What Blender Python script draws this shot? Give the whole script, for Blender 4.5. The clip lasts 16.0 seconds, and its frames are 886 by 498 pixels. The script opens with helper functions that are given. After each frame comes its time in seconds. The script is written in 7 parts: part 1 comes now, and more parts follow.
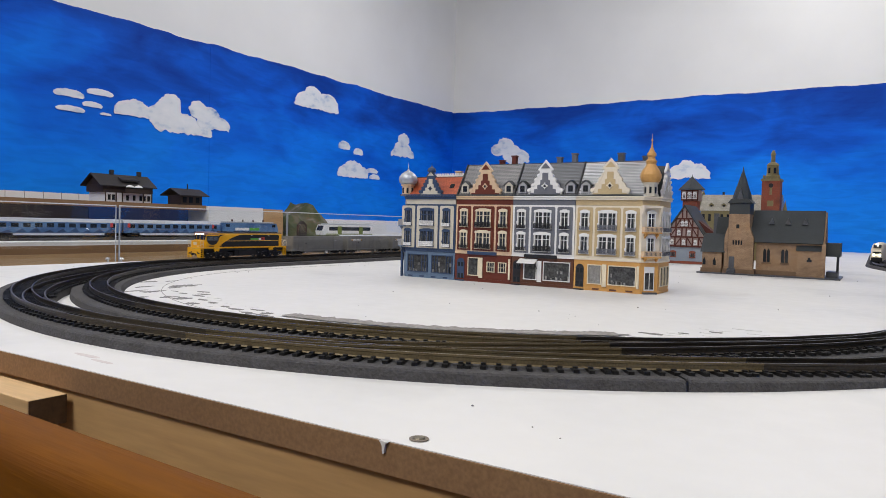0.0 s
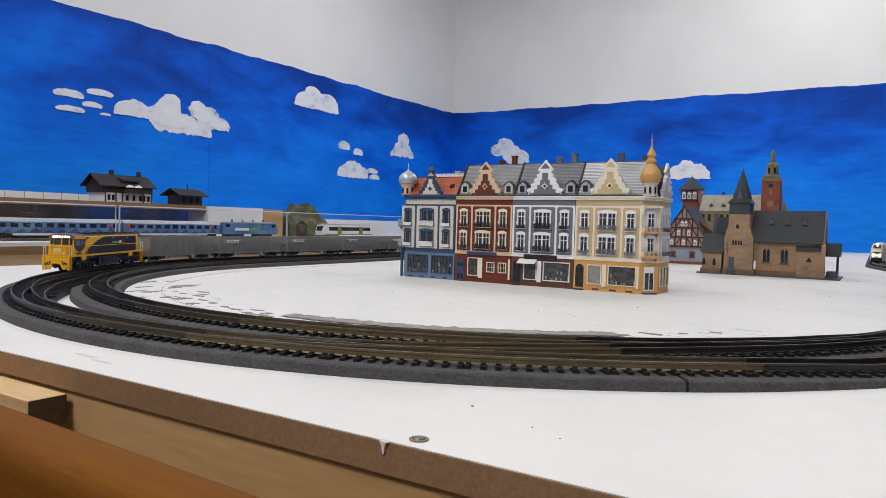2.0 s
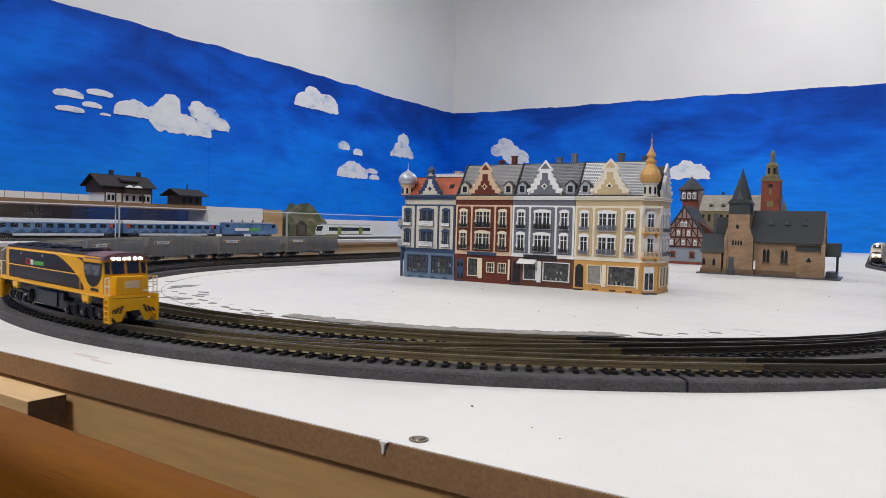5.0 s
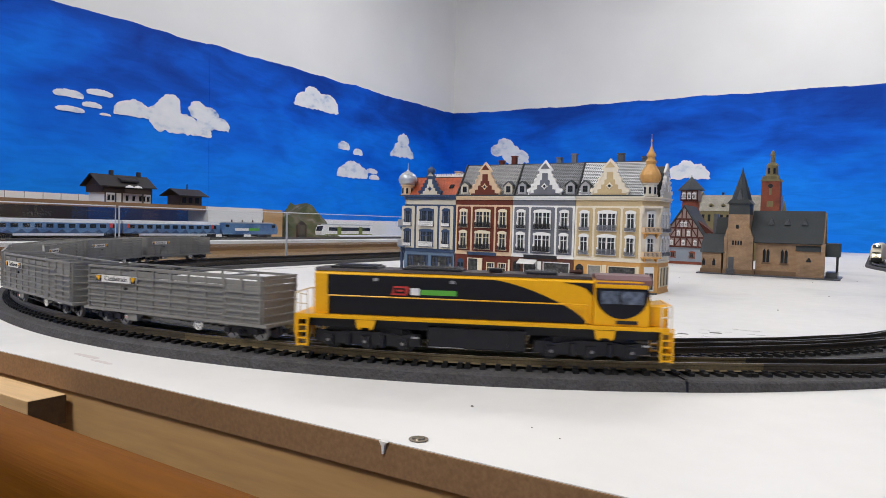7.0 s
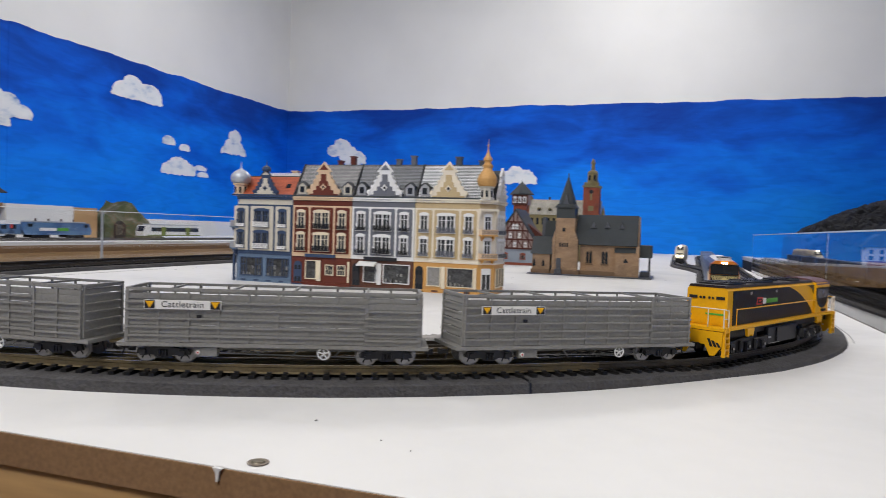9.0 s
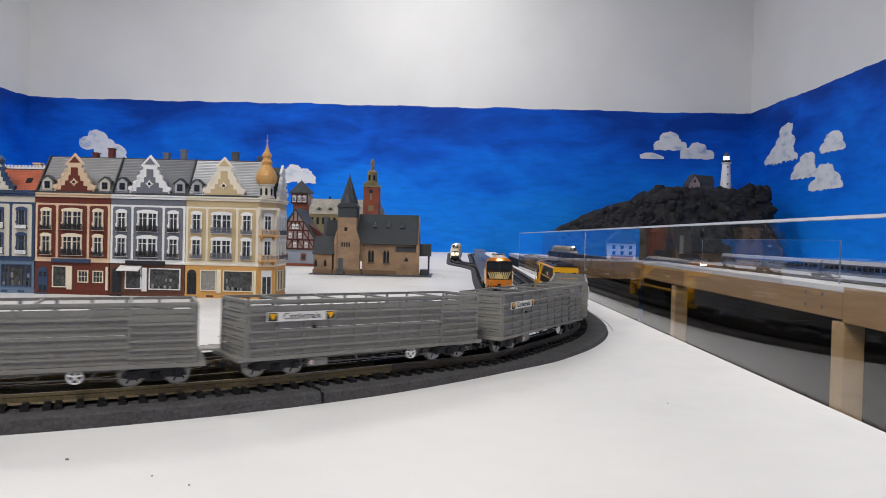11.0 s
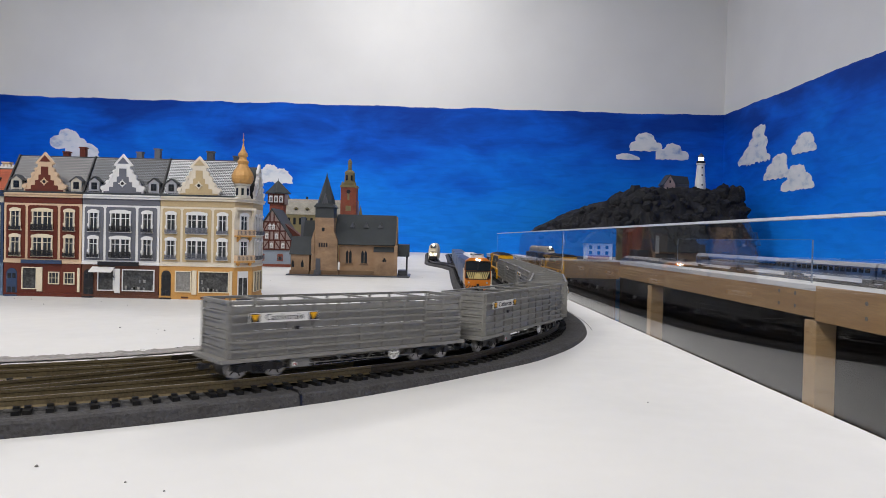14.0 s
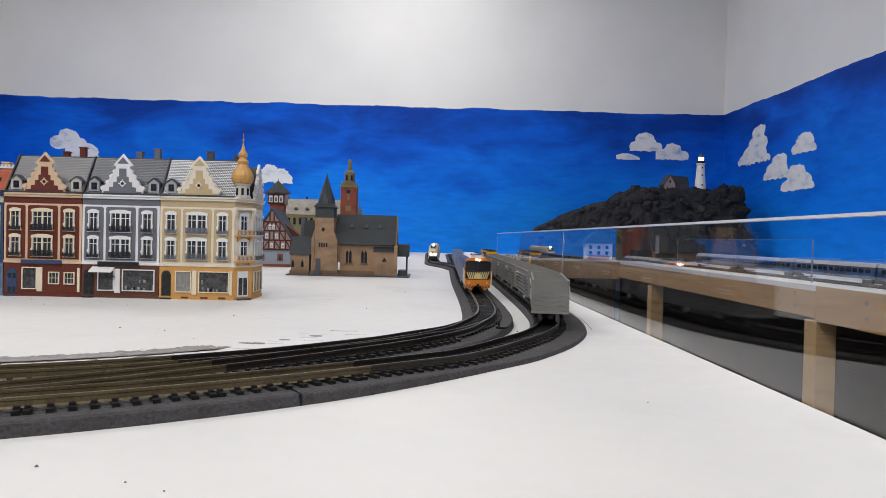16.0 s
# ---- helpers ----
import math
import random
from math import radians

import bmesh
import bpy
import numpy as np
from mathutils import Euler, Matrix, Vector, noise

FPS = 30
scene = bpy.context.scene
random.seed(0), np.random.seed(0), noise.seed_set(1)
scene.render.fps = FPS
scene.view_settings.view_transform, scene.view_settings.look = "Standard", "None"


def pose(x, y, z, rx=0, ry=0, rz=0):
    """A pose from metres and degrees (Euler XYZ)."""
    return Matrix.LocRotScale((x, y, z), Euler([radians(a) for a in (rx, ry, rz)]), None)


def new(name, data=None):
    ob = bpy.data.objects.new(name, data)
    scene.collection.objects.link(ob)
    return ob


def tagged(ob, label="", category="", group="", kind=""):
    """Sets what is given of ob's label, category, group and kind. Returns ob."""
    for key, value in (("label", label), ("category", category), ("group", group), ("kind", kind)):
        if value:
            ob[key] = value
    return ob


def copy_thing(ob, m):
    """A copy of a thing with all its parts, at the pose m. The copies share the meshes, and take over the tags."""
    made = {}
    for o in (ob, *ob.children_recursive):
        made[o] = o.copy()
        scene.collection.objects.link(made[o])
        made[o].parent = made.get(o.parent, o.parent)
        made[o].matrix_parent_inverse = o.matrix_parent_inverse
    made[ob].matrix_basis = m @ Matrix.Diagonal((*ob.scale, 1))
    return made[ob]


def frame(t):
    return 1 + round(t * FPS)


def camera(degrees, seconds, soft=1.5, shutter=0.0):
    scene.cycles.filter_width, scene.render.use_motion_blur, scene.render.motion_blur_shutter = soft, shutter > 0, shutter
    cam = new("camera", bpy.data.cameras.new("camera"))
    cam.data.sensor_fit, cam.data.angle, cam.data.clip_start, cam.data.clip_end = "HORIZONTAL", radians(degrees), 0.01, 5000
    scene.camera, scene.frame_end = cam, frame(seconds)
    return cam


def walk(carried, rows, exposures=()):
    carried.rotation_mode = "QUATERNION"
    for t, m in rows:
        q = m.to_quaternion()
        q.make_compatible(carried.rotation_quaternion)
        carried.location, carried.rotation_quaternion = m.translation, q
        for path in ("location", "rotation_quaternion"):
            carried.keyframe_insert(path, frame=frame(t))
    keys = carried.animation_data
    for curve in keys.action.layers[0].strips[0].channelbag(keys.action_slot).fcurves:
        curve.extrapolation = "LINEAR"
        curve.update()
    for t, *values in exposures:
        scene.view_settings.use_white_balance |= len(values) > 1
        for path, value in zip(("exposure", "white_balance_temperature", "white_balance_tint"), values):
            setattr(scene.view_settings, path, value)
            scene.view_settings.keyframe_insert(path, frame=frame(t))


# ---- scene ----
# ---- camera ----
cam = camera(65.1, 16.0, soft=0.6, shutter=0.35)
CAM_ROWS = [
    (0.0, 0.0, 0.0, 0.083, 32.1, -2.09, -1.51),
    (7.0, 0.0, 0.0, 0.083, 32.07, -2.06, -1.51),
    (7.7, -0.0005, 0.0005, 0.083, 32.0, -2.05, -1.55),
    (8.0, -0.0029, 0.0025, 0.0828, 30.71, -1.991, -1.72),
    (8.5, -0.0067, 0.0065, 0.0831, 24.997, -1.752, -1.90),
    (9.0, -0.0108, 0.0118, 0.0833, 18.626, -1.546, -1.89),
    (9.5, -0.0142, 0.0175, 0.0834, 12.11, -1.33, -1.723),
    (10.0, -0.0168, 0.0222, 0.0836, 6.784, -1.204, -1.637),
    (10.2, -0.0176, 0.0245, 0.0836, 5.13, -1.143, -1.59),
    (10.6, -0.0188, 0.0275, 0.0833, 2.45, -1.09, -1.52),
    (11.1, -0.0200, 0.0308, 0.0828, 0.15, -1.02, -1.43),
    (11.7, -0.0208, 0.0328, 0.0825, -1.15, -0.965, -1.37),
    (12.2, -0.0210, 0.0333, 0.0824, -1.336, -0.951, -1.357),
    (16.0, -0.0210, 0.0333, 0.0824, -1.336, -0.951, -1.357),
]
walk(cam, [(t, pose(x, y, z, 90 + p, r, yw)) for t, x, y, z, yw, p, r in CAM_ROWS], exposures=[(0.0, 0.0), (5.0, 0.0), (6.4, 0.04), (7.0, 0.11), (7.5, 0.27), (7.9, 0.27), (8.5, 0.15), (9.2, 0.02), (10.0, 0.0), (16.0, 0.0)])

# ---- world and lamps ----
world = bpy.data.worlds.new("world")
scene.world = world
world.use_nodes = True
world.node_tree.nodes["Background"].inputs[0].default_value = (0.9, 0.95, 1.0, 1)
world.node_tree.nodes["Background"].inputs[1].default_value = 0.03

CEIL = 1.85          # ceiling height over the layout board
WX0, WX1, WY0, WY1 = -2.28, 1.557, -2.6, 3.727
FLOOR = -0.90


def lamp_area(name, x, y, z, sx, sy, watts, colour=(1.0, 0.98, 0.95)):
    d = bpy.data.lights.new(name, "AREA")
    d.shape, d.size, d.size_y, d.energy, d.color = "RECTANGLE", sx, sy, watts, colour
    ob = new(name, d)
    ob.matrix_world = pose(x, y, z)
    return ob


# ---- materials ----
def nodes_of(name):
    m = bpy.data.materials.new(name)
    m.use_nodes = True
    nt = m.node_tree
    return m, nt, nt.nodes["Principled BSDF"]


def tex(nt, kind, scale, detail=4.0, stretch=(1, 1, 1), coord="Object"):
    tc = nt.nodes.new("ShaderNodeTexCoord")
    mp = nt.nodes.new("ShaderNodeMapping")
    mp.inputs["Scale"].default_value = stretch
    nt.links.new(tc.outputs[coord], mp.inputs["Vector"])
    n = nt.nodes.new(kind)
    n.inputs["Scale"].default_value = scale
    if "Detail" in n.inputs:
        n.inputs["Detail"].default_value = detail
    nt.links.new(mp.outputs[0], n.inputs["Vector"])
    return n


def ramp(nt, src, stops):
    r = nt.nodes.new("ShaderNodeValToRGB")
    while len(r.color_ramp.elements) < len(stops):
        r.color_ramp.elements.new(0.5)
    for e, (p, c) in zip(r.color_ramp.elements, stops):
        e.position, e.color = p, (*c, 1)
    nt.links.new(src, r.inputs[0])
    return r


def mixc(nt, a, b, fac, mode="MIX"):
    m = nt.nodes.new("ShaderNodeMix")
    m.data_type, m.blend_type = "RGBA", mode
    for key, v in ((0, fac), (6, a), (7, b)):
        if isinstance(v, (int, float)):
            m.inputs[key].default_value = v
        elif isinstance(v, tuple):
            m.inputs[key].default_value = (*v, 1)
        else:
            nt.links.new(v, m.inputs[key])
    return m.outputs[2]


def bump(nt, b, src, strength=0.2, dist=0.001):
    n = nt.nodes.new("ShaderNodeBump")
    n.inputs["Strength"].default_value, n.inputs["Distance"].default_value = strength, dist
    nt.links.new(src, n.inputs["Height"])
    nt.links.new(n.outputs[0], b.inputs["Normal"])


def paint(name, c, rough=0.5, var=0.15, scale=40.0, metal=0.0, bumps=0.15, dirt=(0.5, 0.45, 0.4), fine=400.0, dist=0.0004):
    """A surface of one colour with two scales of variation and a fine relief."""
    m, nt, b = nodes_of(name)
    big = tex(nt, "ShaderNodeTexNoise", scale)
    small = tex(nt, "ShaderNodeTexNoise", fine, 2.0)
    f1 = ramp(nt, big.outputs[0], [(0.35, (0, 0, 0)), (0.75, (1, 1, 1))])
    dark = tuple(v * d for v, d in zip(c, dirt))
    mul = nt.nodes.new("ShaderNodeMath")
    mul.operation = "MULTIPLY"
    mul.inputs[1].default_value = var
    nt.links.new(f1.outputs[0], mul.inputs[0])
    col = mixc(nt, c, dark, mul.outputs[0])
    f2 = ramp(nt, small.outputs[0], [(0.3, (1 - var, 1 - var, 1 - var)), (0.7, (1, 1, 1))])
    col = mixc(nt, col, f2.outputs[0], 0.6, "MULTIPLY")
    nt.links.new(col, b.inputs["Base Color"])
    b.inputs["Roughness"].default_value, b.inputs["Metallic"].default_value = rough, metal
    b.inputs["Specular IOR Level"].default_value = 0.35
    bump(nt, b, small.outputs[0], bumps, dist)
    return m


def wood(name, c1, c2, rough=0.5, scale=12.0, stretch=(1, 12, 12), coat=0.0):
    m, nt, b = nodes_of(name)
    n = tex(nt, "ShaderNodeTexNoise", scale, 6.0, stretch)
    w = tex(nt, "ShaderNodeTexNoise", scale * 9, 3.0, stretch)
    r = ramp(nt, n.outputs[0], [(0.3, c1), (0.5, tuple((p + q) / 2 for p, q in zip(c1, c2))), (0.7, c2)])
    r2 = ramp(nt, w.outputs[0], [(0.3, (0.75, 0.75, 0.75)), (0.7, (1, 1, 1))])
    nt.links.new(mixc(nt, r.outputs[0], r2.outputs[0], 0.7, "MULTIPLY"), b.inputs["Base Color"])
    b.inputs["Roughness"].default_value = rough
    b.inputs["Coat Weight"].default_value = coat
    bump(nt, b, w.outputs[0], 0.2, 0.0006)
    return m


def glow(name, c, strength):
    m, nt, b = nodes_of(name)
    b.inputs["Base Color"].default_value = (*c, 1)
    b.inputs["Emission Color"].default_value = (*c, 1)
    b.inputs["Emission Strength"].default_value = strength
    return m


def glassy(name, c=(1, 1, 1), rough=0.0):
    m, nt, b = nodes_of(name)
    b.inputs["Base Color"].default_value = (*c, 1)
    b.inputs["Transmission Weight"].default_value = 1.0
    b.inputs["Roughness"].default_value = rough
    b.inputs["IOR"].default_value = 1.45
    return m


def wall_paint(name):
    """White wall with a hand-painted blue sky on its lower part, streaked along the wall."""
    m, nt, b = nodes_of(name)
    tc = nt.nodes.new("ShaderNodeTexCoord")
    sep = nt.nodes.new("ShaderNodeSeparateXYZ")
    nt.links.new(tc.outputs["Object"], sep.inputs[0])
    streak = tex(nt, "ShaderNodeTexNoise", 2.3, 9.0, (1, 1, 2.4))
    streak.inputs["Distortion"].default_value = 0.6
    strokes = tex(nt, "ShaderNodeTexNoise", 8.0, 7.0, (1, 1, 5))
    strokes.inputs["Distortion"].default_value = 0.8
    edge = tex(nt, "ShaderNodeTexNoise", 6.0, 3.0)
    # height over the board, wobbled a little by streaks
    grad = nt.nodes.new("ShaderNodeMapRange")
    grad.inputs[1].default_value, grad.inputs[2].default_value = 0.0, 0.8
    nt.links.new(sep.outputs[2], grad.inputs[0])
    mx = nt.nodes.new("ShaderNodeMath")
    mx.operation = "MULTIPLY_ADD"
    mx.inputs[1].default_value, mx.inputs[2].default_value = 1.15, -0.56
    nt.links.new(streak.outputs[0], mx.inputs[0])
    ad = nt.nodes.new("ShaderNodeMath")
    ad.operation = "SUBTRACT"
    nt.links.new(grad.outputs[0], ad.inputs[0])
    nt.links.new(mx.outputs[0], ad.inputs[1])
    blue = ramp(nt, ad.outputs[0], [(0.0, (0.006, 0.25, 0.88)), (0.4, (0.002, 0.190, 0.83)), (0.72, (0.001, 0.105, 0.63)), (0.95, (0.001, 0.048, 0.34))])
    st = ramp(nt, strokes.outputs[0], [(0.3, (0.72, 0.76, 0.82)), (0.6, (1, 1, 1)), (0.8, (1.0, 1.0, 1.0))])
    bluec = mixc(nt, blue.outputs[0], st.outputs[0], 0.8, "MULTIPLY")
    # painted edge
    em = nt.nodes.new("ShaderNodeMath")
    em.operation = "MULTIPLY_ADD"
    em.inputs[1].default_value = 0.03
    nt.links.new(edge.outputs[0], em.inputs[0])
    nt.links.new(sep.outputs[2], em.inputs[2])
    gt = nt.nodes.new("ShaderNodeMath")
    gt.operation = "GREATER_THAN"
    gt.inputs[1].default_value = 0.786
    nt.links.new(em.outputs[0], gt.inputs[0])
    plaster = tex(nt, "ShaderNodeTexNoise", 3.0, 5.0)
    white = ramp(nt, plaster.outputs[0], [(0.3, (0.71, 0.705, 0.695)), (0.7, (0.76, 0.755, 0.745))])
    nt.links.new(mixc(nt, bluec, white.outputs[0], gt.outputs[0]), b.inputs["Base Color"])
    b.inputs["Roughness"].default_value = 0.6
    b.inputs["Specular IOR Level"].default_value = 0.15
    fine = tex(nt, "ShaderNodeTexNoise", 120.0, 3.0)
    bump(nt, b, fine.outputs[0], 0.15, 0.001)
    return m


def board_paint(name):
    """White painted board: faint stains, scuffs and rubbed patches."""
    m, nt, b = nodes_of(name)
    n1 = tex(nt, "ShaderNodeTexNoise", 5.0, 6.0)
    n2 = tex(nt, "ShaderNodeTexNoise", 60.0, 5.0)
    v = tex(nt, "ShaderNodeTexVoronoi", 26.0)
    base = ramp(nt, n1.outputs[0], [(0.28, (0.55, 0.54, 0.525)), (0.42, (0.655, 0.642, 0.623)), (0.6, (0.688, 0.670, 0.646)), (0.8, (0.705, 0.688, 0.665))])
    spots = ramp(nt, v.outputs["Distance"], [(0.0, (0.25, 0.22, 0.2)), (0.035, (0.35, 0.32, 0.3)), (0.06, (1, 1, 1))])
    thin = ramp(nt, n2.outputs[0], [(0.62, (0, 0, 0)), (0.7, (1, 1, 1))])
    c = mixc(nt, base.outputs[0], spots.outputs[0], thin.outputs[0], "MULTIPLY")
    nt.links.new(c, b.inputs["Base Color"])
    r = ramp(nt, n2.outputs[0], [(0.3, (0.42, 0.42, 0.42)), (0.7, (0.6, 0.6, 0.6))])
    nt.links.new(r.outputs[0], b.inputs["Roughness"])
    bump(nt, b, n2.outputs[0], 0.12, 0.0008)
    return m


M = {
    "wall": wall_paint("painted_wall"),
    "board": board_paint("white_board"),
    "ceil": paint("ceiling_white", (0.78, 0.78, 0.77), 0.8, 0.05, 3, fine=60),
    "floor": paint("grey_floor", (0.10, 0.10, 0.105), 0.6, 0.3, 6, fine=200),
    "mdf": paint("brown_mdf", (0.30, 0.172, 0.083), 0.7, 0.4, 8, fine=600),
    "ply": wood("tan_plywood", (0.47, 0.275, 0.11), (0.58, 0.36, 0.16), 0.55, 3.0, (1, 8, 10)),
    "pine": wood("pine_batten", (0.60, 0.38, 0.18), (0.72, 0.50, 0.27), 0.5, 4.0, (1, 14, 14)),
    "piney": wood("pine_table_edge", (0.42, 0.24, 0.10), (0.56, 0.36, 0.17), 0.5, 4.0, (12, 1, 12)),
    "varnish": wood("varnished_orange_wood", (0.125, 0.040, 0.001), (0.20, 0.070, 0.002), 0.6, 5.0, (1, 14, 14), 0.0),
    "foam": paint("grey_foam", (0.080, 0.077, 0.079), 0.9, 0.55, 70, bumps=0.9, fine=520, dist=0.0014),
    "sleeper": paint("black_sleeper", (0.010, 0.0095, 0.0095), 0.55, 0.3, 120, fine=800),
    "rail": paint("brass_brown_rail", (0.19, 0.145, 0.075), 0.48, 0.6, 60, 0.3, fine=900),
    "rail_d": paint("dark_turnout_rail", (0.070, 0.058, 0.045), 0.34, 0.5, 60, 0.55, fine=900),
    "rail_m": paint("mid_brown_rail", (0.110, 0.088, 0.056), 0.42, 0.5, 60, 0.4, fine=900),
    "railtop_d": paint("dull_rail_head", (0.15, 0.14, 0.13), 0.4, 0.4, 50, 0.5, fine=900),
    "railtop": paint("worn_rail_head", (0.42, 0.36, 0.27), 0.25, 0.3, 50, 0.9, fine=900),
    "glass": glassy("clear_acrylic"),
    "glassedge": paint("bright_acrylic_edge", (0.75, 0.77, 0.78), 0.3, 0.1),
    "edgedim": paint("dull_acrylic_edge", (0.16, 0.22, 0.32), 0.4, 0.2),
    # near-black fill that stands in for deep shade
    "dark": paint("dark_shade_fill", (0.035, 0.028, 0.024), 0.8, 0.3, 8),
    "loco_y": paint("yellow_enamel", (0.80, 0.40, 0.006), 0.35, 0.1, 60, fine=700),
    "loco_k": paint("black_enamel", (0.007, 0.007, 0.010), 0.35, 0.2, 60, fine=700),
    "under": paint("black_underframe", (0.013, 0.013, 0.017), 0.42, 0.3, 150, fine=900),
    "maroon": paint("maroon_roof", (0.07, 0.022, 0.018), 0.5, 0.3, 60),
    "wagon": paint("grey_wagon", (0.25, 0.242, 0.224), 0.55, 0.3, 50, bumps=0.2, fine=700),
    "wagon_d": paint("dark_wagon_floor", (0.10, 0.098, 0.092), 0.7, 0.3, 50),
    "steel": paint("bright_steel", (0.55, 0.55, 0.56), 0.3, 0.2, 100, 0.8),
    "white": paint("white_plastic", (0.78, 0.77, 0.75), 0.45, 0.08, 60),
    "cream": paint("cream_plastic", (0.76, 0.66, 0.48), 0.5, 0.12, 60),
    "win": paint("window_dark", (0.02, 0.024, 0.03), 0.12, 0.2, 100),
    "pane": paint("window_pane", (0.045, 0.05, 0.055), 0.12, 0.5, 90),
    "gold": paint("copper_gold", (0.62, 0.34, 0.11), 0.42, 0.2, 60, 0.1),
    "silver": paint("silver_dome", (0.50, 0.53, 0.57), 0.35, 0.2, 60, 0.4),
    "slate": paint("slate_grey", (0.10, 0.105, 0.12), 0.38, 0.4, 60),
    "slate_d": paint("dark_slate", (0.050, 0.057, 0.060), 0.5, 0.3, 40),
    "iron": paint("black_ironwork", (0.02, 0.02, 0.022), 0.45, 0.2, 90),
    "lamp": glow("warm_lamp", (1.0, 0.93, 0.78), 14.0),
}


M["varnish"].node_tree.nodes["Principled BSDF"].inputs["Specular IOR Level"].default_value = 0.12


# ---- mesh helpers ----
def box(bm, x0, x1, y0, y1, z0, z1):
    v = [bm.verts.new(p) for p in ((x0, y0, z0), (x1, y0, z0), (x1, y1, z0), (x0, y1, z0), (x0, y0, z1), (x1, y0, z1), (x1, y1, z1), (x0, y1, z1))]
    for f in ((3, 2, 1, 0), (4, 5, 6, 7), (0, 1, 5, 4), (1, 2, 6, 5), (2, 3, 7, 6), (3, 0, 4, 7)):
        bm.faces.new([v[i] for i in f])
    return bm


def prism(bm, poly, y0, y1, axis="y"):
    """Extrudes an outline given in (x, z) along y, or in (y, z) along x, or in (x, y) along z."""
    def at(p, d):
        return {"y": (p[0], d, p[1]), "x": (d, p[0], p[1]), "z": (p[0], p[1], d)}[axis]
    a, b = [bm.verts.new(at(p, y0)) for p in poly], [bm.verts.new(at(p, y1)) for p in poly]
    n = len(poly)
    bm.faces.new(a)
    bm.faces.new(b[::-1])
    for i in range(n):
        j = (i + 1) % n
        bm.faces.new((a[j], a[i], b[i], b[j]))
    return bm


def cyl(bm, p0, p1, r0, r1=None, n=10):
    r1 = r0 if r1 is None else r1
    p0, p1 = Vector(p0), Vector(p1)
    q = (p1 - p0).to_track_quat("Z", "Y")
    a, b = [], []
    for i in range(n):
        d = Vector((math.cos(i * math.tau / n), math.sin(i * math.tau / n), 0))
        a.append(bm.verts.new(p0 + q @ (d * r0)))
        b.append(bm.verts.new(p1 + q @ (d * r1)))
    bm.faces.new(a[::-1])
    bm.faces.new(b)
    for i in range(n):
        j = (i + 1) % n
        bm.faces.new((a[i], a[j], b[j], b[i]))
    return bm


def lathe(bm, profile, x=0.0, y=0.0, z=0.0, n=14):
    rings = []
    for r, h in profile:
        rings.append([bm.verts.new((x + r * math.cos(i * math.tau / n), y + r * math.sin(i * math.tau / n), z + h)) for i in range(n)])
    for a, b in zip(rings, rings[1:]):
        for i in range(n):
            j = (i + 1) % n
            bm.faces.new((a[i], a[j], b[j], b[i]))
    bm.faces.new(rings[0][::-1])
    bm.faces.new(rings[-1])
    return bm


def mesh_of(bm, name, mat, smooth=False):
    bmesh.ops.recalc_face_normals(bm, faces=bm.faces)
    me = bpy.data.meshes.new(name)
    bm.to_mesh(me)
    bm.free()
    me.materials.append(M[mat] if isinstance(mat, str) else mat)
    if smooth:
        for p in me.polygons:
            p.use_smooth = True
    return me


def part(name, bm, mat, parent=None, label="", smooth=False, bevel=0.0):
    if bevel:
        bmesh.ops.recalc_face_normals(bm, faces=bm.faces)
        bmesh.ops.bevel(bm, geom=[e for e in bm.edges], offset=bevel, segments=2, affect="EDGES", profile=0.6)
    ob = new(name, mesh_of(bm, name, mat, smooth))
    if parent is not None:
        ob.parent = parent
    if label:
        ob["label"] = label
    return ob


def thing(name, label, category, group="", m=None, kind=""):
    ob = new(name)
    tagged(ob, label, category, group, kind)
    ob.empty_display_size = 0.02
    if m is not None:
        ob.matrix_world = m
    return ob


def B():
    return bmesh.new()


def setting(name, bm, mat, label, category="wall", bevel=0.0):
    return tagged(part(name, bm, mat, bevel=bevel), label, category, kind="structure")


# ---- the room ----
T = 0.12
WALL_N = setting("wall_north", box(B(), WX0 - T, WX1 + T, WY1, WY1 + T, FLOOR, CEIL), "wall", "white wall with a hand-painted deep blue sky")
WALL_W = setting("wall_west", box(B(), WX0 - T, WX0, WY0, WY1, FLOOR, CEIL), "wall", "white wall with a hand-painted deep blue sky and clouds")
WALL_E = setting("wall_east", box(B(), WX1, WX1 + T, WY0, WY1, FLOOR, CEIL), "wall", "white wall with a hand-painted deep blue sky and clouds")
setting("wall_south", box(B(), WX0 - T, WX1 + T, WY0 - T, WY0, FLOOR, CEIL), "ceil", "plain white wall")
setting("floor", box(B(), WX0 - T, WX1 + T, WY0 - T, WY1 + T, FLOOR - 0.1, FLOOR), "floor", "dark grey floor", "floor")
setting("ceiling", box(B(), WX0 - T, WX1 + T, WY0 - T, WY1 + T, CEIL, CEIL + 0.1), "ceil", "plain white ceiling", "ceiling")

for wall, seam in ((WALL_N, (0.058, 0.062, WY1 - 0.0018, WY1 - 0.0001, 0.0, 0.76)), (WALL_W, (WX0 + 0.0001, WX0 + 0.0012, 1.86, 1.8625, 0.13, 0.76))):
    part("board_seam", box(B(), *seam), "wall", wall, "faint seam between two painted boards")

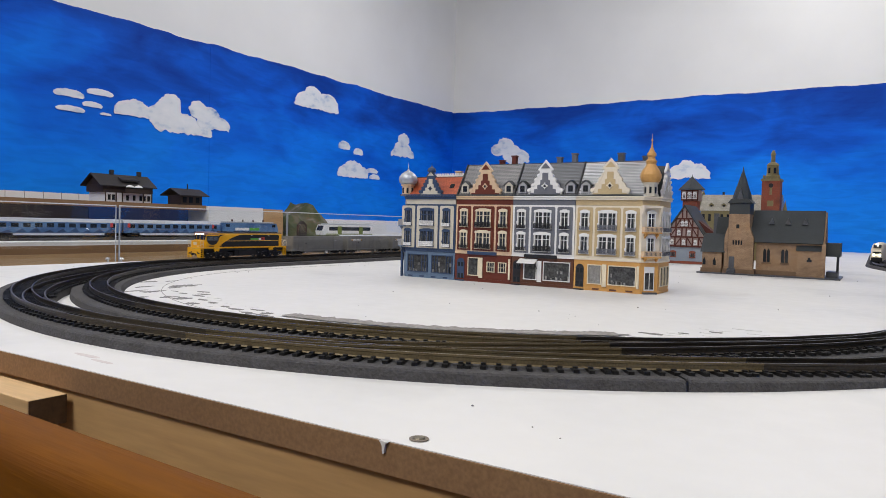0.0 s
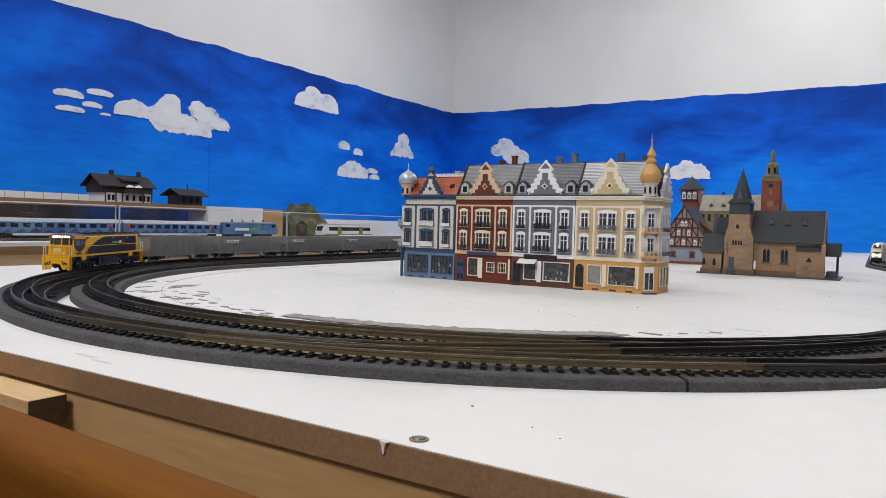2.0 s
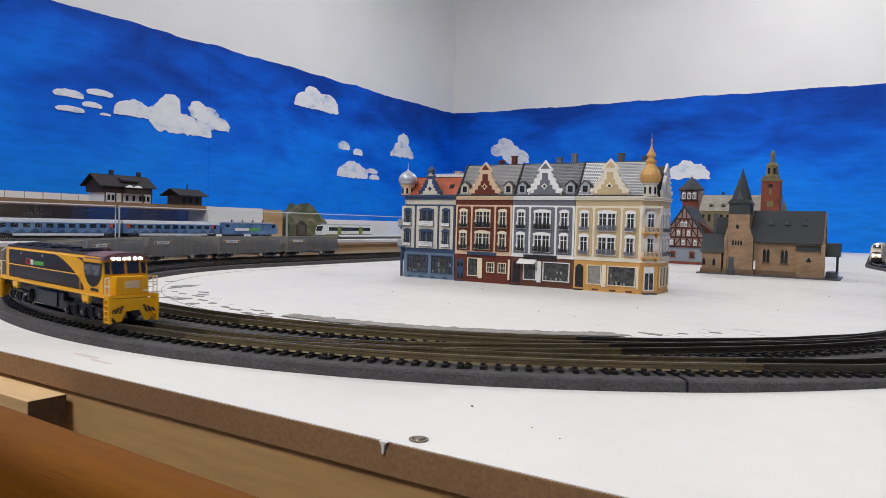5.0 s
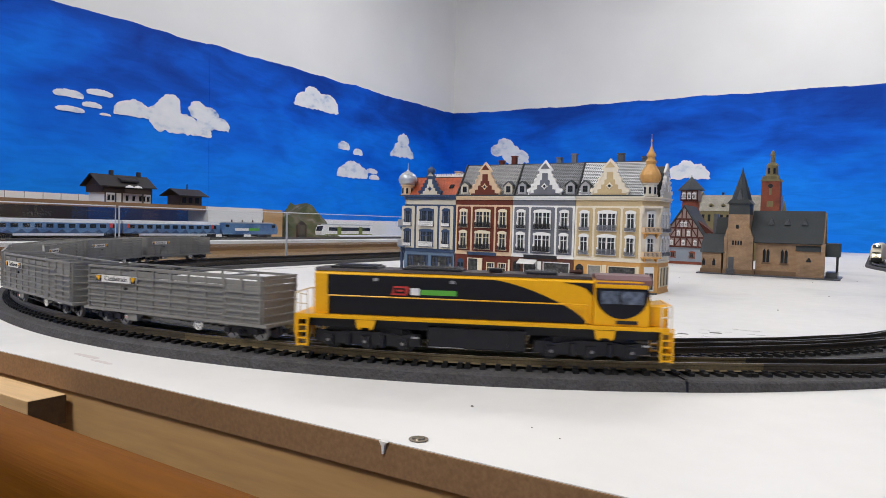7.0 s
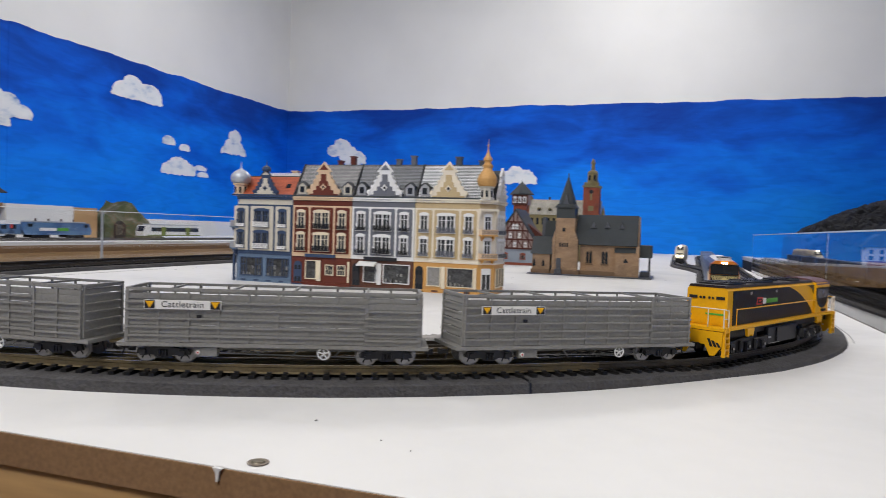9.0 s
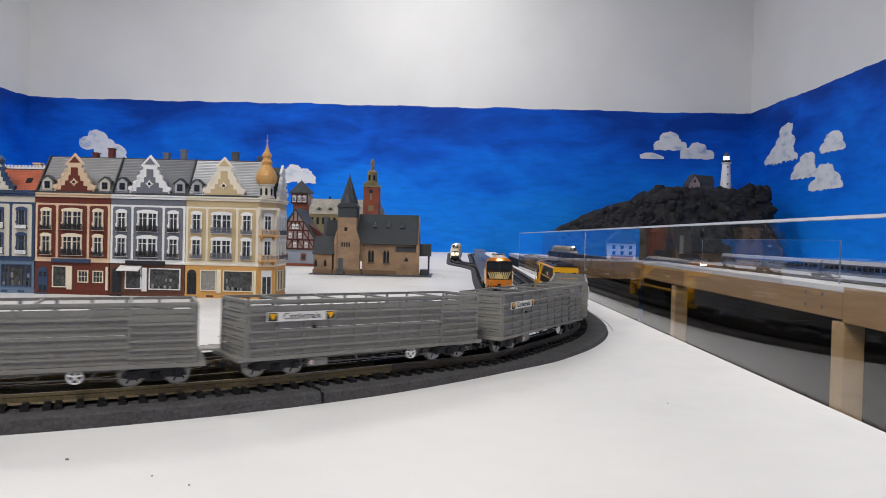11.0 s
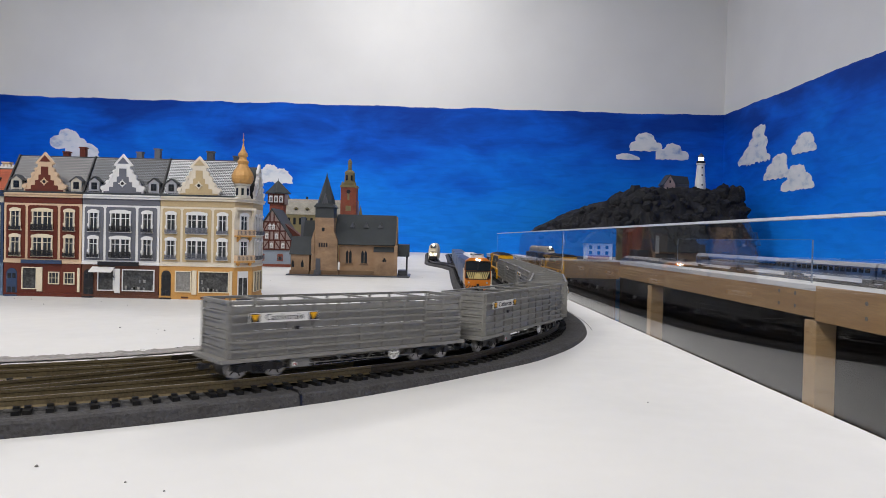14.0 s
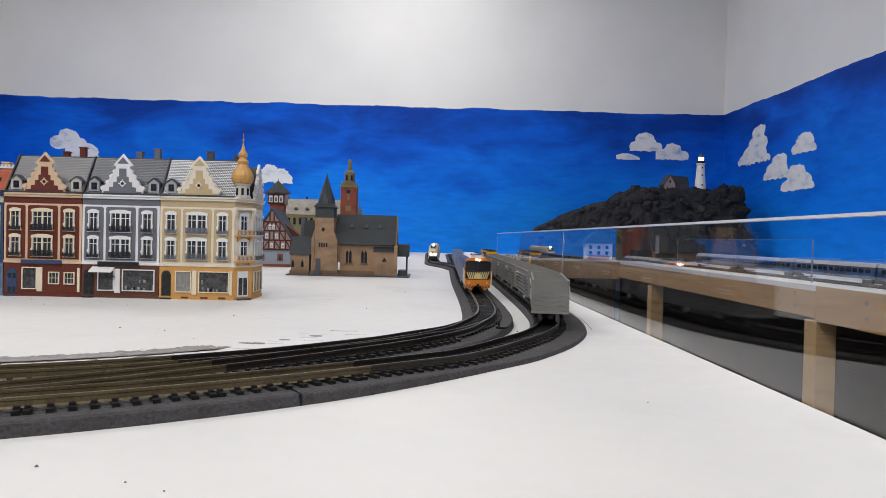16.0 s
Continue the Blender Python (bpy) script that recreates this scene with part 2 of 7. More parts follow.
M["tube"] = glow("ceiling_lamp_diffuser", (1.0, 0.98, 0.95), 1.0)
# ceiling lights out of view; the strong southern one is added to brighten camera-facing fronts
for lx, ly, watts in ((-1.35, 2.2, 11.0), (-0.15, 2.85, 16.5), (-1.3, 0.1, 13.0), (0.6, 0.4, 6.0), (-0.5, -1.1, 38.0)):
    cl = thing("ceiling_light", "white ceiling light with a bright diffuser, out of view", "light", "ceiling lights", pose(lx, ly, CEIL - 0.002))
    part("frame", box(B(), -0.32, 0.32, -0.32, 0.32, -0.05, 0.0), "white", cl)
    part("diffuser", box(B(), -0.30, 0.30, -0.30, 0.30, -0.058, -0.0505), "tube", cl)
    lamp_area("ceiling_lamp", lx, ly, CEIL - 0.07, 0.6, 0.6, watts)

# ---- the layout board ----
BX0, BX1, BY0 = -1.14, 0.178, 0.2105
setting("layout_board", box(B(), BX0, BX1, BY0 + 0.0006, WY1, -0.0004, 0.0), "board", "white painted layout board with scuffs and stains", "board")
setting("board_edge", box(B(), BX0, BX1, BY0, WY1 - 0.01, -0.0128, -0.0005), "mdf", "raw brown fibreboard edge with a paint drip", "board")
setting("board_frame", box(B(), BX0 + 0.01, BX1 - 0.004, BY0 + 0.0022, BY0 + 0.024, -0.16, -0.0130), "ply", "tan plywood panel under the layout board", "panel")
# dark box added for the shade under the board
setting("board_skirt", box(B(), BX0 + 0.02, BX1 - 0.01, BY0 + 0.03, WY1 - 0.1, FLOOR, -0.10), "dark", "dark box painting the shade under the layout board", "panel")

bt = tagged(part("pine_batten", box(B(), -0.80, -0.3695, 0.189, 0.2095, -0.0305, -0.0145), "pine", bevel=0.0006), "pale pine batten screwed under the board edge", "batten")
bt["kind"] = "structure"
# thin darker cap over the batten's end face
part("batten_end", box(B(), -0.3694, -0.3691, 0.1893, 0.2092, -0.0302, -0.0148), paint("dark_end_grain", (0.13, 0.075, 0.035), 0.7, 0.5, 120), bt, "dark brown end grain")
rail_out = [(-0.016, -0.09), (0.0, -0.09), (0.0, 0.0115), (-0.0008, 0.0123)] + [(-0.0040 - 0.012 * math.sin(radians(a)), 0.0005 + 0.012 * math.cos(radians(a))) for a in range(0, 91, 5)]
tagged(part("wooden_rail", prism(B(), rail_out, -1.3, 0.25, "x"), "varnish"), "orange varnished wooden rail in front of the layout", "rail", kind="structure").matrix_world = pose(0, 0.1199, 0, 0, 0, -2.01)
# paint drip and screw in the board edge
dr = B()
prism(dr, [(-0.1576, 0.0), (-0.1535, 0.0), (-0.1548, -0.0012), (-0.1552, -0.0046), (-0.1556, -0.0048), (-0.1561, -0.0046), (-0.1563, -0.0018)], BY0 - 0.0010, BY0 + 0.001)
tagged(part("paint_drip", dr, "board"), "white paint drip on the board edge", "drip", kind="structure")
sc = thing("wood_screw", "dull countersunk screw in a shallow hole in the board", "screw", m=pose(-0.146, 0.2195, 0))
part("hole", cyl(B(), (0, 0, 0.0002), (0, 0, 0.0005), 0.0038, n=20), paint("rough_hole", (0.24, 0.20, 0.16), 0.8, 0.5, 400), sc)
part("head", cyl(B(), (0, 0, 0.0005), (0, 0, 0.0010), 0.0026, 0.0022, n=18), paint("dull_zinc", (0.22, 0.19, 0.14), 0.4, 0.5, 300, 0.6), sc)

for x, y in ((-1.148, 0.721), (-1.136, 0.740)):
    ws_ = thing("round_screw", "small dull round-headed screw standing in the board", "screw", "edge screws", pose(x, y, 0))
    part("shank", cyl(B(), (0, 0, 0.0), (0, 0, 0.0042), 0.0016, n=10), "steel", ws_)
    part("screw_head", lathe(B(), [(0.0040, 0.0043), (0.0042, 0.0055), (0.0030, 0.0075), (0.0010, 0.0084)], n=14), "steel", ws_)

# ---- track ----
RAIL_Z = 0.0125


def smooth_path(pts, step=0.004):
    """Catmull-Rom curve through points, cut to even steps."""
    p = [Vector(q) for q in pts]
    p = [2 * p[0] - p[1]] + p + [2 * p[-1] - p[-2]]
    out = []
    for i in range(1, len(p) - 2):
        for k in range(24):
            u = k / 24
            a, b, c, d = p[i - 1], p[i], p[i + 1], p[i + 2]
            out.append(0.5 * ((2 * b) + (c - a) * u + (2 * a - 5 * b + 4 * c - d) * u * u + (3 * b - a - 3 * c + d) * u ** 3))
    out.append(p[-2])
    ds = [0.0]
    for a, b in zip(out, out[1:]):
        ds.append(ds[-1] + (b - a).length)
    n = int(ds[-1] / step)
    res, j = [], 0
    for k in range(n + 1):
        s = ds[-1] * k / n
        while j < len(ds) - 2 and ds[j + 1] < s:
            j += 1
        u = (s - ds[j]) / (ds[j + 1] - ds[j])
        res.append(out[j].lerp(out[j + 1], u))
    return res


def arc_pts(cx, cy, r, a0, a1, n):
    return [(cx + r * math.cos(radians(a0 + (a1 - a0) * i / n)), cy + r * math.sin(radians(a0 + (a1 - a0) * i / n))) for i in range(n + 1)]


CX, CY = -0.4245, 0.8394
ROUT, RIN = 0.5575, 0.493
def polar(*rows):
    """Points about the middle of the loops, from (radius, degrees)."""
    return [(CX + r * math.cos(radians(a)), CY + r * math.sin(radians(a))) for r, a in rows]


WEST_LEG = [(-0.90, 3.2), (-0.955, 2.6), (-0.975, 2.0), (-0.979, 1.5), (-0.979, 1.1)]
EAST_LEG = [(0.124, 1.4), (0.131, 1.75), (0.137, 2.1), (0.143, 2.6), (0.146, 3.2)]
OUTER_BED = smooth_path(WEST_LEG + arc_pts(CX, CY, ROUT, 180, 322, 10)
                        + [(0.0465, 0.5385), (0.0735, 0.588), (0.0950, 0.648), (0.1070, 0.716), (0.1120, 0.80), (0.1150, 0.90), (0.1190, 1.1)] + EAST_LEG)
OUTER = smooth_path(WEST_LEG + arc_pts(CX, CY, ROUT, 180, 222, 3) + polar((0.5590, 236)) + arc_pts(CX, CY, 0.5600, 250, 316, 5)
                    + [(0.0090, 0.4835), (0.0425, 0.5392), (0.0695, 0.5898), (0.0898, 0.6492), (0.1015, 0.7165), (0.1078, 0.80), (0.1120, 0.90), (0.1170, 1.1)] + EAST_LEG)
INNER = smooth_path([(-0.84, 3.2), (-0.885, 2.6), (-0.91, 2.0), (-0.917, 1.5), (-0.9175, 1.1)] + arc_pts(CX, CY, RIN, 180, 264, 6)
                    + polar((0.4945, 279), (0.4965, 294), (0.4980, 307), (0.4990, 318))
                    + [(-0.0265, 0.5400), (-0.0005, 0.5750), (0.0190, 0.6200), (0.0325, 0.6640), (0.0400, 0.7180), (0.0440, 0.80), (0.0465, 0.93), (0.050, 1.3), (0.060, 1.74), (0.075, 2.4), (0.09, 3.2)])
FAR = smooth_path([(0.060, 1.78), (0.042, 1.90), (0.014, 2.02), (0.000, 2.13), (-0.002, 2.35), (-0.002, 3.3)])
# crossovers between the two tracks
CROSS_R = smooth_path(arc_pts(CX, CY, 0.5600, 268, 280, 2) + polar((0.549, 289), (0.5325, 298), (0.5195, 306.5), (0.5130, 314), (0.5105, 321)) + [(0.0035, 0.5690), (0.0200, 0.6170), (0.0325, 0.6640), (0.0400, 0.7180)])
CROSS_L = smooth_path(polar((RIN, 196), (RIN, 204), (0.4970, 212), (0.5080, 221), (0.5215, 229.6), (0.5350, 237.5), (0.5480, 245.5), (0.5565, 252)) + arc_pts(CX, CY, 0.5600, 257, 264, 1))


def frame_at(path, i):
    a, b = path[max(i - 1, 0)], path[min(i + 1, len(path) - 1)]
    t = (b - a).normalized()
    return path[i], t, Vector((-t.y, t.x))


def sag(p):
    """How far the outer track sinks into its foam on the eastern bend."""
    u = max(0.0, min(1.0, (p.x + 0.14) / 0.20)) if p.y < 2.0 else 0.0
    return 0.0030 * u * u * (3 - 2 * u)


def ribbon(bm, path, profile, every=1, low=False):
    """Sweeps a closed profile of (side, height) along a path; side grows to the left of travel."""
    rings = []
    idx = list(range(0, len(path), every))
    if idx[-1] != len(path) - 1:
        idx.append(len(path) - 1)
    for i in idx:
        p, t, nrm = frame_at(path, i)
        d = sag(p) if low else 0.0
        rings.append([bm.verts.new((p.x + nrm.x * s, p.y + nrm.y * s, h - d * min(1.0, h / 0.0062))) for s, h in profile])
    n = len(profile)
    for a, b in zip(rings, rings[1:]):
        for k in range(n):
            j = (k + 1) % n
            bm.faces.new((a[k], a[j], b[j], b[k]))
    bm.faces.new(rings[0])
    bm.faces.new(rings[-1][::-1])
    return bm


def foam(path, z=0.0, hw=0.0245, top=0.0185, extra=0.0018):
    return [(-hw - extra, z), (-top - extra - 0.0050, z + 0.0052), (-top - extra - 0.0038, z + 0.0062), (top, z + 0.0062), (top + 0.003, z + 0.0055), (hw, z)]


GAUGE = 0.0165 / 2
SLEEPER_ME = {}


def sleeper(bm, half, m):
    """One sleeper with its two chairs, across the track."""
    for hl, hwid, z0, z1 in ((half, 0.00155, -0.0007, 0.0012), (GAUGE + 0.0026, 0.00125, 0.0012, 0.0021)):
        vs = [bm.verts.new(m @ Vector((b * hwid, a * hl, dz))) for dz in (z0, z1) for a, b in ((-1, -1), (1, -1), (1, 1), (-1, 1))]
        for f in ((7, 6, 5, 4), (4, 5, 1, 0), (5, 6, 2, 1), (6, 7, 3, 2), (7, 4, 0, 3)):
            bm.faces.new([vs[q] for q in f])
    return bm


def rail_lengths(path, brass):
    """Cuts a path into dark turnout, brown and bare brass rail, by degrees about the loops' middle."""
    if not brass:
        return [(path, "rail_d")]
    def kind(p):
        a = math.degrees(math.atan2(p.y - CY, p.x - CX)) % 360
        if p.y > 0.7 or not brass[0] - 6 < a < brass[1]:
            return "rail_d"
        # the steps to brown and brass also paint in a view-dependent sheen
        return "rail" if a > brass[0] + 9 else "rail_m"
    cut, out = 0, []
    for i in range(1, len(path)):
        if kind(path[i]) != kind(path[i - 1]) or i == len(path) - 1:
            out.append((path[cut:i + 1], kind(path[i - 1])))
            cut = i
    return [o for o in out if len(o[0]) > 3]


def track(name, path, label, z=0.0, foam_on=True, foam_z=0.0, half=0.0148, pitch=0.0076, lo=0.0, hi=1.0, near=0.75, foamhw=0.0245, extra=0.0018, bed=None, brass=None, clear=()):
    tr = thing(name, label, "railway track", "layout tracks")
    n = len(path)
    sub = path[int(lo * n):max(int(hi * n), 3)]
    if foam_on:
        part("foam_bed", ribbon(B(), bed or path, foam(path, foam_z, foamhw, foamhw - 0.006, extra), 2, bed is not None), "foam", tr, "dark grey foam underlay")
    h = 0.0068 + z
    for side in (-1, 1):
        c = side * GAUGE
        prof = [(c - 0.0012, h + 0.0012), (c + 0.0012, h + 0.0012), (c + 0.0003, h + 0.0020), (c + 0.0003, h + 0.0040), (c + 0.0006, h + 0.0044),
                (c + 0.0006, h + 0.0056), (c - 0.0006, h + 0.0056), (c - 0.0006, h + 0.0044), (c - 0.0003, h + 0.0040), (c - 0.0003, h + 0.0020)]
        head = [(c - 0.0004, h + 0.0056), (c + 0.0004, h + 0.0056), (c + 0.0004, h + 0.00575), (c - 0.0004, h + 0.00575)]
        for piece_path, mat in rail_lengths(sub, brass):
            rl = part("rail", ribbon(B(), piece_path, prof, 2, bed is not None), mat, tr)
            part("rail_head", ribbon(B(), piece_path, head, 2, bed is not None), "railtop" if mat == "rail" else "railtop_d", rl, "rubbed bright rail head")
    total = (len(sub) - 1) * (sub[1] - sub[0]).length
    rest, k = B(), 0
    while k * pitch < total - 0.002:
        i = min(int(k * pitch / total * (len(sub) - 1)), len(sub) - 1)
        p, t, nrm = frame_at(sub, i)
        m = pose(p.x, p.y, h - (sag(p) if bed else 0.0), 0, 0, math.degrees(math.atan2(t.y, t.x)))
        k += 1
        if any(min((q - p).length for q in c[::2]) < 0.0085 for c in clear):
            continue
        if p.y < near:
            if half not in SLEEPER_ME:
                SLEEPER_ME[half] = mesh_of(sleeper(B(), half, Matrix()), "sleeper", "sleeper")
            ob = new("sleeper", SLEEPER_ME[half])
            ob.parent = tr
            ob.matrix_local = m
        else:
            sleeper(rest, half, m)
    if rest.verts:
        part("sleeper_row", rest, "sleeper", tr, "black plastic sleepers farther along")["kind"] = "stuff"
    else:
        rest.free()
    return tr


track("outer_track", OUTER, "brass-brown model railway track on grey foam, outer loop", extra=0.0035, bed=OUTER_BED, brass=(268, 311))
track("inner_track", INNER, "brass-brown model railway track on grey foam, inner loop", brass=(266, 302))
jo = [i for i, p in enumerate(OUTER_BED) if p.x > -0.4 and p.x < -0.0955 and p.y < 0.6][-1]
js = []
for k in range(4):
    p, t, nrm = frame_at(OUTER_BED, jo)
    js.append(p + t * (0.0004 * k))
tagged(part("foam_joint", ribbon(B(), js, [(-0.0283, 0.0001), (-0.0273, 0.0056), (-0.0260, 0.0066), (-0.0150, 0.0066), (-0.0150, 0.0001)]), "loco_k"), "dark crack between two lengths of foam", "joint", kind="structure")
for x, y, a in ((0.0445, 0.6200, 60), (-0.6370, 0.3460, -30), (-0.6950, 0.3120, -30)):
    pl_ = thing("point_lever", "small black point lever box beside a turnout", "point lever", "point levers", pose(x, y, 0.0063, 0, 0, a))
    part("box", box(B(), -0.0030, 0.0030, -0.0045, 0.0045, 0.0, 0.0020), "sleeper", pl_, bevel=0.0004)
    part("lever", box(B(), -0.0008, 0.0008, 0.0020, 0.0034, 0.0021, 0.0045), "sleeper", pl_)
track("far_track", FAR, "curved model railway track on grey foam")
track("crossover_track", CROSS_R, "curved crossover of turnouts between both loops", foam_z=-0.0004, z=0.0003, foamhw=0.0225, brass=(268, 304), clear=(OUTER, INNER))
track("crossover_track", CROSS_L, "curved crossover of turnouts between both loops", foam_z=-0.0004, z=0.0003, foamhw=0.0155, clear=(OUTER, INNER))


# ---- acrylic screens at both sides ----
M["palescreen"] = paint("pale_acrylic_joint", (0.45, 0.47, 0.50), 0.3, 0.1)
def screen(x, y0, y1, z1, label):
    s = thing("acrylic_screen", label, "acrylic screen", "acrylic screens")
    pane = part("pane", box(B(), x, x + 0.004, y0, y1, -0.05, z1), "glass", s)
    pane.visible_shadow = False
    for yy in (y0, y1) if x < 0 and y1 < 1.9 else ((y0,) if x < 0 else ()):
        part("joint", box(B(), x - 0.0003, x + 0.0043, yy - 0.0002, yy + 0.0002, 0.0, z1), "palescreen", s)
    part("top_edge", box(B(), x - 0.0002, x + 0.0042, y0, y1, z1 + 0.0003, z1 + 0.002), "glassedge", s)
    return s


screen(BX1 + 0.001, 0.0, 1.05, 0.0965, "clear acrylic screen along the layout edge")
screen(BX1 + 0.001, 1.052, 2.0, 0.0965, "clear acrylic screen along the layout edge")
screen(BX0 - 0.006, 0.3, 0.7335, 0.0985, "clear acrylic screen along the layout edge")
screen(BX0 - 0.006, 0.741, 1.152, 0.0985, "clear acrylic screen along the layout edge")
screen(BX0 - 0.006, 1.155, 2.2, 0.0985, "clear acrylic screen along the layout edge")

# ---- the cattle train ----
M["tyre"] = paint("pale_wheel_rim", (0.33, 0.32, 0.31), 0.35, 0.3, 120, 0.5)
M["roofdark"] = paint("blackish_maroon", (0.022, 0.010, 0.009), 0.5, 0.3, 60)
# cab roof maroon, paled by reflections painted into its colour
M["cabroof"] = paint("maroon_roof_sheen", (0.17, 0.085, 0.085), 0.35, 0.3, 60)
M["cabpane"] = paint("bright_cab_window", (0.16, 0.19, 0.25), 0.10, 0.9, 160)
M["red"] = paint("signal_red", (0.55, 0.05, 0.04), 0.4, 0.1)
M["green"] = paint("leaf_green", (0.10, 0.38, 0.05), 0.4, 0.1)
M["ink"] = paint("black_ink", (0.015, 0.015, 0.018), 0.5, 0.1)
M["sign"] = paint("white_name_board", (0.74, 0.72, 0.68), 0.5, 0.08)


def wheelset(parent, x, r, rim="tyre"):
    bm = B()
    for s in (-1, 1):
        lathe_y(bm, [(0.0008, 0.0), (r * 0.55, 0.0002), (r * 0.86, 0.0), (r * 0.86, 0.0012), (0.0008, 0.0012)], s * 0.0073, s)
    cyl(bm, (0, -0.009, 0), (0, 0.009, 0), 0.0008, n=8)
    ws = part("wheelset", bm, "under", parent)
    ws.location = (x, 0, r)
    bm = B()
    for s in (-1, 1):
        lathe_y(bm, [(r * 0.86, 0.0014), (r, 0.0013), (r, 0.0), (r * 1.1, -0.0001), (r * 1.1, -0.0007), (r * 0.86, -0.0007)], s * 0.0073, s)
    part("tyre", bm, rim, ws, "pale worn wheel rim" if rim == "tyre" else "black wheel rim")
    bm = B()
    for k in range(5):
        a = k * math.tau / 5
        for s in (-1, 1):
            cyl(bm, (0.0, s * 0.0086, 0.0), (r * 0.75 * math.cos(a), s * 0.0086, r * 0.75 * math.sin(a)), 0.00045, n=4)
    part("spokes", bm, "under", ws)
    return ws


def lathe_y(bm, profile, y, s, n=16):
    rings = []
    for r, h in profile:
        rings.append([bm.verts.new((r * math.cos(i * math.tau / n), y + s * h, r * math.sin(i * math.tau / n))) for i in range(n)])
    for a, b in zip(rings, rings[1:]):
        for i in range(n):
            j = (i + 1) % n
            bm.faces.new((a[i], a[j], b[j], b[i]))
    for ring in (rings[0], rings[-1]):
        bm.faces.new(ring)


def wagon_bogie(w, x):
    bm = B()
    for s in (-1, 1):
        y0, y1 = sorted((s * 0.0098, s * 0.0116))
        prism(bm, [(-0.0135, 0.0046), (-0.0125, 0.0072), (-0.006, 0.0078), (-0.003, 0.0088), (0.003, 0.0088), (0.006, 0.0078), (0.0125, 0.0072), (0.0135, 0.0046),
                   (0.009, 0.0038), (0.005, 0.0042), (0.003, 0.0026), (-0.003, 0.0026), (-0.005, 0.0042), (-0.009, 0.0038)], y0, y1)
        for ax in (-0.0098, 0.0098):
            box(bm, ax - 0.0014, ax + 0.0014, *sorted((s * 0.0113, s * 0.0126)), 0.0038, 0.0066)
        for k in (-1, 0, 1):
            cyl(bm, (k * 0.0016, s * 0.0121, 0.0034), (k * 0.0016, s * 0.0121, 0.0066), 0.0007, n=6)
    box(bm, -0.0028, 0.0028, -0.0105, 0.0105, 0.0052, 0.0098)
    b = part("bogie", bm, "under", w)
    b.location = (x, 0, 0)
    for ax in (-0.0098, 0.0098):
        wheelset(b, ax, 0.0052)
    return b


def slatted_panel(w, name, label, x0, x1, z0, z1, y, s, posts, rows=6, thick=0.0007):
    """A slatted side in the plane y; s is the outer direction. Gaps between slats let light through."""
    side = part(name, box(B(), x0, x1, *sorted((y - s * 0.0009, y + s * 0.0007)), z1 - 0.0013, z1), "wagon", w, label)
    pitch = (z1 - z0 - 0.0012) / rows
    for k in range(rows):
        a = z0 + k * pitch
        b = a + pitch - (0.0017 if k == rows - 1 else (0.0008 if k == rows - 2 else 0.00025))
        part("slat", box(B(), x0, x1, *sorted((y, y - s * thick)), a, b), "wagon", side)
        if k in (0, 1, 2, 3, 4):
            part("rib", box(B(), x0, x1, *sorted((y + s * 0.00002, y + s * 0.0011)), b - 0.0012, b - 0.0003), "wagon", side)
    for px in posts:
        part("post", box(B(), px - 0.0006, px + 0.0006, *sorted((y + s * 0.00003, y + s * 0.0006)), z0, z1 - 0.0014), "wagon", side)


DL = 0.0767
WL, WH, WZ0, WZ1 = 0.0725, 0.0153, 0.0112, 0.0380


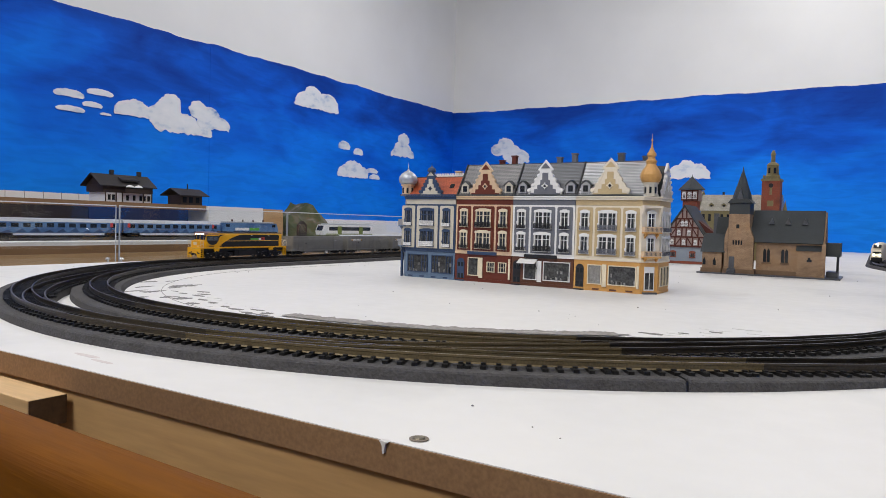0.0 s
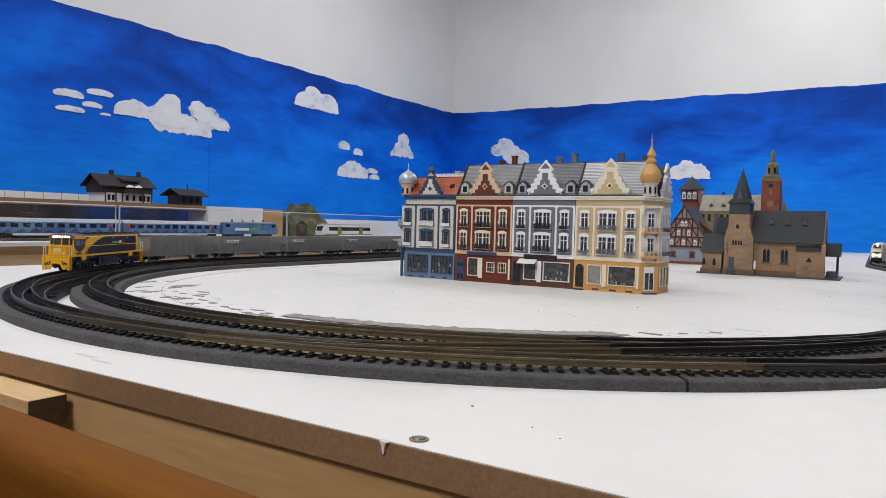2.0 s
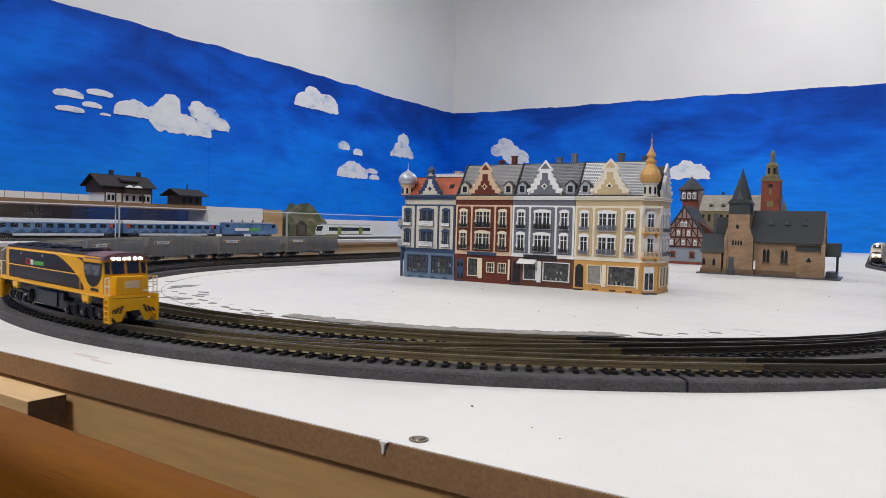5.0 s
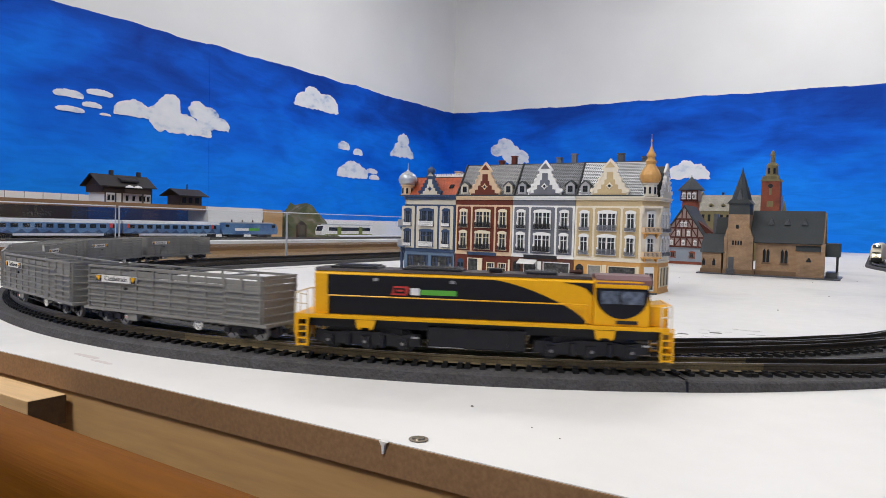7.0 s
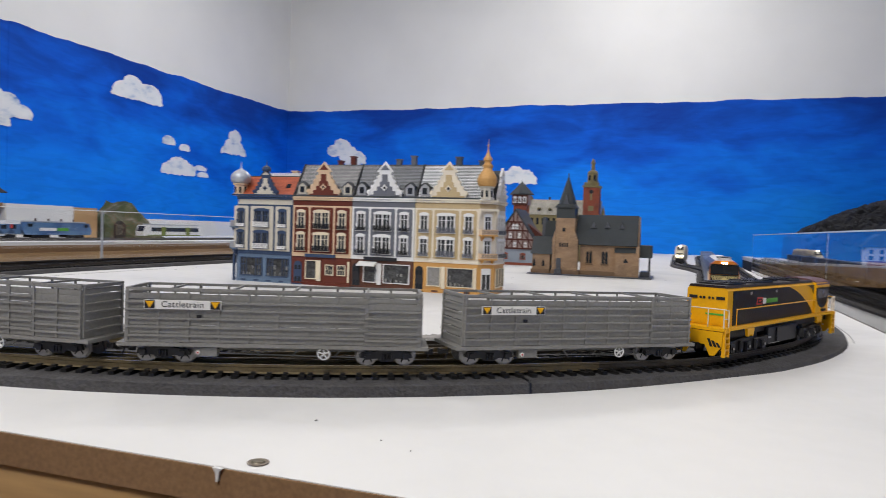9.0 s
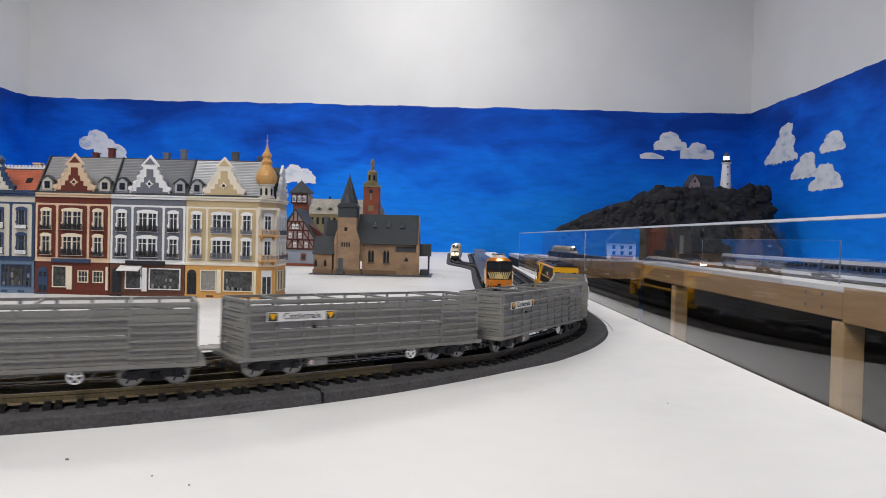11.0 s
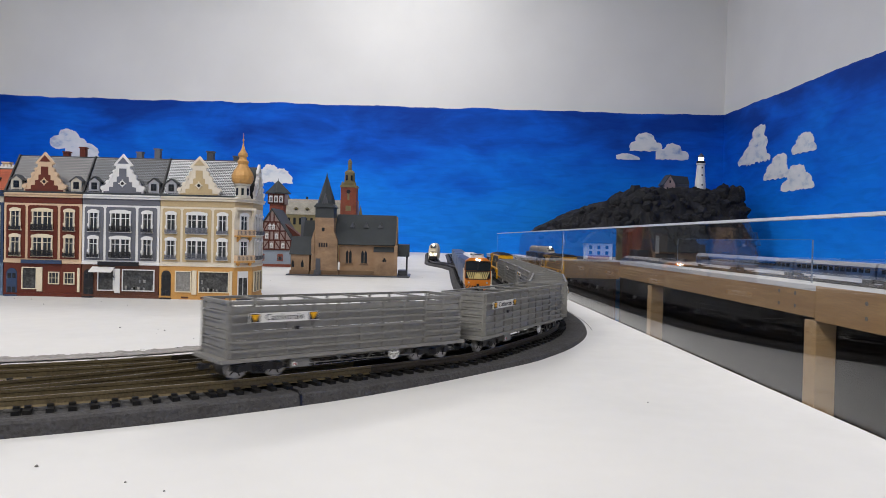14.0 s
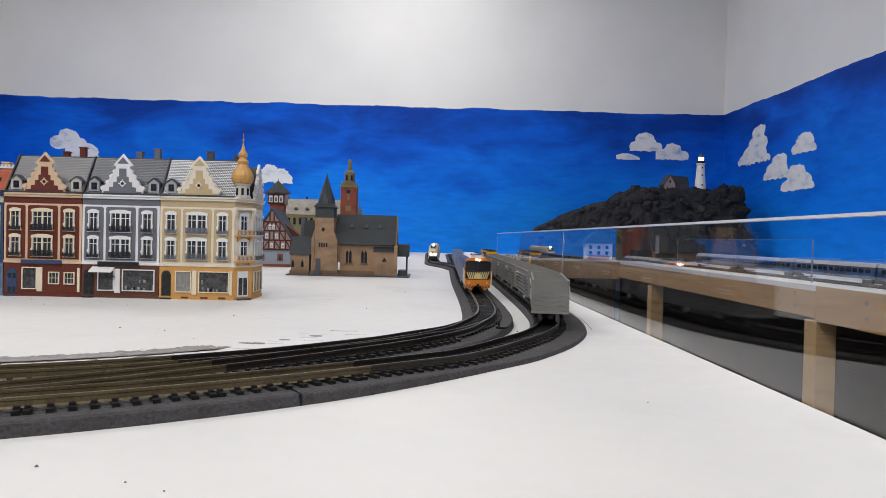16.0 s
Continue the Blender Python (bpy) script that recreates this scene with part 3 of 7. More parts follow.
def cattle_wagon():
    w = thing("cattle_wagon", "grey slatted open-topped cattle wagon with a white name board", "model wagon", "cattle wagons")
    for s in (-1, 1):
        q = -s
        posts = [q * (-WL + 0.0008 + k * 0.01455) for k in range(9)]
        slatted_panel(w, "side", "grey slatted wagon side", *sorted((-q * WL, q * 0.0439)), WZ0, WZ1, s * WH, s, posts)
        slatted_panel(w, "door", "grey slatted sliding door", *sorted((q * 0.0443, q * WL)), WZ0, WZ1, s * (WH + 0.0003), s, [q * 0.0451, q * 0.0584, q * (WL - 0.0008)], 7)
    for e in (-1, 1):
        end = part("end", box(B(), *sorted((e * (WL - 0.0009), e * (WL + 0.0007))), -WH + 0.0009, WH - 0.0009, WZ1 - 0.0013, WZ1), "wagon", w, "grey slatted wagon end")
        for k in range(6):
            a = WZ0 + k * 0.0044
            part("slat", box(B(), *sorted((e * WL, e * (WL - 0.0007))), -WH + 0.0009, WH - 0.0009, a, a + (0.0038 if k < 5 else 0.0026)), "wagon", end)
            part("rib", box(B(), *sorted((e * (WL + 0.00001), e * (WL + 0.0005))), -WH + 0.0012, WH - 0.0012, a + 0.0030, a + 0.0040), "wagon", end)
        for y in (-WH + 0.0012, WH - 0.0012):
            part("post", box(B(), *sorted((e * (WL + 0.00002), e * (WL + 0.0008))), y - 0.0007, y + 0.0007, WZ0, WZ1 - 0.0014), "wagon", end)
    for x in (-0.052, -0.022, 0.008, 0.045):
        bm = box(B(), x - 0.0006, x + 0.0006, -WH + 0.001, WH - 0.001, WZ1 - 0.0012, WZ1 - 0.0002)
        part("cross_bar", bm, "wagon", w)
    bm = box(B(), -WL + 0.001, WL - 0.001, -WH + 0.0008, WH - 0.0008, WZ0 + 0.0003, WZ0 + 0.0012)
    part("deck", bm, "wagon_d", w)
    bm = box(B(), -DL, DL, -WH - 0.0006, WH + 0.0006, WZ0 - 0.0022, WZ0 - 0.0002)
    box(bm, -0.05, 0.05, -0.005, 0.005, WZ0 - 0.0052, WZ0 - 0.0023)
    part("underframe", bm, "wagon", w, "grey steel underframe", bevel=0.0002)
    for s in (-1, 1):
        q = -s
        bm = B()
        for x in (-0.033, -0.012, 0.012, 0.033):
            cyl(bm, (x, s * 0.012, WZ0 - 0.0022), (x + (0.004 if x < 0 else -0.004), s * 0.012, 0.0046), 0.0004, n=5)
        cyl(bm, (-0.035, s * 0.012, 0.0056), (0.042, s * 0.012, 0.0046), 0.00035, n=5)
        part("truss_rod", bm, "wagon", w)
        bm = box(B(), *sorted((-q * 0.0395, -q * 0.0285)), *sorted((s * 0.0105, s * 0.0146)), 0.0042, WZ0 - 0.0025)
        bx = part("brake_box", bm, "wagon", w, "grey brake gear box", bevel=0.0003)
        part("marker", cyl(B(), (-q * 0.0378, s * 0.0147, 0.0062), (-q * 0.0378, s * 0.015, 0.0062), 0.0011, n=10), "sign", bx, "small white marker disc")
        part("marker_dot", cyl(B(), (-q * 0.0378, s * 0.0151, 0.0062), (-q * 0.0378, s * 0.0153, 0.0062), 0.0005, n=8), "red", bx)
        bm = B()
        n = 18
        for k in range(n):
            a0, a1 = k * math.tau / n, (k + 1) * math.tau / n
            cyl(bm, (q * 0.024 + 0.0029 * math.cos(a0), s * 0.0150, 0.0066 + 0.0029 * math.sin(a0)), (q * 0.024 + 0.0029 * math.cos(a1), s * 0.0150, 0.0066 + 0.0029 * math.sin(a1)), 0.00042, n=5)
        for k in range(5):
            a0 = k * math.tau / 5 + 0.3
            cyl(bm, (q * 0.024, s * 0.0150, 0.0066), (q * 0.024 + 0.0028 * math.cos(a0), s * 0.0150, 0.0066 + 0.0028 * math.sin(a0)), 0.0004, n=5)
        cyl(bm, (q * 0.024, s * 0.011, 0.0066), (q * 0.024, s * 0.0153, 0.0066), 0.0006, n=6)
        part("brake_wheel", bm, "white", w, "white spoked brake wheel")
        # name board
        yb = s * (WH + 0.0012)
        bm = box(B(), *sorted((-q * 0.0635, -q * 0.0265)), *sorted((yb, yb + s * 0.0006)), 0.0277, 0.0322)
        nb = part("name_board", bm, "sign", w, "white name board with yellow triangles")
        for x in (-q * 0.0607, -q * 0.0293):
            part("badge", box(B(), x - 0.0024, x + 0.0024, *sorted((yb + s * 0.0006, yb + s * 0.0008)), 0.0280, 0.0319), "ink", nb)
            part("triangle", prism(B(), [(x - 0.0021, 0.0316), (x + 0.0021, 0.0316), (x, 0.0283)], *sorted((yb + s * 0.0008, yb + s * 0.0010))), "loco_y", nb, "yellow triangle")
        cu = bpy.data.curves.new("lettering", "FONT")
        cu.body, cu.size, cu.align_x, cu.align_y, cu.extrude = "Cattletrain", 0.0043, "CENTER", "CENTER", 0.00008
        cu.space_character = 1.08
        cu.materials.append(M["ink"])
        tx = new("lettering", cu)
        tx.parent = nb
        tx.matrix_local = pose(-q * 0.045, yb + s * 0.0007, 0.0300, 90, 0, 0 if s < 0 else 180)
        part("hatch", box(B(), *sorted((-q * 0.0385, -q * 0.0362)), *sorted((s * (WH + 0.0001), s * (WH + 0.0010))), 0.0228, 0.0250), "ink", w, "small black square opening")
    for e in (-1, 1):
        bm = B()
        box(bm, *sorted((e * (DL - 0.001), e * (DL + 0.0022))), -0.0012, 0.0012, 0.0052, 0.0072)
        box(bm, *sorted((e * (DL + 0.0018), e * (DL + 0.0034))), -0.0018, 0.0018, 0.0048, 0.0078)
        cyl(bm, (e * (DL - 0.001), -0.004, 0.009), (e * (DL + 0.001), -0.0045, 0.003), 0.0004, n=5)
        part("coupler", bm, "under", w, "black knuckle coupler")
    wagon_bogie(w, -0.0545)
    wagon_bogie(w, 0.0545)
    return w


def loco_bogie(l, x):
    bm = B()
    for s in (-1, 1):
        y0, y1 = sorted((s * 0.0105, s * 0.0135))
        prism(bm, [(-0.0305, 0.0045), (-0.0295, 0.0105), (-0.018, 0.0095), (-0.008, 0.0108), (0.008, 0.0108), (0.018, 0.0095), (0.0295, 0.0105), (0.0305, 0.0045), (0.02, 0.0036), (-0.02, 0.0036)], y0, y1)
        for ax in (-0.0212, 0.0, 0.0212):
            box(bm, ax - 0.0024, ax + 0.0024, *sorted((s * 0.0134, s * 0.0152)), 0.0028, 0.0082)
            cyl(bm, (ax, s * 0.0150, 0.0055), (ax, s * 0.0158, 0.0055), 0.0013, n=8)
        for ax in (-0.0098, 0.0098):
            cyl(bm, (ax, s * 0.0145, 0.003), (ax, s * 0.0145, 0.0095), 0.0014, n=8)
    box(bm, -0.02, 0.02, -0.0105, 0.0105, 0.006, 0.0125)
    b = part("bogie", bm, "under", l)
    b.location = (x, 0, 0)
    for ax in (-0.0212, 0.0, 0.0212):
        wheelset(b, ax, 0.0057, "under")
    for s in (-1, 1):
        # pale discs paint highlights on the axle boxes
        for ax in (-0.0212, 0.0, 0.0212):
            part("axle_cap", cyl(B(), (ax, s * 0.0158, 0.0055), (ax, s * 0.0160, 0.0055), 0.0009, n=8), "tyre", b)
        part("axle_plate", box(B(), 0.0265, 0.0302, *sorted((s * 0.0153, s * 0.0156)), 0.0088, 0.0098), "steel", b)
    return b


def rail_bar(bm, pts, r=0.00045):
    for a, b in zip(pts, pts[1:]):
        cyl(bm, a, b, r, n=6)
    return bm


def locomotive():
    l = thing("diesel_locomotive", "yellow and black diesel locomotive with a maroon cab roof", "model locomotive")
    HW = 0.0132
    bm = box(B(), -0.0970, 0.103, -0.0163, 0.0163, 0.0176, 0.0196)
    for x in (-0.0575, 0.070):
        for s in (-1, 1):
            prism(bm, [(x - 0.0055, 0.0173), (x + 0.0055, 0.0173), (x + 0.0045, 0.0128), (x + 0.0028, 0.0118), (x + 0.0022, 0.0132), (x - 0.0022, 0.0132), (x - 0.0028, 0.0118), (x - 0.0045, 0.0128)],
                  *sorted((s * 0.0145, s * 0.0163)))
    part("running_board", bm, "loco_y", l, "yellow running board")
    # long hood with chamfered roof edges
    sec = [(-HW, 0.0197), (HW, 0.0197), (HW, 0.0418), (HW - 0.0025, 0.0442), (-HW + 0.0025, 0.0442), (-HW, 0.0418)]
    part("hood", prism(B(), sec, -0.0870, 0.0637, "x"), "loco_y", l, "yellow hood", bevel=0.0003)
    for s in (-1, 1):
        pts = [(-0.0795, 0.0199), (-0.0795, 0.0414), (0.0115, 0.0414)]
        for k in range(1, 13):
            u = k / 12
            pts.append((0.0115 + 0.0500 * u, 0.0199 + 0.0215 * (1 - u ** 1.35) ** (1 / 1.35)))
        part("side_panel", prism(B(), pts, *sorted((s * HW, s * (HW + 0.0003)))), "loco_k", l, "black swept panel on the hood side")
        pts = [(0.0480, 0.0414), (0.0635, 0.0414), (0.0635, 0.0345), (0.0600, 0.0385), (0.0540, 0.0405)]
        part("side_panel", prism(B(), pts, *sorted((s * HW, s * (HW + 0.0003)))), "loco_k", l, "black swept stripe ahead of the cab")
        # emblem, drawn as plain shapes
        y = s * (HW + 0.0003)
        o = lambda a, b: sorted((y + s * a, y + s * b))
        em = part("emblem", prism(B(), [(-0.0440, 0.0313), (-0.0355, 0.0313), (-0.0342, 0.0362), (-0.0427, 0.0362)], *o(0, 0.0002)), "red", l, "red emblem with white and green bars")
        part("emblem_core", box(B(), -0.0425, -0.0362, *o(0.0002, 0.0004), 0.0324, 0.0352), "loco_k", em)
        part("emblem_bar", box(B(), -0.0411, -0.0375, *o(0.0004, 0.0006), 0.0334, 0.0344), "red", em)
        part("white_bar", box(B(), -0.0335, -0.0285, *o(0, 0.0002), 0.0316, 0.0354), "white", em)
        part("green_bar", box(B(), -0.0279, -0.0085, *o(0, 0.0002), 0.0319, 0.0347), "green", em)
        for x in (-0.054, -0.012):
            part("vent_plate", box(B(), x, x + 0.0025, *o(0, 0.0003), 0.0385, 0.0402), "steel", l)
        part("number_bar", box(B(), 0.0755, 0.0865, *sorted((s * 0.01495, s * 0.0153)), 0.0208, 0.0226), "ink", l, "black number lettering")
        # handrails
        bm = B()
        rail_bar(bm, [(-0.0785, s * 0.0156, 0.0302), (0.060, s * 0.0156, 0.0302)], 0.0004)
        for x in (-0.0785, 0.06):
            rail_bar(bm, [(x, s * 0.0156, 0.0196), (x, s * 0.0156, 0.0302)], 0.0003)
        part("handrail", bm, "loco_y", l, "thin yellow handrail")
        for e in (-1, 1):
            bm = B()
            xs = 0.1015 if e > 0 else -0.0925
            for dx in (-0.0028, 0.0028):
                box(bm, xs + dx - 0.0005, xs + dx + 0.0005, *sorted((s * 0.0145, s * 0.0166)), 0.0018, 0.0196)
            for k in range(5):
                box(bm, xs - 0.0028, xs + 0.0028, *sorted((s * 0.0138, s * 0.0166)), 0.0022 + k * 0.0036, 0.003 + k * 0.0036)
            part("step_ladder", bm, "loco_y", l, "yellow step ladder")
            bm = B()
            x1 = 0.1035 if e > 0 else -0.0968
            x0 = x1 - e * (0.005 if e > 0 else 0.0068)
            rail_bar(bm, [(x0, s * 0.0158, 0.0196), (x0, s * 0.0158, 0.0300), (x1, s * 0.0158, 0.0312), (x1, s * 0.0158, 0.0196)], 0.0004)
            rail_bar(bm, [(x0, s * 0.0158, 0.0250), (x1, s * 0.0158, 0.0254)], 0.00035)
            part("end_rail", bm, "cream", l, "pale grab rail")
    # cab
    CW = 0.0148
    prof = [(0.0640, 0.0197), (0.0925, 0.0197), (0.0925, 0.0320), (0.0910, 0.0415), (0.0880, 0.0432), (0.0640, 0.0432)]
    cab = part("cab", prism(B(), prof, -CW, CW), "loco_y", l, "yellow driver's cab", bevel=0.0003)
    roof = [(-CW - 0.0004, 0.0412), (CW + 0.0004, 0.0412), (CW - 0.0005, 0.0438), (CW * 0.6, 0.0457), (0, 0.0463), (-CW * 0.6, 0.0457), (-CW + 0.0005, 0.0438)]
    part("cab_roof", prism(B(), roof, 0.0650, 0.0936, "x"), "cabroof", cab, "maroon arched cab roof")
    for s in (-1, 1):
        arc = [(0.0648, 0.0392), (0.0916, 0.0392)] + [(0.0782 + 0.0134 * math.cos(radians(-a)), 0.0360 + 0.0125 * math.sin(radians(-a))) for a in range(0, 181, 12)]
        part("window_surround", prism(B(), arc, *sorted((s * CW, s * (CW + 0.0003)))), "loco_k", cab, "black rounded window surround")
        for x0, x1 in ((0.0676, 0.0768), (0.0780, 0.0895)):
            part("cab_window", box(B(), x0, x1, *sorted((s * (CW + 0.0003), s * (CW + 0.0006))), 0.0312, 0.0380), "cabpane", cab, "cab side window")
        part("eave_stripe", box(B(), 0.0645, 0.0915, *sorted((s * (CW + 0.0001), s * (CW + 0.0009))), 0.0396, 0.0414), "loco_y", cab)
    for s in (-1, 1):
        bm = prism(B(), [(0.0929, 0.0325), (0.0932, 0.0325), (0.0918, 0.0403), (0.0915, 0.0403)], *sorted((s * 0.0008, s * 0.0090)))
        part("windscreen", bm, "win", cab, "dark windscreen")
        bm = prism(B(), [(0.0929, 0.0325), (0.0932, 0.0325), (0.0918, 0.0400), (0.0915, 0.0400)], *sorted((s * 0.0102, s * 0.0136)))
        part("windscreen", bm, "win", cab, "dark corner window")
    for y in (-0.009, -0.0055, -0.0014, 0.0014, 0.0055, 0.009):
        part("headlight", cyl(B(), (0.0928, y, 0.0424), (0.0940, y, 0.0424), 0.00105, n=10), "lamp", cab, "lit round headlight")
    # nose
    nose = [(-0.0108, 0.0197), (0.0108, 0.0197), (0.0108, 0.0300), (0.0095, 0.0312), (-0.0095, 0.0312), (-0.0108, 0.0300)]
    nz = part("nose", prism(B(), nose, 0.0928, 0.1020, "x"), "loco_y", l, "low yellow nose", bevel=0.0003)
    bm = B()
    for k in range(9):
        box(bm, 0.1020, 0.1024, -0.0044 + k * 0.0011 - 0.0003, -0.0044 + k * 0.0011 + 0.0003, 0.0238, 0.0285)
    part("grille", bm, "cream", nz, "ribbed nose grille")
    part("number_plate", box(B(), 0.1020, 0.1023, 0.0062, 0.0098, 0.0214, 0.0224), "white", nz)
    # roof gear
    for x0, x1 in ((-0.079, -0.052), (-0.039, -0.006), (0.028, 0.045)):
        bm = box(B(), x0, x1, -0.0095, 0.0095, 0.0445, 0.0460)
        fan = part("roof_fan", bm, "under", l, "black roof radiator cover", bevel=0.0004)
        bm = B()
        k = x0 + 0.002
        while k < x1 - 0.001:
            box(bm, k, k + 0.0009, -0.0088, 0.0088, 0.0461, 0.0466)
            k += 0.0022
        part("grille_bar", bm, "loco_k", fan)
    part("roof_strip", prism(B(), [(-HW + 0.0009, 0.0433), (HW - 0.0009, 0.0433), (HW - 0.0022, 0.0448), (-HW + 0.0022, 0.0448)], -0.0873, 0.0634, "x"), "roofdark", l, "dark maroon roof strip")
    part("exhaust", box(B(), 0.008, 0.016, -0.004, 0.004, 0.0449, 0.0470), "under", l, bevel=0.0004)
    part("horn", cyl(B(), (0.052, 0.004, 0.0462), (0.059, 0.004, 0.0462), 0.0009, 0.0014), "maroon", l)
    # ends
    for e in (-1, 1):
        X = 0.1037 if e > 0 else -0.0975
        bm = B()
        prism(bm, [(-0.0155, 0.0172), (0.0155, 0.0172), (0.0150, 0.0085), (0.0105, 0.0025), (0.0078, 0.0025), (0.0045, 0.0090), (-0.0045, 0.0090), (-0.0078, 0.0025), (-0.0105, 0.0025), (-0.0150, 0.0085)],
              *sorted((X - e * 0.0015, X)), "x")
        pl = part("pilot", bm, "loco_y", l, "yellow pilot with black stripes")
        for s in (-1, 1):
            for k in range(3):
                y0 = s * (0.0062 + k * 0.0026)
                bm = prism(B(), [(y0, 0.0128 - k * 0.0010), (y0 + s * 0.0016, 0.0128 - k * 0.0010), (y0 + s * 0.0036, 0.0080), (y0 + s * 0.0020, 0.0080)], *sorted((X, X + e * 0.0003)), "x")
                part("stripe", bm, "ink", pl)
        bm = box(B(), *sorted((X, X + e * 0.0038)), -0.0012, 0.0012, 0.0070, 0.0095)
        box(bm, *sorted((X + e * 0.0033, X + e * 0.0051)), -0.0020, 0.0020, 0.0062, 0.0100)
        part("coupler", bm, "under", l, "black knuckle coupler")
        bm = B()
        for y in (-0.006, 0.006):
            rail_bar(bm, [(X - e * 0.0004, y, 0.0196), (X - e * 0.0004, y, 0.0310)], 0.00035)
        rail_bar(bm, [(X - e * 0.0004, -0.0155, 0.0311), (X - e * 0.0004, 0.0155, 0.0311)], 0.0004)
        part("end_rail", bm, "loco_y" if e > 0 else "cream", l)
    for y in (-0.0088, 0.0088):
        part("number_box", box(B(), -0.0876, -0.0870, y - 0.0026, y + 0.0026, 0.0360, 0.0378), "ink", l, "black rear number box")
    for y in (-0.004, -0.0017, 0.0017, 0.004):
        part("tail_lamp", cyl(B(), (-0.0869, y, 0.0368), (-0.0876, y, 0.0368), 0.0008), "ink", l)
    part("rear_lettering", box(B(), -0.0874, -0.0870, -0.0115, 0.0005, 0.0262, 0.0273), "green", l, "green lettering bar")
    # tank and frame
    bm = box(B(), -0.0235, 0.0290, -0.0140, 0.0140, 0.0035, 0.0150)
    tk = part("fuel_tank", bm, "under", l, "black fuel tank", bevel=0.0008)
    for s in (-1, 1):
        part("tank_panel", box(B(), -0.010, 0.020, *sorted((s * 0.0142, s * 0.0150)), 0.0045, 0.0142), "under", tk)
        part("tank_strip", box(B(), -0.0225, -0.004, *sorted((s * 0.0143, s * 0.0148)), 0.0040, 0.0043), "steel", tk)
    part("frame", box(B(), -0.0945, 0.100, -0.0115, 0.0115, 0.0125, 0.0171), "under", l)
    loco_bogie(l, -0.0560)
    loco_bogie(l, 0.0620)
    return l


LOCO = locomotive()
WAGONS = [cattle_wagon()]
for k in range(5):
    WAGONS.append(copy_thing(WAGONS[0], pose(0, 0, 0)))

# the first wagon has lost the name board on one side
for ob in [c for c in WAGONS[0].children if c.name.startswith("name_board")]:
    if sum(v.co.y for v in ob.data.vertices) > 0:
        for c in list(ob.children):
            bpy.data.objects.remove(c)
        bpy.data.objects.remove(ob)

# ---- town houses ----
def tiled(name, c1, c2, gap, scale=120.0, rough=0.4, joint=0.028):
    """Scale-tiled roof: rows of small tiles with raised edges."""
    m, nt, b = nodes_of(name)
    br = tex(nt, "ShaderNodeTexBrick", scale, stretch=(1, 1, 1))
    br.inputs["Color1"].default_value, br.inputs["Color2"].default_value, br.inputs["Mortar"].default_value = (*c1, 1), (*c2, 1), (*gap, 1)
    br.inputs["Mortar Size"].default_value = joint
    br.inputs["Mortar Smooth"].default_value = 0.3
    br.inputs["Brick Width"].default_value, br.inputs["Row Height"].default_value = 0.34, 0.25
    mp = br.inputs["Vector"].links[0].from_node
    mp.inputs["Rotation"].default_value = (radians(90), 0, 0)
    n = tex(nt, "ShaderNodeTexNoise", 45.0, 4.0)
    r = ramp(nt, n.outputs[0], [(0.3, (0.6, 0.6, 0.6)), (0.7, (1, 1, 1))])
    nt.links.new(mixc(nt, br.outputs["Color"], r.outputs[0], 0.8, "MULTIPLY"), b.inputs["Base Color"])
    b.inputs["Roughness"].default_value = rough
    b.inputs["Specular IOR Level"].default_value = 0.45
    bump(nt, b, br.outputs["Fac"], -0.6, 0.0006)
    return m


def stone(name, c1, c2, c3, scale=110.0):
    """Coursed stone walling with mortar joints and patchy weathering."""
    m, nt, b = nodes_of(name)
    br = tex(nt, "ShaderNodeTexBrick", scale)
    br.inputs["Color1"].default_value, br.inputs["Color2"].default_value, br.inputs["Mortar"].default_value = (*c1, 1), (*c2, 1), (*c3, 1)
    br.inputs["Mortar Size"].default_value = 0.02
    mp = br.inputs["Vector"].links[0].from_node
    mp.inputs["Rotation"].default_value = (radians(90), 0, 0)
    n = tex(nt, "ShaderNodeTexNoise", 28.0, 6.0)
    r = ramp(nt, n.outputs[0], [(0.3, (0.55, 0.50, 0.46)), (0.55, (0.95, 0.92, 0.88)), (0.75, (1.0, 0.86, 0.68))])
    nt.links.new(mixc(nt, br.outputs["Color"], r.outputs[0], 0.9, "MULTIPLY"), b.inputs["Base Color"])
    b.inputs["Roughness"].default_value = 0.75
    bump(nt, b, n.outputs[0], 0.4, 0.001)
    return m


# lighter joints paint glossy ceiling glints into the tiles, strongest on tiles_pale
M["tiles_dark"] = tiled("dark_scale_tiles", (0.012, 0.013, 0.018), (0.022, 0.024, 0.032), (0.22, 0.235, 0.27))
M["tiles_pale"] = tiled("scale_tiles_with_glints", (0.035, 0.037, 0.045), (0.055, 0.058, 0.068), (0.86, 0.87, 0.88), rough=0.3, joint=0.042)
M["tiles_grey"] = tiled("grey_scale_tiles", (0.060, 0.058, 0.064), (0.085, 0.082, 0.088), (0.30, 0.29, 0.29))
M["tiles_red"] = tiled("red_scale_tiles", (0.46, 0.085, 0.03), (0.54, 0.12, 0.045), (0.25, 0.05, 0.02))
M["h_blue"] = paint("blue_grey_plastic", (0.036, 0.062, 0.125), 0.5, 0.2, 70)
M["h_bluel"] = paint("pale_blue_plastic", (0.14, 0.205, 0.30), 0.5, 0.2, 70)
M["h_cream"] = paint("ivory_plastic", (0.60, 0.55, 0.45), 0.5, 0.12, 70)
M["h_red"] = paint("oxblood_plastic", (0.135, 0.027, 0.013), 0.5, 0.2, 70)
M["h_peach"] = paint("peach_plastic", (0.68, 0.49, 0.32), 0.5, 0.12, 70)
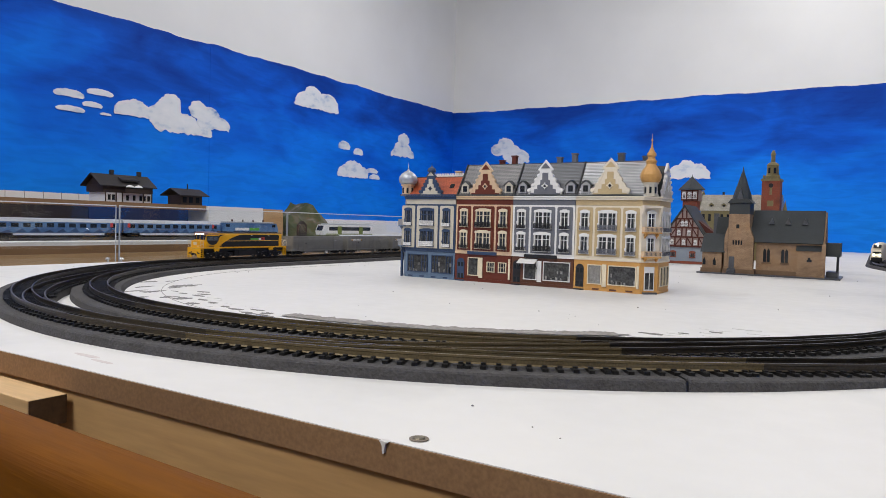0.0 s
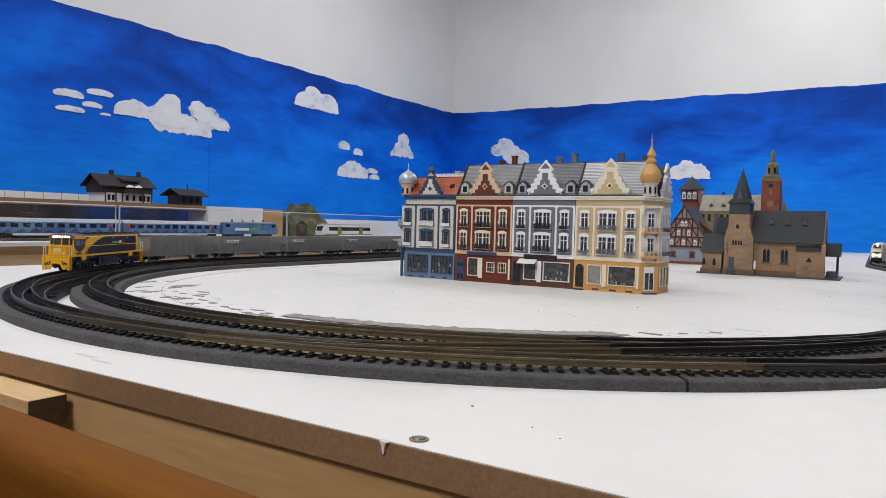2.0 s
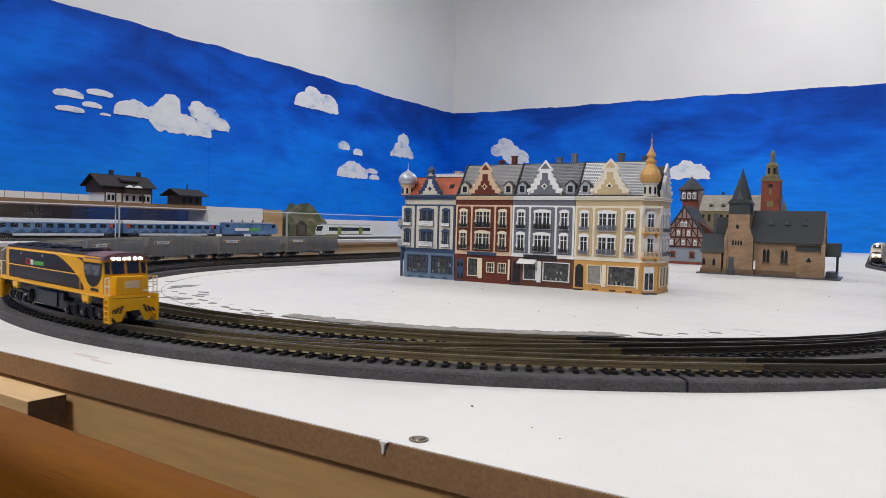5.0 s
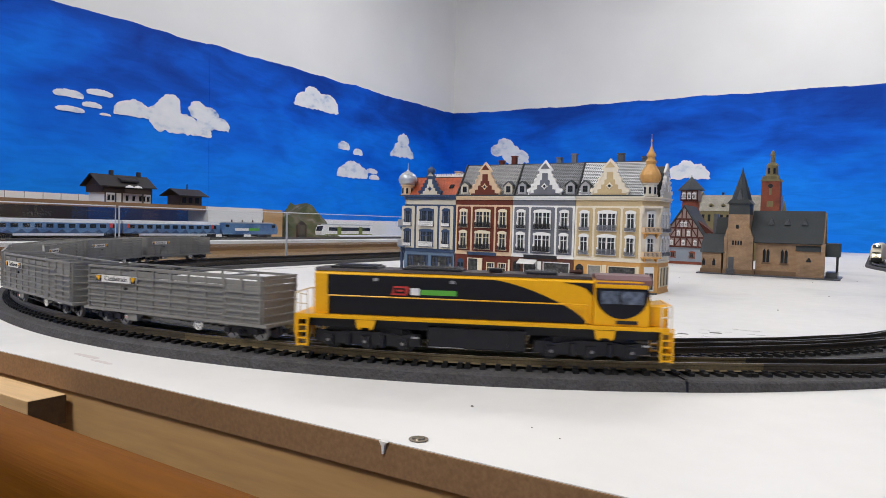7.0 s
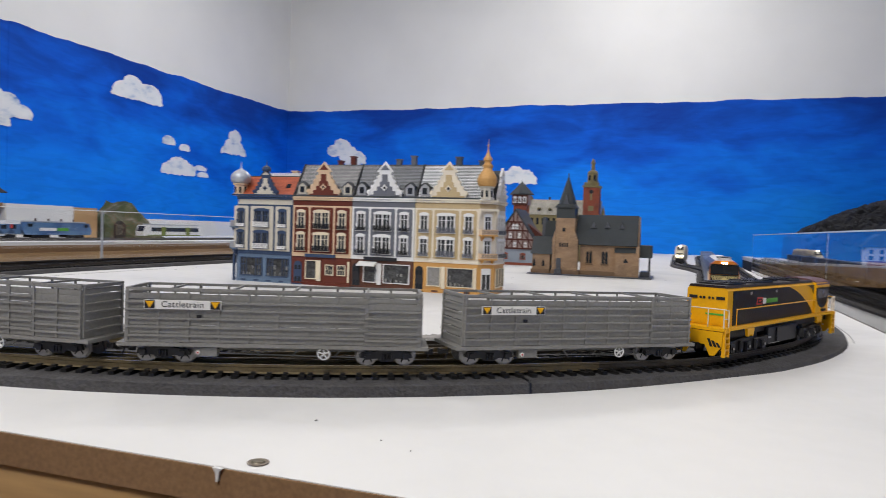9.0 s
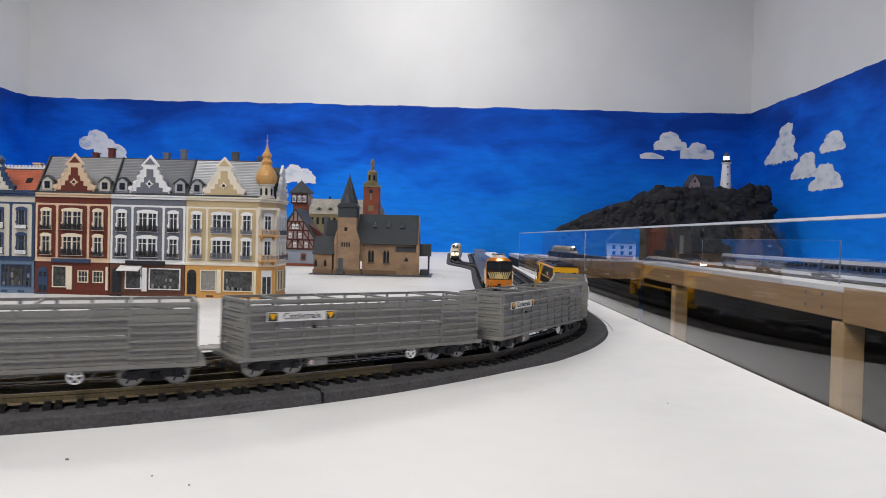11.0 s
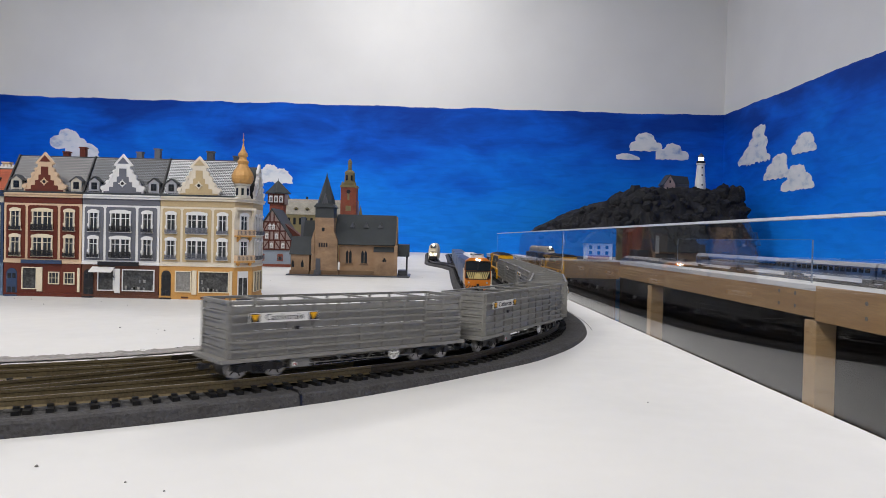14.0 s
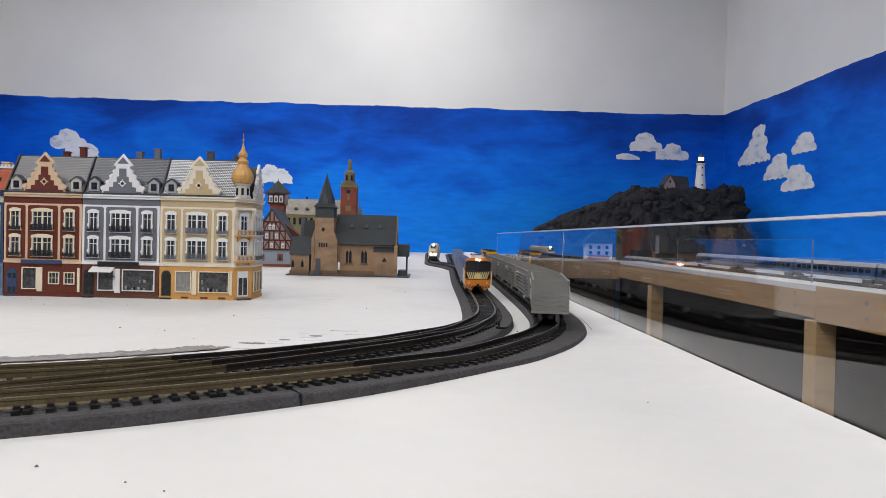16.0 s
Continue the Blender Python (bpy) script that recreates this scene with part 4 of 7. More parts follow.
M["h_grey"] = paint("grey_plastic", (0.150, 0.155, 0.180), 0.5, 0.15, 70)
M["h_brown"] = paint("brown_plastic", (0.125, 0.048, 0.026), 0.5, 0.25, 70)
M["h_sand"] = paint("sand_plastic", (0.54, 0.41, 0.225), 0.5, 0.15, 70)
M["h_orange"] = paint("orange_plastic", (0.64, 0.34, 0.10), 0.5, 0.15, 70)
M["curtain"] = paint("net_curtain", (0.34, 0.33, 0.31), 0.5, 0.6, 260, fine=900)
M["shopwin"] = paint("shop_window", (0.10, 0.10, 0.10), 0.10, 0.9, 150, dirt=(0.15, 0.16, 0.18), fine=420)
M["goods"] = paint("dim_goods", (0.36, 0.34, 0.31), 0.6, 0.9, 300, dirt=(0.4, 0.5, 0.6), fine=700)
M["palegrey"] = paint("pale_grey_plastic", (0.42, 0.42, 0.44), 0.5, 0.15, 70)
HMESH = {}


def shared(key, build):
    if key not in HMESH:
        HMESH[key] = build()
    return HMESH[key]


def piece(name, me, parent, m, label=""):
    ob = new(name, me)
    ob.parent = parent
    ob.matrix_local = m
    if label:
        ob["label"] = label
    return ob


def ring_bm(x0, x1, z0, z1, t, y0, y1, top=None):
    """A rectangular frame in one piece."""
    bm = B()
    top = t if top is None else top
    o, q = [(x0, z0), (x1, z0), (x1, z1), (x0, z1)], [(x0 + t, z0 + t), (x1 - t, z0 + t), (x1 - t, z1 - top), (x0 + t, z1 - top)]
    v = [[bm.verts.new((x, y, z)) for x, z in p] for p in (o, q) for y in (y0, y1)]
    of, ob, qf, qb = v
    for i in range(4):
        j = (i + 1) % 4
        bm.faces.new((of[i], of[j], qf[j], qf[i]))
        bm.faces.new((ob[j], ob[i], qb[i], qb[j]))
        bm.faces.new((of[j], of[i], ob[i], ob[j]))
        bm.faces.new((qf[i], qf[j], qb[j], qb[i]))
    return bm


def window_frame_bm(w, h, n):
    """Surround of a window, centred in x, its foot at 0, its outside at -y, with a flared head."""
    e = 0.0009
    bm = ring_bm(-w / 2, w / 2, -0.0004, h, 0.0014, -0.0015, 0.0, 0.0024)
    # eared head with a low arch, shoulders and a sill
    prism(bm, [(-w / 2 - e, h - 0.0034), (w / 2 + e, h - 0.0034), (w / 2 + e, h - 0.0012), (w * 0.36, h + 0.0004), (w * 0.18, h + 0.0012), (-w * 0.18, h + 0.0012), (-w * 0.36, h + 0.0004), (-w / 2 - e, h - 0.0012)][::-1], -0.0018, -0.0014)
    for s in (-1, 1):
        box(bm, *sorted((s * (w / 2 + e), s * (w / 2 - 0.0012))), -0.0018, -0.0014, h * 0.22, h * 0.36)
    box(bm, -w / 2 - e, w / 2 + e, -0.0022, -0.0002, -0.0012, 0.0006)
    return bm


def glazing_bm(w, h, n):
    bm = box(B(), -w / 2 + 0.0018, w / 2 - 0.0018, -0.0009, -0.0001, h * 0.62, h * 0.62 + 0.0007)
    for k in range(1, n):
        x = -w / 2 + w * k / n
        hw = 0.0009 if n == 4 and k == 2 else 0.0004
        box(bm, x - hw, x + hw, -0.0010, -0.0001, 0.0012, h - 0.0025)
    return bm


def add_window(parent, m, w, h, n, frame_mat, balcony="", rail_h=0.006):
    me = shared(("wf", w, h, n, frame_mat), lambda: mesh_of(window_frame_bm(w, h, n), "window_frame", frame_mat))
    win = piece("window", me, parent, m)
    me = shared(("gl", w, h, n, frame_mat), lambda: mesh_of(glazing_bm(w, h, n), "glazing_bar", frame_mat))
    piece("glazing_bar", me, win, Matrix())
    me = shared(("pane", w, h), lambda: mesh_of(box(B(), -w / 2 + 0.0012, w / 2 - 0.0012, -0.00045, -0.0002, 0.0006, h - 0.0015), "pane", "pane"))
    piece("pane", me, win, Matrix())
    if n >= 2:
        def drapes():
            bm = B()
            for c in range(n // 2):
                x0 = -w / 2 + 0.0016 + c * (w - 0.002) / (n // 2)
                x1 = x0 + (w - 0.0032) / (n // 2) - 0.0004
                for s, a in ((1, x0), (-1, x1)):
                    prism(bm, [(a, 0.001), (a + s * 0.0007, 0.001), (a + s * 0.0011, h * 0.55), (a + s * 0.0007, h - 0.003), (a, h - 0.003)], -0.00062, -0.0005)
            return mesh_of(bm, "curtain", "curtain")
        piece("curtain", shared(("dr", w, h, n), drapes), win, Matrix(), "pale drawn-back curtains")
    if balcony:
        def rail():
            bm = B()
            hw = w / 2 + 0.0004
            box(bm, -hw, hw, -0.0034, -0.0014, -0.0004, 0.0008)
            box(bm, -hw, hw, -0.0034, -0.0029, rail_h - 0.0007, rail_h)
            box(bm, -hw, hw, -0.0034, -0.0029, rail_h * 0.4, rail_h * 0.4 + 0.0005)
            k = -hw
            while k <= hw:
                box(bm, k - 0.00034, k + 0.00034, -0.0034, -0.0029, 0.0005, rail_h)
                k += 0.0012
            for s in (-1, 1):
                box(bm, *sorted((s * hw, s * (hw - 0.0005))), -0.0034, -0.0014, rail_h - 0.0007, rail_h)
            return mesh_of(bm, "balcony_rail", balcony)
        piece("balcony_rail", shared(("rail", w, balcony, rail_h), rail), win, Matrix())
    return win


def gable_outline(k=1.0):
    half = [(0.0245, 0.0), (0.0245, 0.0045), (0.0262, 0.0062), (0.0266, 0.0085), (0.0250, 0.0105), (0.0215, 0.0110), (0.0205, 0.0128), (0.0195, 0.0165), (0.0165, 0.0178), (0.0158, 0.0200),
            (0.0162, 0.0225), (0.0142, 0.0248), (0.0118, 0.0255), (0.0122, 0.0285), (0.0098, 0.0305), (0.0084, 0.0312), (0.0084, 0.0345), (0.0112, 0.0350), (0.0112, 0.0362), (0.0, 0.0492)]
    return [(x * k, z * k) for x, z in half] + [(-x * k, z * k) for x, z in half[-2::-1]]


def gable_face(k=1.0):
    half = [(0.0225, 0.0), (0.0225, 0.0038), (0.0160, 0.0042), (0.0160, 0.0090), (0.0112, 0.0095), (0.0112, 0.0150), (0.0070, 0.0155), (0.0070, 0.0215), (0.0042, 0.0220), (0.0042, 0.0315), (0.0, 0.0315)]
    return [(x * k, z * k) for x, z in half] + [(-x * k, z * k) for x, z in half[-2::-1]]


def add_gable(h, m, trim, face, k=1.0):
    g = piece("gable", shared(("g", trim, k), lambda: mesh_of(prism(B(), gable_outline(k), 0.0, 0.0030), "gable", trim)), h, m, "stepped scroll gable")
    piece("gable_face", shared(("gf", face, k), lambda: mesh_of(prism(B(), gable_face(k), -0.0008, -0.0001), "gable_face", face)), g, Matrix())
    piece("pediment", shared(("gp", face, k), lambda: mesh_of(prism(B(), [(-0.0068 * k, 0.0375 * k), (0.0068 * k, 0.0375 * k), (0, 0.0452 * k)], -0.0006, -0.0001), "pediment", face)), g, Matrix())
    def cross():
        bm = B()
        for a in range(4):
            c, s = math.cos(a * math.pi / 2), math.sin(a * math.pi / 2)
            cyl(bm, (c * 0.0022 * k, -0.0012, (0.0135 + s * 0.0022 / 1) * k), (c * 0.0046 * k, -0.0012, (0.0135 + s * 0.0046) * k), 0.0009 * k, n=6)
        n = 16
        for i in range(n):
            a0, a1 = i * math.tau / n, (i + 1) * math.tau / n
            cyl(bm, (0.0026 * k * math.cos(a0), -0.0012, (0.0135 + 0.0026 * math.sin(a0)) * k), (0.0026 * k * math.cos(a1), -0.0012, (0.0135 + 0.0026 * math.sin(a1)) * k), 0.0008 * k, n=5)
        return mesh_of(bm, "rosette", trim)
    piece("rosette", shared(("ros", trim, k), cross), g, Matrix())
    piece("oculus", shared(("oc", k), lambda: mesh_of(cyl(B(), (0, -0.0014, 0.0135 * k), (0, -0.0008, 0.0135 * k), 0.0019 * k, n=14), "oculus", "ink")), g, Matrix())
    # rounded scroll bosses stand proud of the gable
    def scrolls():
        bm = B()
        for s in (-1, 1):
            for x, z, r in ((0.0235, 0.0078, 0.0028), (0.0180, 0.0150, 0.0023), (0.0140, 0.0222, 0.0020), (0.0104, 0.0282, 0.0017)):
                cyl(bm, (s * x * k, -0.0012, z * k), (s * x * k, 0.0002, z * k), r * k, n=12)
        return mesh_of(bm, "scroll", trim)
    piece("scroll", shared(("scr", trim, k), scrolls), g, Matrix())
    return g


def add_dormer(h, x, y, z, side, roofm):
    def body():
        bm = B()
        prism(bm, [(-0.0062, 0), (0.0062, 0), (0.0062, 0.0115), (0, 0.0165), (-0.0062, 0.0115)], 0.0, 0.012)
        return mesh_of(bm, "dormer", side)
    d = piece("dormer", shared(("do", side), body), h, pose(x, y, z), "small gabled dormer")
    def rf():
        bm = B()
        for s in (-1, 1):
            prism(bm, [(0, 0.0182), (s * 0.0082, 0.0116), (s * 0.0082, 0.0104), (0, 0.0168)], -0.0014, 0.0125)
        return mesh_of(bm, "dormer_roof", roofm)
    piece("dormer_roof", shared(("dr", roofm), rf), d, Matrix())
    piece("dormer_window", shared("dw", lambda: mesh_of(box(B(), -0.0033, 0.0033, -0.0005, -0.0001, 0.0022, 0.0105), "dormer_window", "win")), d, Matrix())
    def bars():
        bm = B()
        box(bm, -0.00025, 0.00025, -0.0008, -0.0005, 0.0022, 0.0105)
        box(bm, -0.0033, 0.0033, -0.0008, -0.0005, 0.0065, 0.0070)
        return mesh_of(bm, "glazing_bar", "iron")
    piece("glazing_bar", shared("dwb", bars), d, Matrix())


def shop_window(h, x0, x1, z0, z1, trim, mat="shopwin"):
    t = 0.0012
    bm = ring_bm(x0, x1, z0, z1, t, -0.0016, 0.0)
    w = part("shop_window", bm, trim, h, "framed shop window")
    part("display", box(B(), x0 + t, x1 - t, -0.0005, -0.0001, z0 + t, z1 - t), mat, w, "dim shop window display")
    if x1 - x0 > 0.022 and mat == "shopwin":
        bm = B()
        rr = random.Random(int(x0 * 1e5) + 7)
        for k in range(9):
            a = x0 + t + (x1 - x0 - 3 * t) * rr.random()
            q = rr.choice((0.0, 0.0, 0.0, 0.9))
            box(bm, a, a + 0.0012 + 0.002 * rr.random(), -0.0008, -0.00055, z0 + t + q * 0.01, z0 + t + q * 0.01 + 0.003 + 0.004 * rr.random())
        part("shop_display", bm, "goods", w, "dim goods on display")["kind"] = "stuff" 
    return w


def pilaster(h, x0, x1, z0, z1, trim):
    part("pilaster", box(B(), x0, x1, -0.0016, 0, z0, z1), trim, h, bevel=0.0004)


def door(h, x0, x1, z1, mat, surround):
    c, r = (x0 + x1) / 2, (x1 - x0) / 2
    arc = [(x0, 0.002), (x1, 0.002), (x1, z1 - r)] + [(c + r * math.cos(radians(a)), z1 - r + r * math.sin(radians(a))) for a in range(15, 180, 15)] + [(x0, z1 - r)]
    d = part("door", prism(B(), arc, -0.0006, -0.0001), mat, h, "arched panelled door")
    bm = B()
    for k in (-1, 1):
        box(bm, c + k * r * 0.45 - r * 0.3, c + k * r * 0.45 + r * 0.3, -0.0009, -0.0006, z1 - r - 0.006, z1 - r)
        box(bm, c + k * r * 0.45 - r * 0.3, c + k * r * 0.45 + r * 0.3, -0.0009, -0.0006, 0.004, 0.011)
    part("door_panel", bm, "win", d)
    part("door_step", box(B(), x0 - 0.001, x1 + 0.001, -0.0045, -0.0002, 0.0, 0.0018), mat, h)


def town_house(x, w, st, label):
    h = thing("town_house", label, "model house", "row of town houses", pose(x, 0.881, 0))
    D = 0.066
    top = st.get("top", 0.1245)
    trim, panel, shop = st["trim"], st["panel"], st["shop"]
    out = st.get("outline") or [(0.0003, 0), (w - 0.0003, 0), (w - 0.0003, D), (0.0003, D)]
    part("wall", prism(B(), out, 0.0418, top - 0.0125, "z"), trim, h, st["wl"])
    part("shop_floor", prism(B(), out, 0.004, 0.0416, "z"), shop, h, st["sl"])
    grow = lambda e: [(px + (e if px > w / 2 else -0.0), py - (e if py < D / 2 else 0)) for px, py in out]
    part("plinth", prism(B(), grow(0.0009), 0.0, 0.0039, "z"), shop, h, bevel=0.0002)
    part("frieze", prism(B(), out, top - 0.0123, top - 0.0052, "z"), panel, h)
    part("cornice", prism(B(), grow(0.0022), top - 0.0050, top - 0.0022, "z"), trim, h, bevel=0.0005)
    part("cornice", prism(B(), grow(0.0034), top - 0.0021, top, "z"), trim, h, bevel=0.0005)
    part("belt_course", prism(B(), grow(0.0012), 0.0400, 0.0430, "z"), st.get("belt", trim), h, bevel=0.0004)
    # coloured panels with rounded tops, and the windows in them
    for a, b in ((0.035, 0.275), (0.31, 0.69), (0.725, 0.965)):
        p = prism(B(), [(a * w, 0.0455), (b * w, 0.0455), (b * w, top - 0.0165), (b * w - 0.0015, top - 0.0148), (a * w + 0.0015, top - 0.0148), (a * w, top - 0.0165)], -0.0007, -0.0001)
        part("wall_panel", p, panel, h)
    for z in (0.0490, 0.0802):
        for f, ww, n in ((0.155, 0.0125, 2), (0.5, 0.0245, 4), (0.845, 0.0125, 2)):
            add_window(h, pose(f * w, -0.0008, z), ww, 0.0252, n, st["frame"], st["iron"] if n == 4 else st.get("iron2", st["iron"]), 0.0068 if n == 4 else 0.0040)
    # roof
    zr = st.get("ridge", 0.1715)
    rf = prism(B(), [(-0.0012, top + 0.0002), (0.0025, top + 0.0012), (0.031, zr), (0.035, zr), (D - 0.002, top + 0.0012), (D, top + 0.0002)], 0.0006, (st.get("roof_x1") or w) - 0.0006, "x")
    part("roof", rf, st["roof"], h, st["rl"])
    part("ridge_cap", box(B(), 0.001, (st.get("roof_x1") or w) - 0.001, 0.0312, 0.0348, zr, zr + 0.0012), "slate_d", h, bevel=0.0003)
    part("gutter", prism(B(), [(-0.0034, top + 0.0003), (0.001, top + 0.0003), (0.001, top + 0.0022), (-0.0034, top + 0.0022)], 0.0004, w - 0.0004, "x"), st.get("gut", "slate_d"), h)
    if st.get("verge", True):
        part("verge", prism(B(), [(-0.0005, top + 0.002), (0.0035, top + 0.002), (0.034, zr + 0.0018), (0.030, zr + 0.0018)], -0.0004, 0.0014, "x"), "ink", h, "black roof verge")
    add_gable(h, pose(st.get("gx", 0.52) * w, -0.0012, top + 0.0002), st["gtrim"], st["gface"], st.get("gk", 1.0))
    if st.get("dormers", True):
        for f in st.get("dorm_at", (0.13, 0.90)):
            add_dormer(h, f * w, 0.0035, top + 0.0040, st["dside"], st.get("droof", "slate_d"))
    for cx, cw, ch in st.get("chim", ()):
        c = part("chimney", box(B(), cx * w - cw, cx * w + cw, 0.036, 0.043, zr - 0.012, zr + ch), st["cm"], h, bevel=0.0004)
        part("chimney_cap", box(B(), cx * w - cw - 0.0008, cx * w + cw + 0.0008, 0.0352, 0.0438, zr + ch + 0.0002, zr + ch + 0.0018), st["cm"], c)
    return h


# red house
W = 0.0928
RED = dict(trim="h_peach", panel="h_red", shop="h_red", frame="cream", iron="iron", roof="tiles_grey", gtrim="h_peach", gface="h_red", dside="h_cream", droof="slate", chim=((0.80, 0.0034, 0.0120), (0.58, 0.0034, 0.006)), cm="h_red",
           wl="peach wall with dark red panels", sl="dark red shop floor", rl="grey scale-tiled roof", belt="h_peach")
hr = town_house(-0.530, W, RED, "dark red town house with peach trim and stepped gable")
door(hr, 0.004, 0.0165, 0.0335, "h_blue", "h_red")
shop_window(hr, 0.0225, 0.0405, 0.0085, 0.0352, "cream")
pilaster(hr, 0.0405, 0.0470, 0.006, 0.0352, "cream")
for x0 in (0.0540, 0.0725):
    shop_window(hr, x0, x0 + 0.0130, 0.0150, 0.0300, "cream", "pane")
    bm = B()
    for k in (1, 2):
        box(bm, x0 + k * 0.0130 / 3 - 0.0002, x0 + k * 0.0130 / 3 + 0.0002, -0.0011, -0.0006, 0.0162, 0.0288)
    box(bm, x0 + 0.001, x0 + 0.0120, -0.0011, -0.0006, 0.0222, 0.0228)
    part("glazing_bar", bm, "cream", hr)
pilaster(hr, 0.0885, 0.0915, 0.006, 0.0352, "cream")
part("sign_board", box(B(), 0.022, 0.070, -0.0030, -0.0013, 0.0395, 0.0440), "h_blue", hr, "slate-blue blank shop sign")
# grey house
GREY = dict(trim="white", panel="h_grey", shop="h_brown", frame="white", iron="iron", roof="tiles_dark", gtrim="white", gface="h_grey", dside="palegrey", chim=((0.80, 0.0034, 0.0125), (0.56, 0.0034, 0.008)), cm="h_grey",
            wl="white wall with grey panels", sl="brown shop floor", rl="dark scale-tiled roof")
hg = town_house(-0.437, W, GREY, "grey town house with white trim, stepped gable and awning")
door(hg, 0.003, 0.0145, 0.0345, "ink", "ink")
shop_window(hg, 0.0195, 0.0395, 0.0085, 0.0350, "white")
pilaster(hg, 0.0400, 0.0465, 0.006, 0.0352, "white")
shop_window(hg, 0.0490, 0.0880, 0.0085, 0.0350, "white")
part("sign_board", box(B(), 0.0205, 0.0690, -0.0034, -0.0013, 0.0390, 0.0438), "ink", hg, "black blank shop sign")
aw = part("awning", prism(B(), [(-0.0010, 0.0376), (-0.0120, 0.0322), (-0.0120, 0.0312), (-0.0010, 0.0366)], 0.0135, 0.0405, "x"), "sign", hg, "white canvas awning")
for x0 in (0.0142, 0.0398):
    part("awning_bracket", rail_bar(B(), [(x0, -0.001, 0.0240), (x0, -0.0110, 0.0318)], 0.0005), "iron", aw)
# yellow corner house
WY = 0.0895
M["h_ivory"] = paint("ivory_white_plastic", (0.78, 0.70, 0.56), 0.5, 0.12, 70)
YEL = dict(trim="h_ivory", panel="h_sand", shop="h_orange", frame="white", iron="h_grey", roof="tiles_pale", gtrim="h_ivory", gface="h_sand", dside="palegrey", dorm_at=(0.13,), chim=((0.53, 0.0042, 0.011), (0.90, 0.004, 0.006)), cm="slate",
           outline=[(0.0003, 0), (WY, 0), (WY + 0.0175, 0.0175), (WY + 0.0175, 0.070), (0.0003, 0.070)], roof_x1=WY + 0.004,
           wl="cream wall with sand-yellow panels", sl="orange shop floor", rl="scale-tiled roof with pale painted glints in its joints")
hy = town_house(-0.344, WY, YEL, "sand-yellow corner house with copper onion turret and balconies")
door(hy, 0.003, 0.0142, 0.0345, "iron", "h_orange")
shop_window(hy, 0.0195, 0.0390, 0.0085, 0.0345, "cream", "curtain")
pilaster(hy, 0.0395, 0.0455, 0.006, 0.0352, "cream")
shop_window(hy, 0.0475, 0.0845, 0.0085, 0.0345, "cream")
pilaster(hy, 0.0850, 0.0882, 0.006, 0.0352, "cream")
for f in (0.30, 0.56, 0.80):
    part("cellar_vent", box(B(), f * WY, f * WY + 0.009, -0.0012, -0.0010, 0.0012, 0.0034), "h_brown", hy)
BAY = pose(WY + 0.0087, 0.0087, 0, 0, 0, 45)
for z in (0.0500, 0.0812):
    add_window(hy, BAY @ pose(0, -0.0004, z), 0.0115, 0.0245, 2, "white")
    bm = prism(B(), [(-0.0125, 0.0), (0.0125, 0.0), (0.0125, -0.0075), (-0.0125, -0.0075)], -0.0040, -0.0022, "z")
    bal = part("balcony", bm, "h_orange", hy, "orange balcony with grey parapet", bevel=0.0003)
    bal.matrix_local = BAY @ pose(0, 0, z)
    bm = B()
    box(bm, -0.0123, 0.0123, -0.0074, -0.0067, 0.0, 0.0070)
    for s in (-1, 1):
        box(bm, *sorted((s * 0.0123, s * 0.0116)), -0.0066, 0.0, 0.0, 0.0070)
    par = part("parapet", bm, "h_peach", bal)
    par.matrix_local = pose(0, 0, -0.0022)
    bm = B()
    for k in range(13):
        box(bm, -0.0110 + k * 0.0018, -0.0104 + k * 0.0018, -0.0077, -0.0075, 0.001, 0.0058)
    part("baluster", bm, "slate", par)
    bm = B()
    for s in (-1, 1):
        prism(bm, [(0.0, 0.0), (-0.006, 0.0), (-0.0045, -0.0028), (-0.001, -0.0048), (0.0, -0.0060)], s * 0.008 - 0.001, s * 0.008 + 0.001, "x")
    cb = part("corbel", bm, "h_orange", bal)
    cb.matrix_local = pose(0, 0, -0.0041)
bm = prism(B(), [(-0.0135, 0.0), (0.0135, 0.0), (0.0135, -0.0060), (-0.0135, -0.0060)], 0.1100, 0.1128, "z")
for s in (-1, 1):
    prism(bm, [(0.0, 0.0), (0.0, -0.0180), (-0.0012, -0.0120), (-0.0050, -0.0040), (-0.0058, 0.0)], s * 0.0122 - 0.0013, s * 0.0122 + 0.0013, "x")
    for v in bm.verts[-10:]:
        v.co.z += 0.1099
cn = part("bay_canopy", bm, "h_ivory", hy, "ivory canopy on scrolled brackets")
cn.matrix_local = BAY
d2 = part("shop_entrance", box(B(), -0.0070, 0.0070, -0.0008, -0.0001, 0.0040, 0.0350), "white", hy, "white glazed corner entrance")
d2.matrix_local = BAY
for x0 in (-0.0058, 0.0006):
    part("pane", box(B(), x0, x0 + 0.0052, -0.0011, -0.0008, 0.0060, 0.0270), "shopwin", d2)
part("door_step", box(B(), -0.0095, 0.0095, -0.0055, -0.0011, 0.0, 0.0022), "slate", d2)
SIDE = pose(WY + 0.0175, 0, 0, 0, 0, 90)
for yy in (0.030, 0.045, 0.060):
    for z in (0.0490, 0.0802):
        add_window(hy, SIDE @ pose(yy, -0.0003, z), 0.0100, 0.0252, 2, "white", "h_grey", 0.0045)
    w2 = shop_window(hy, -0.006, 0.006, 0.0085, 0.0345, "cream")
    w2.matrix_local = SIDE @ pose(yy, -0.0002, 0)
add_gable(hy, pose(WY + 0.0185, 0.047, 0.1247, 0, 0, 90), "white", "h_cream", 0.92)
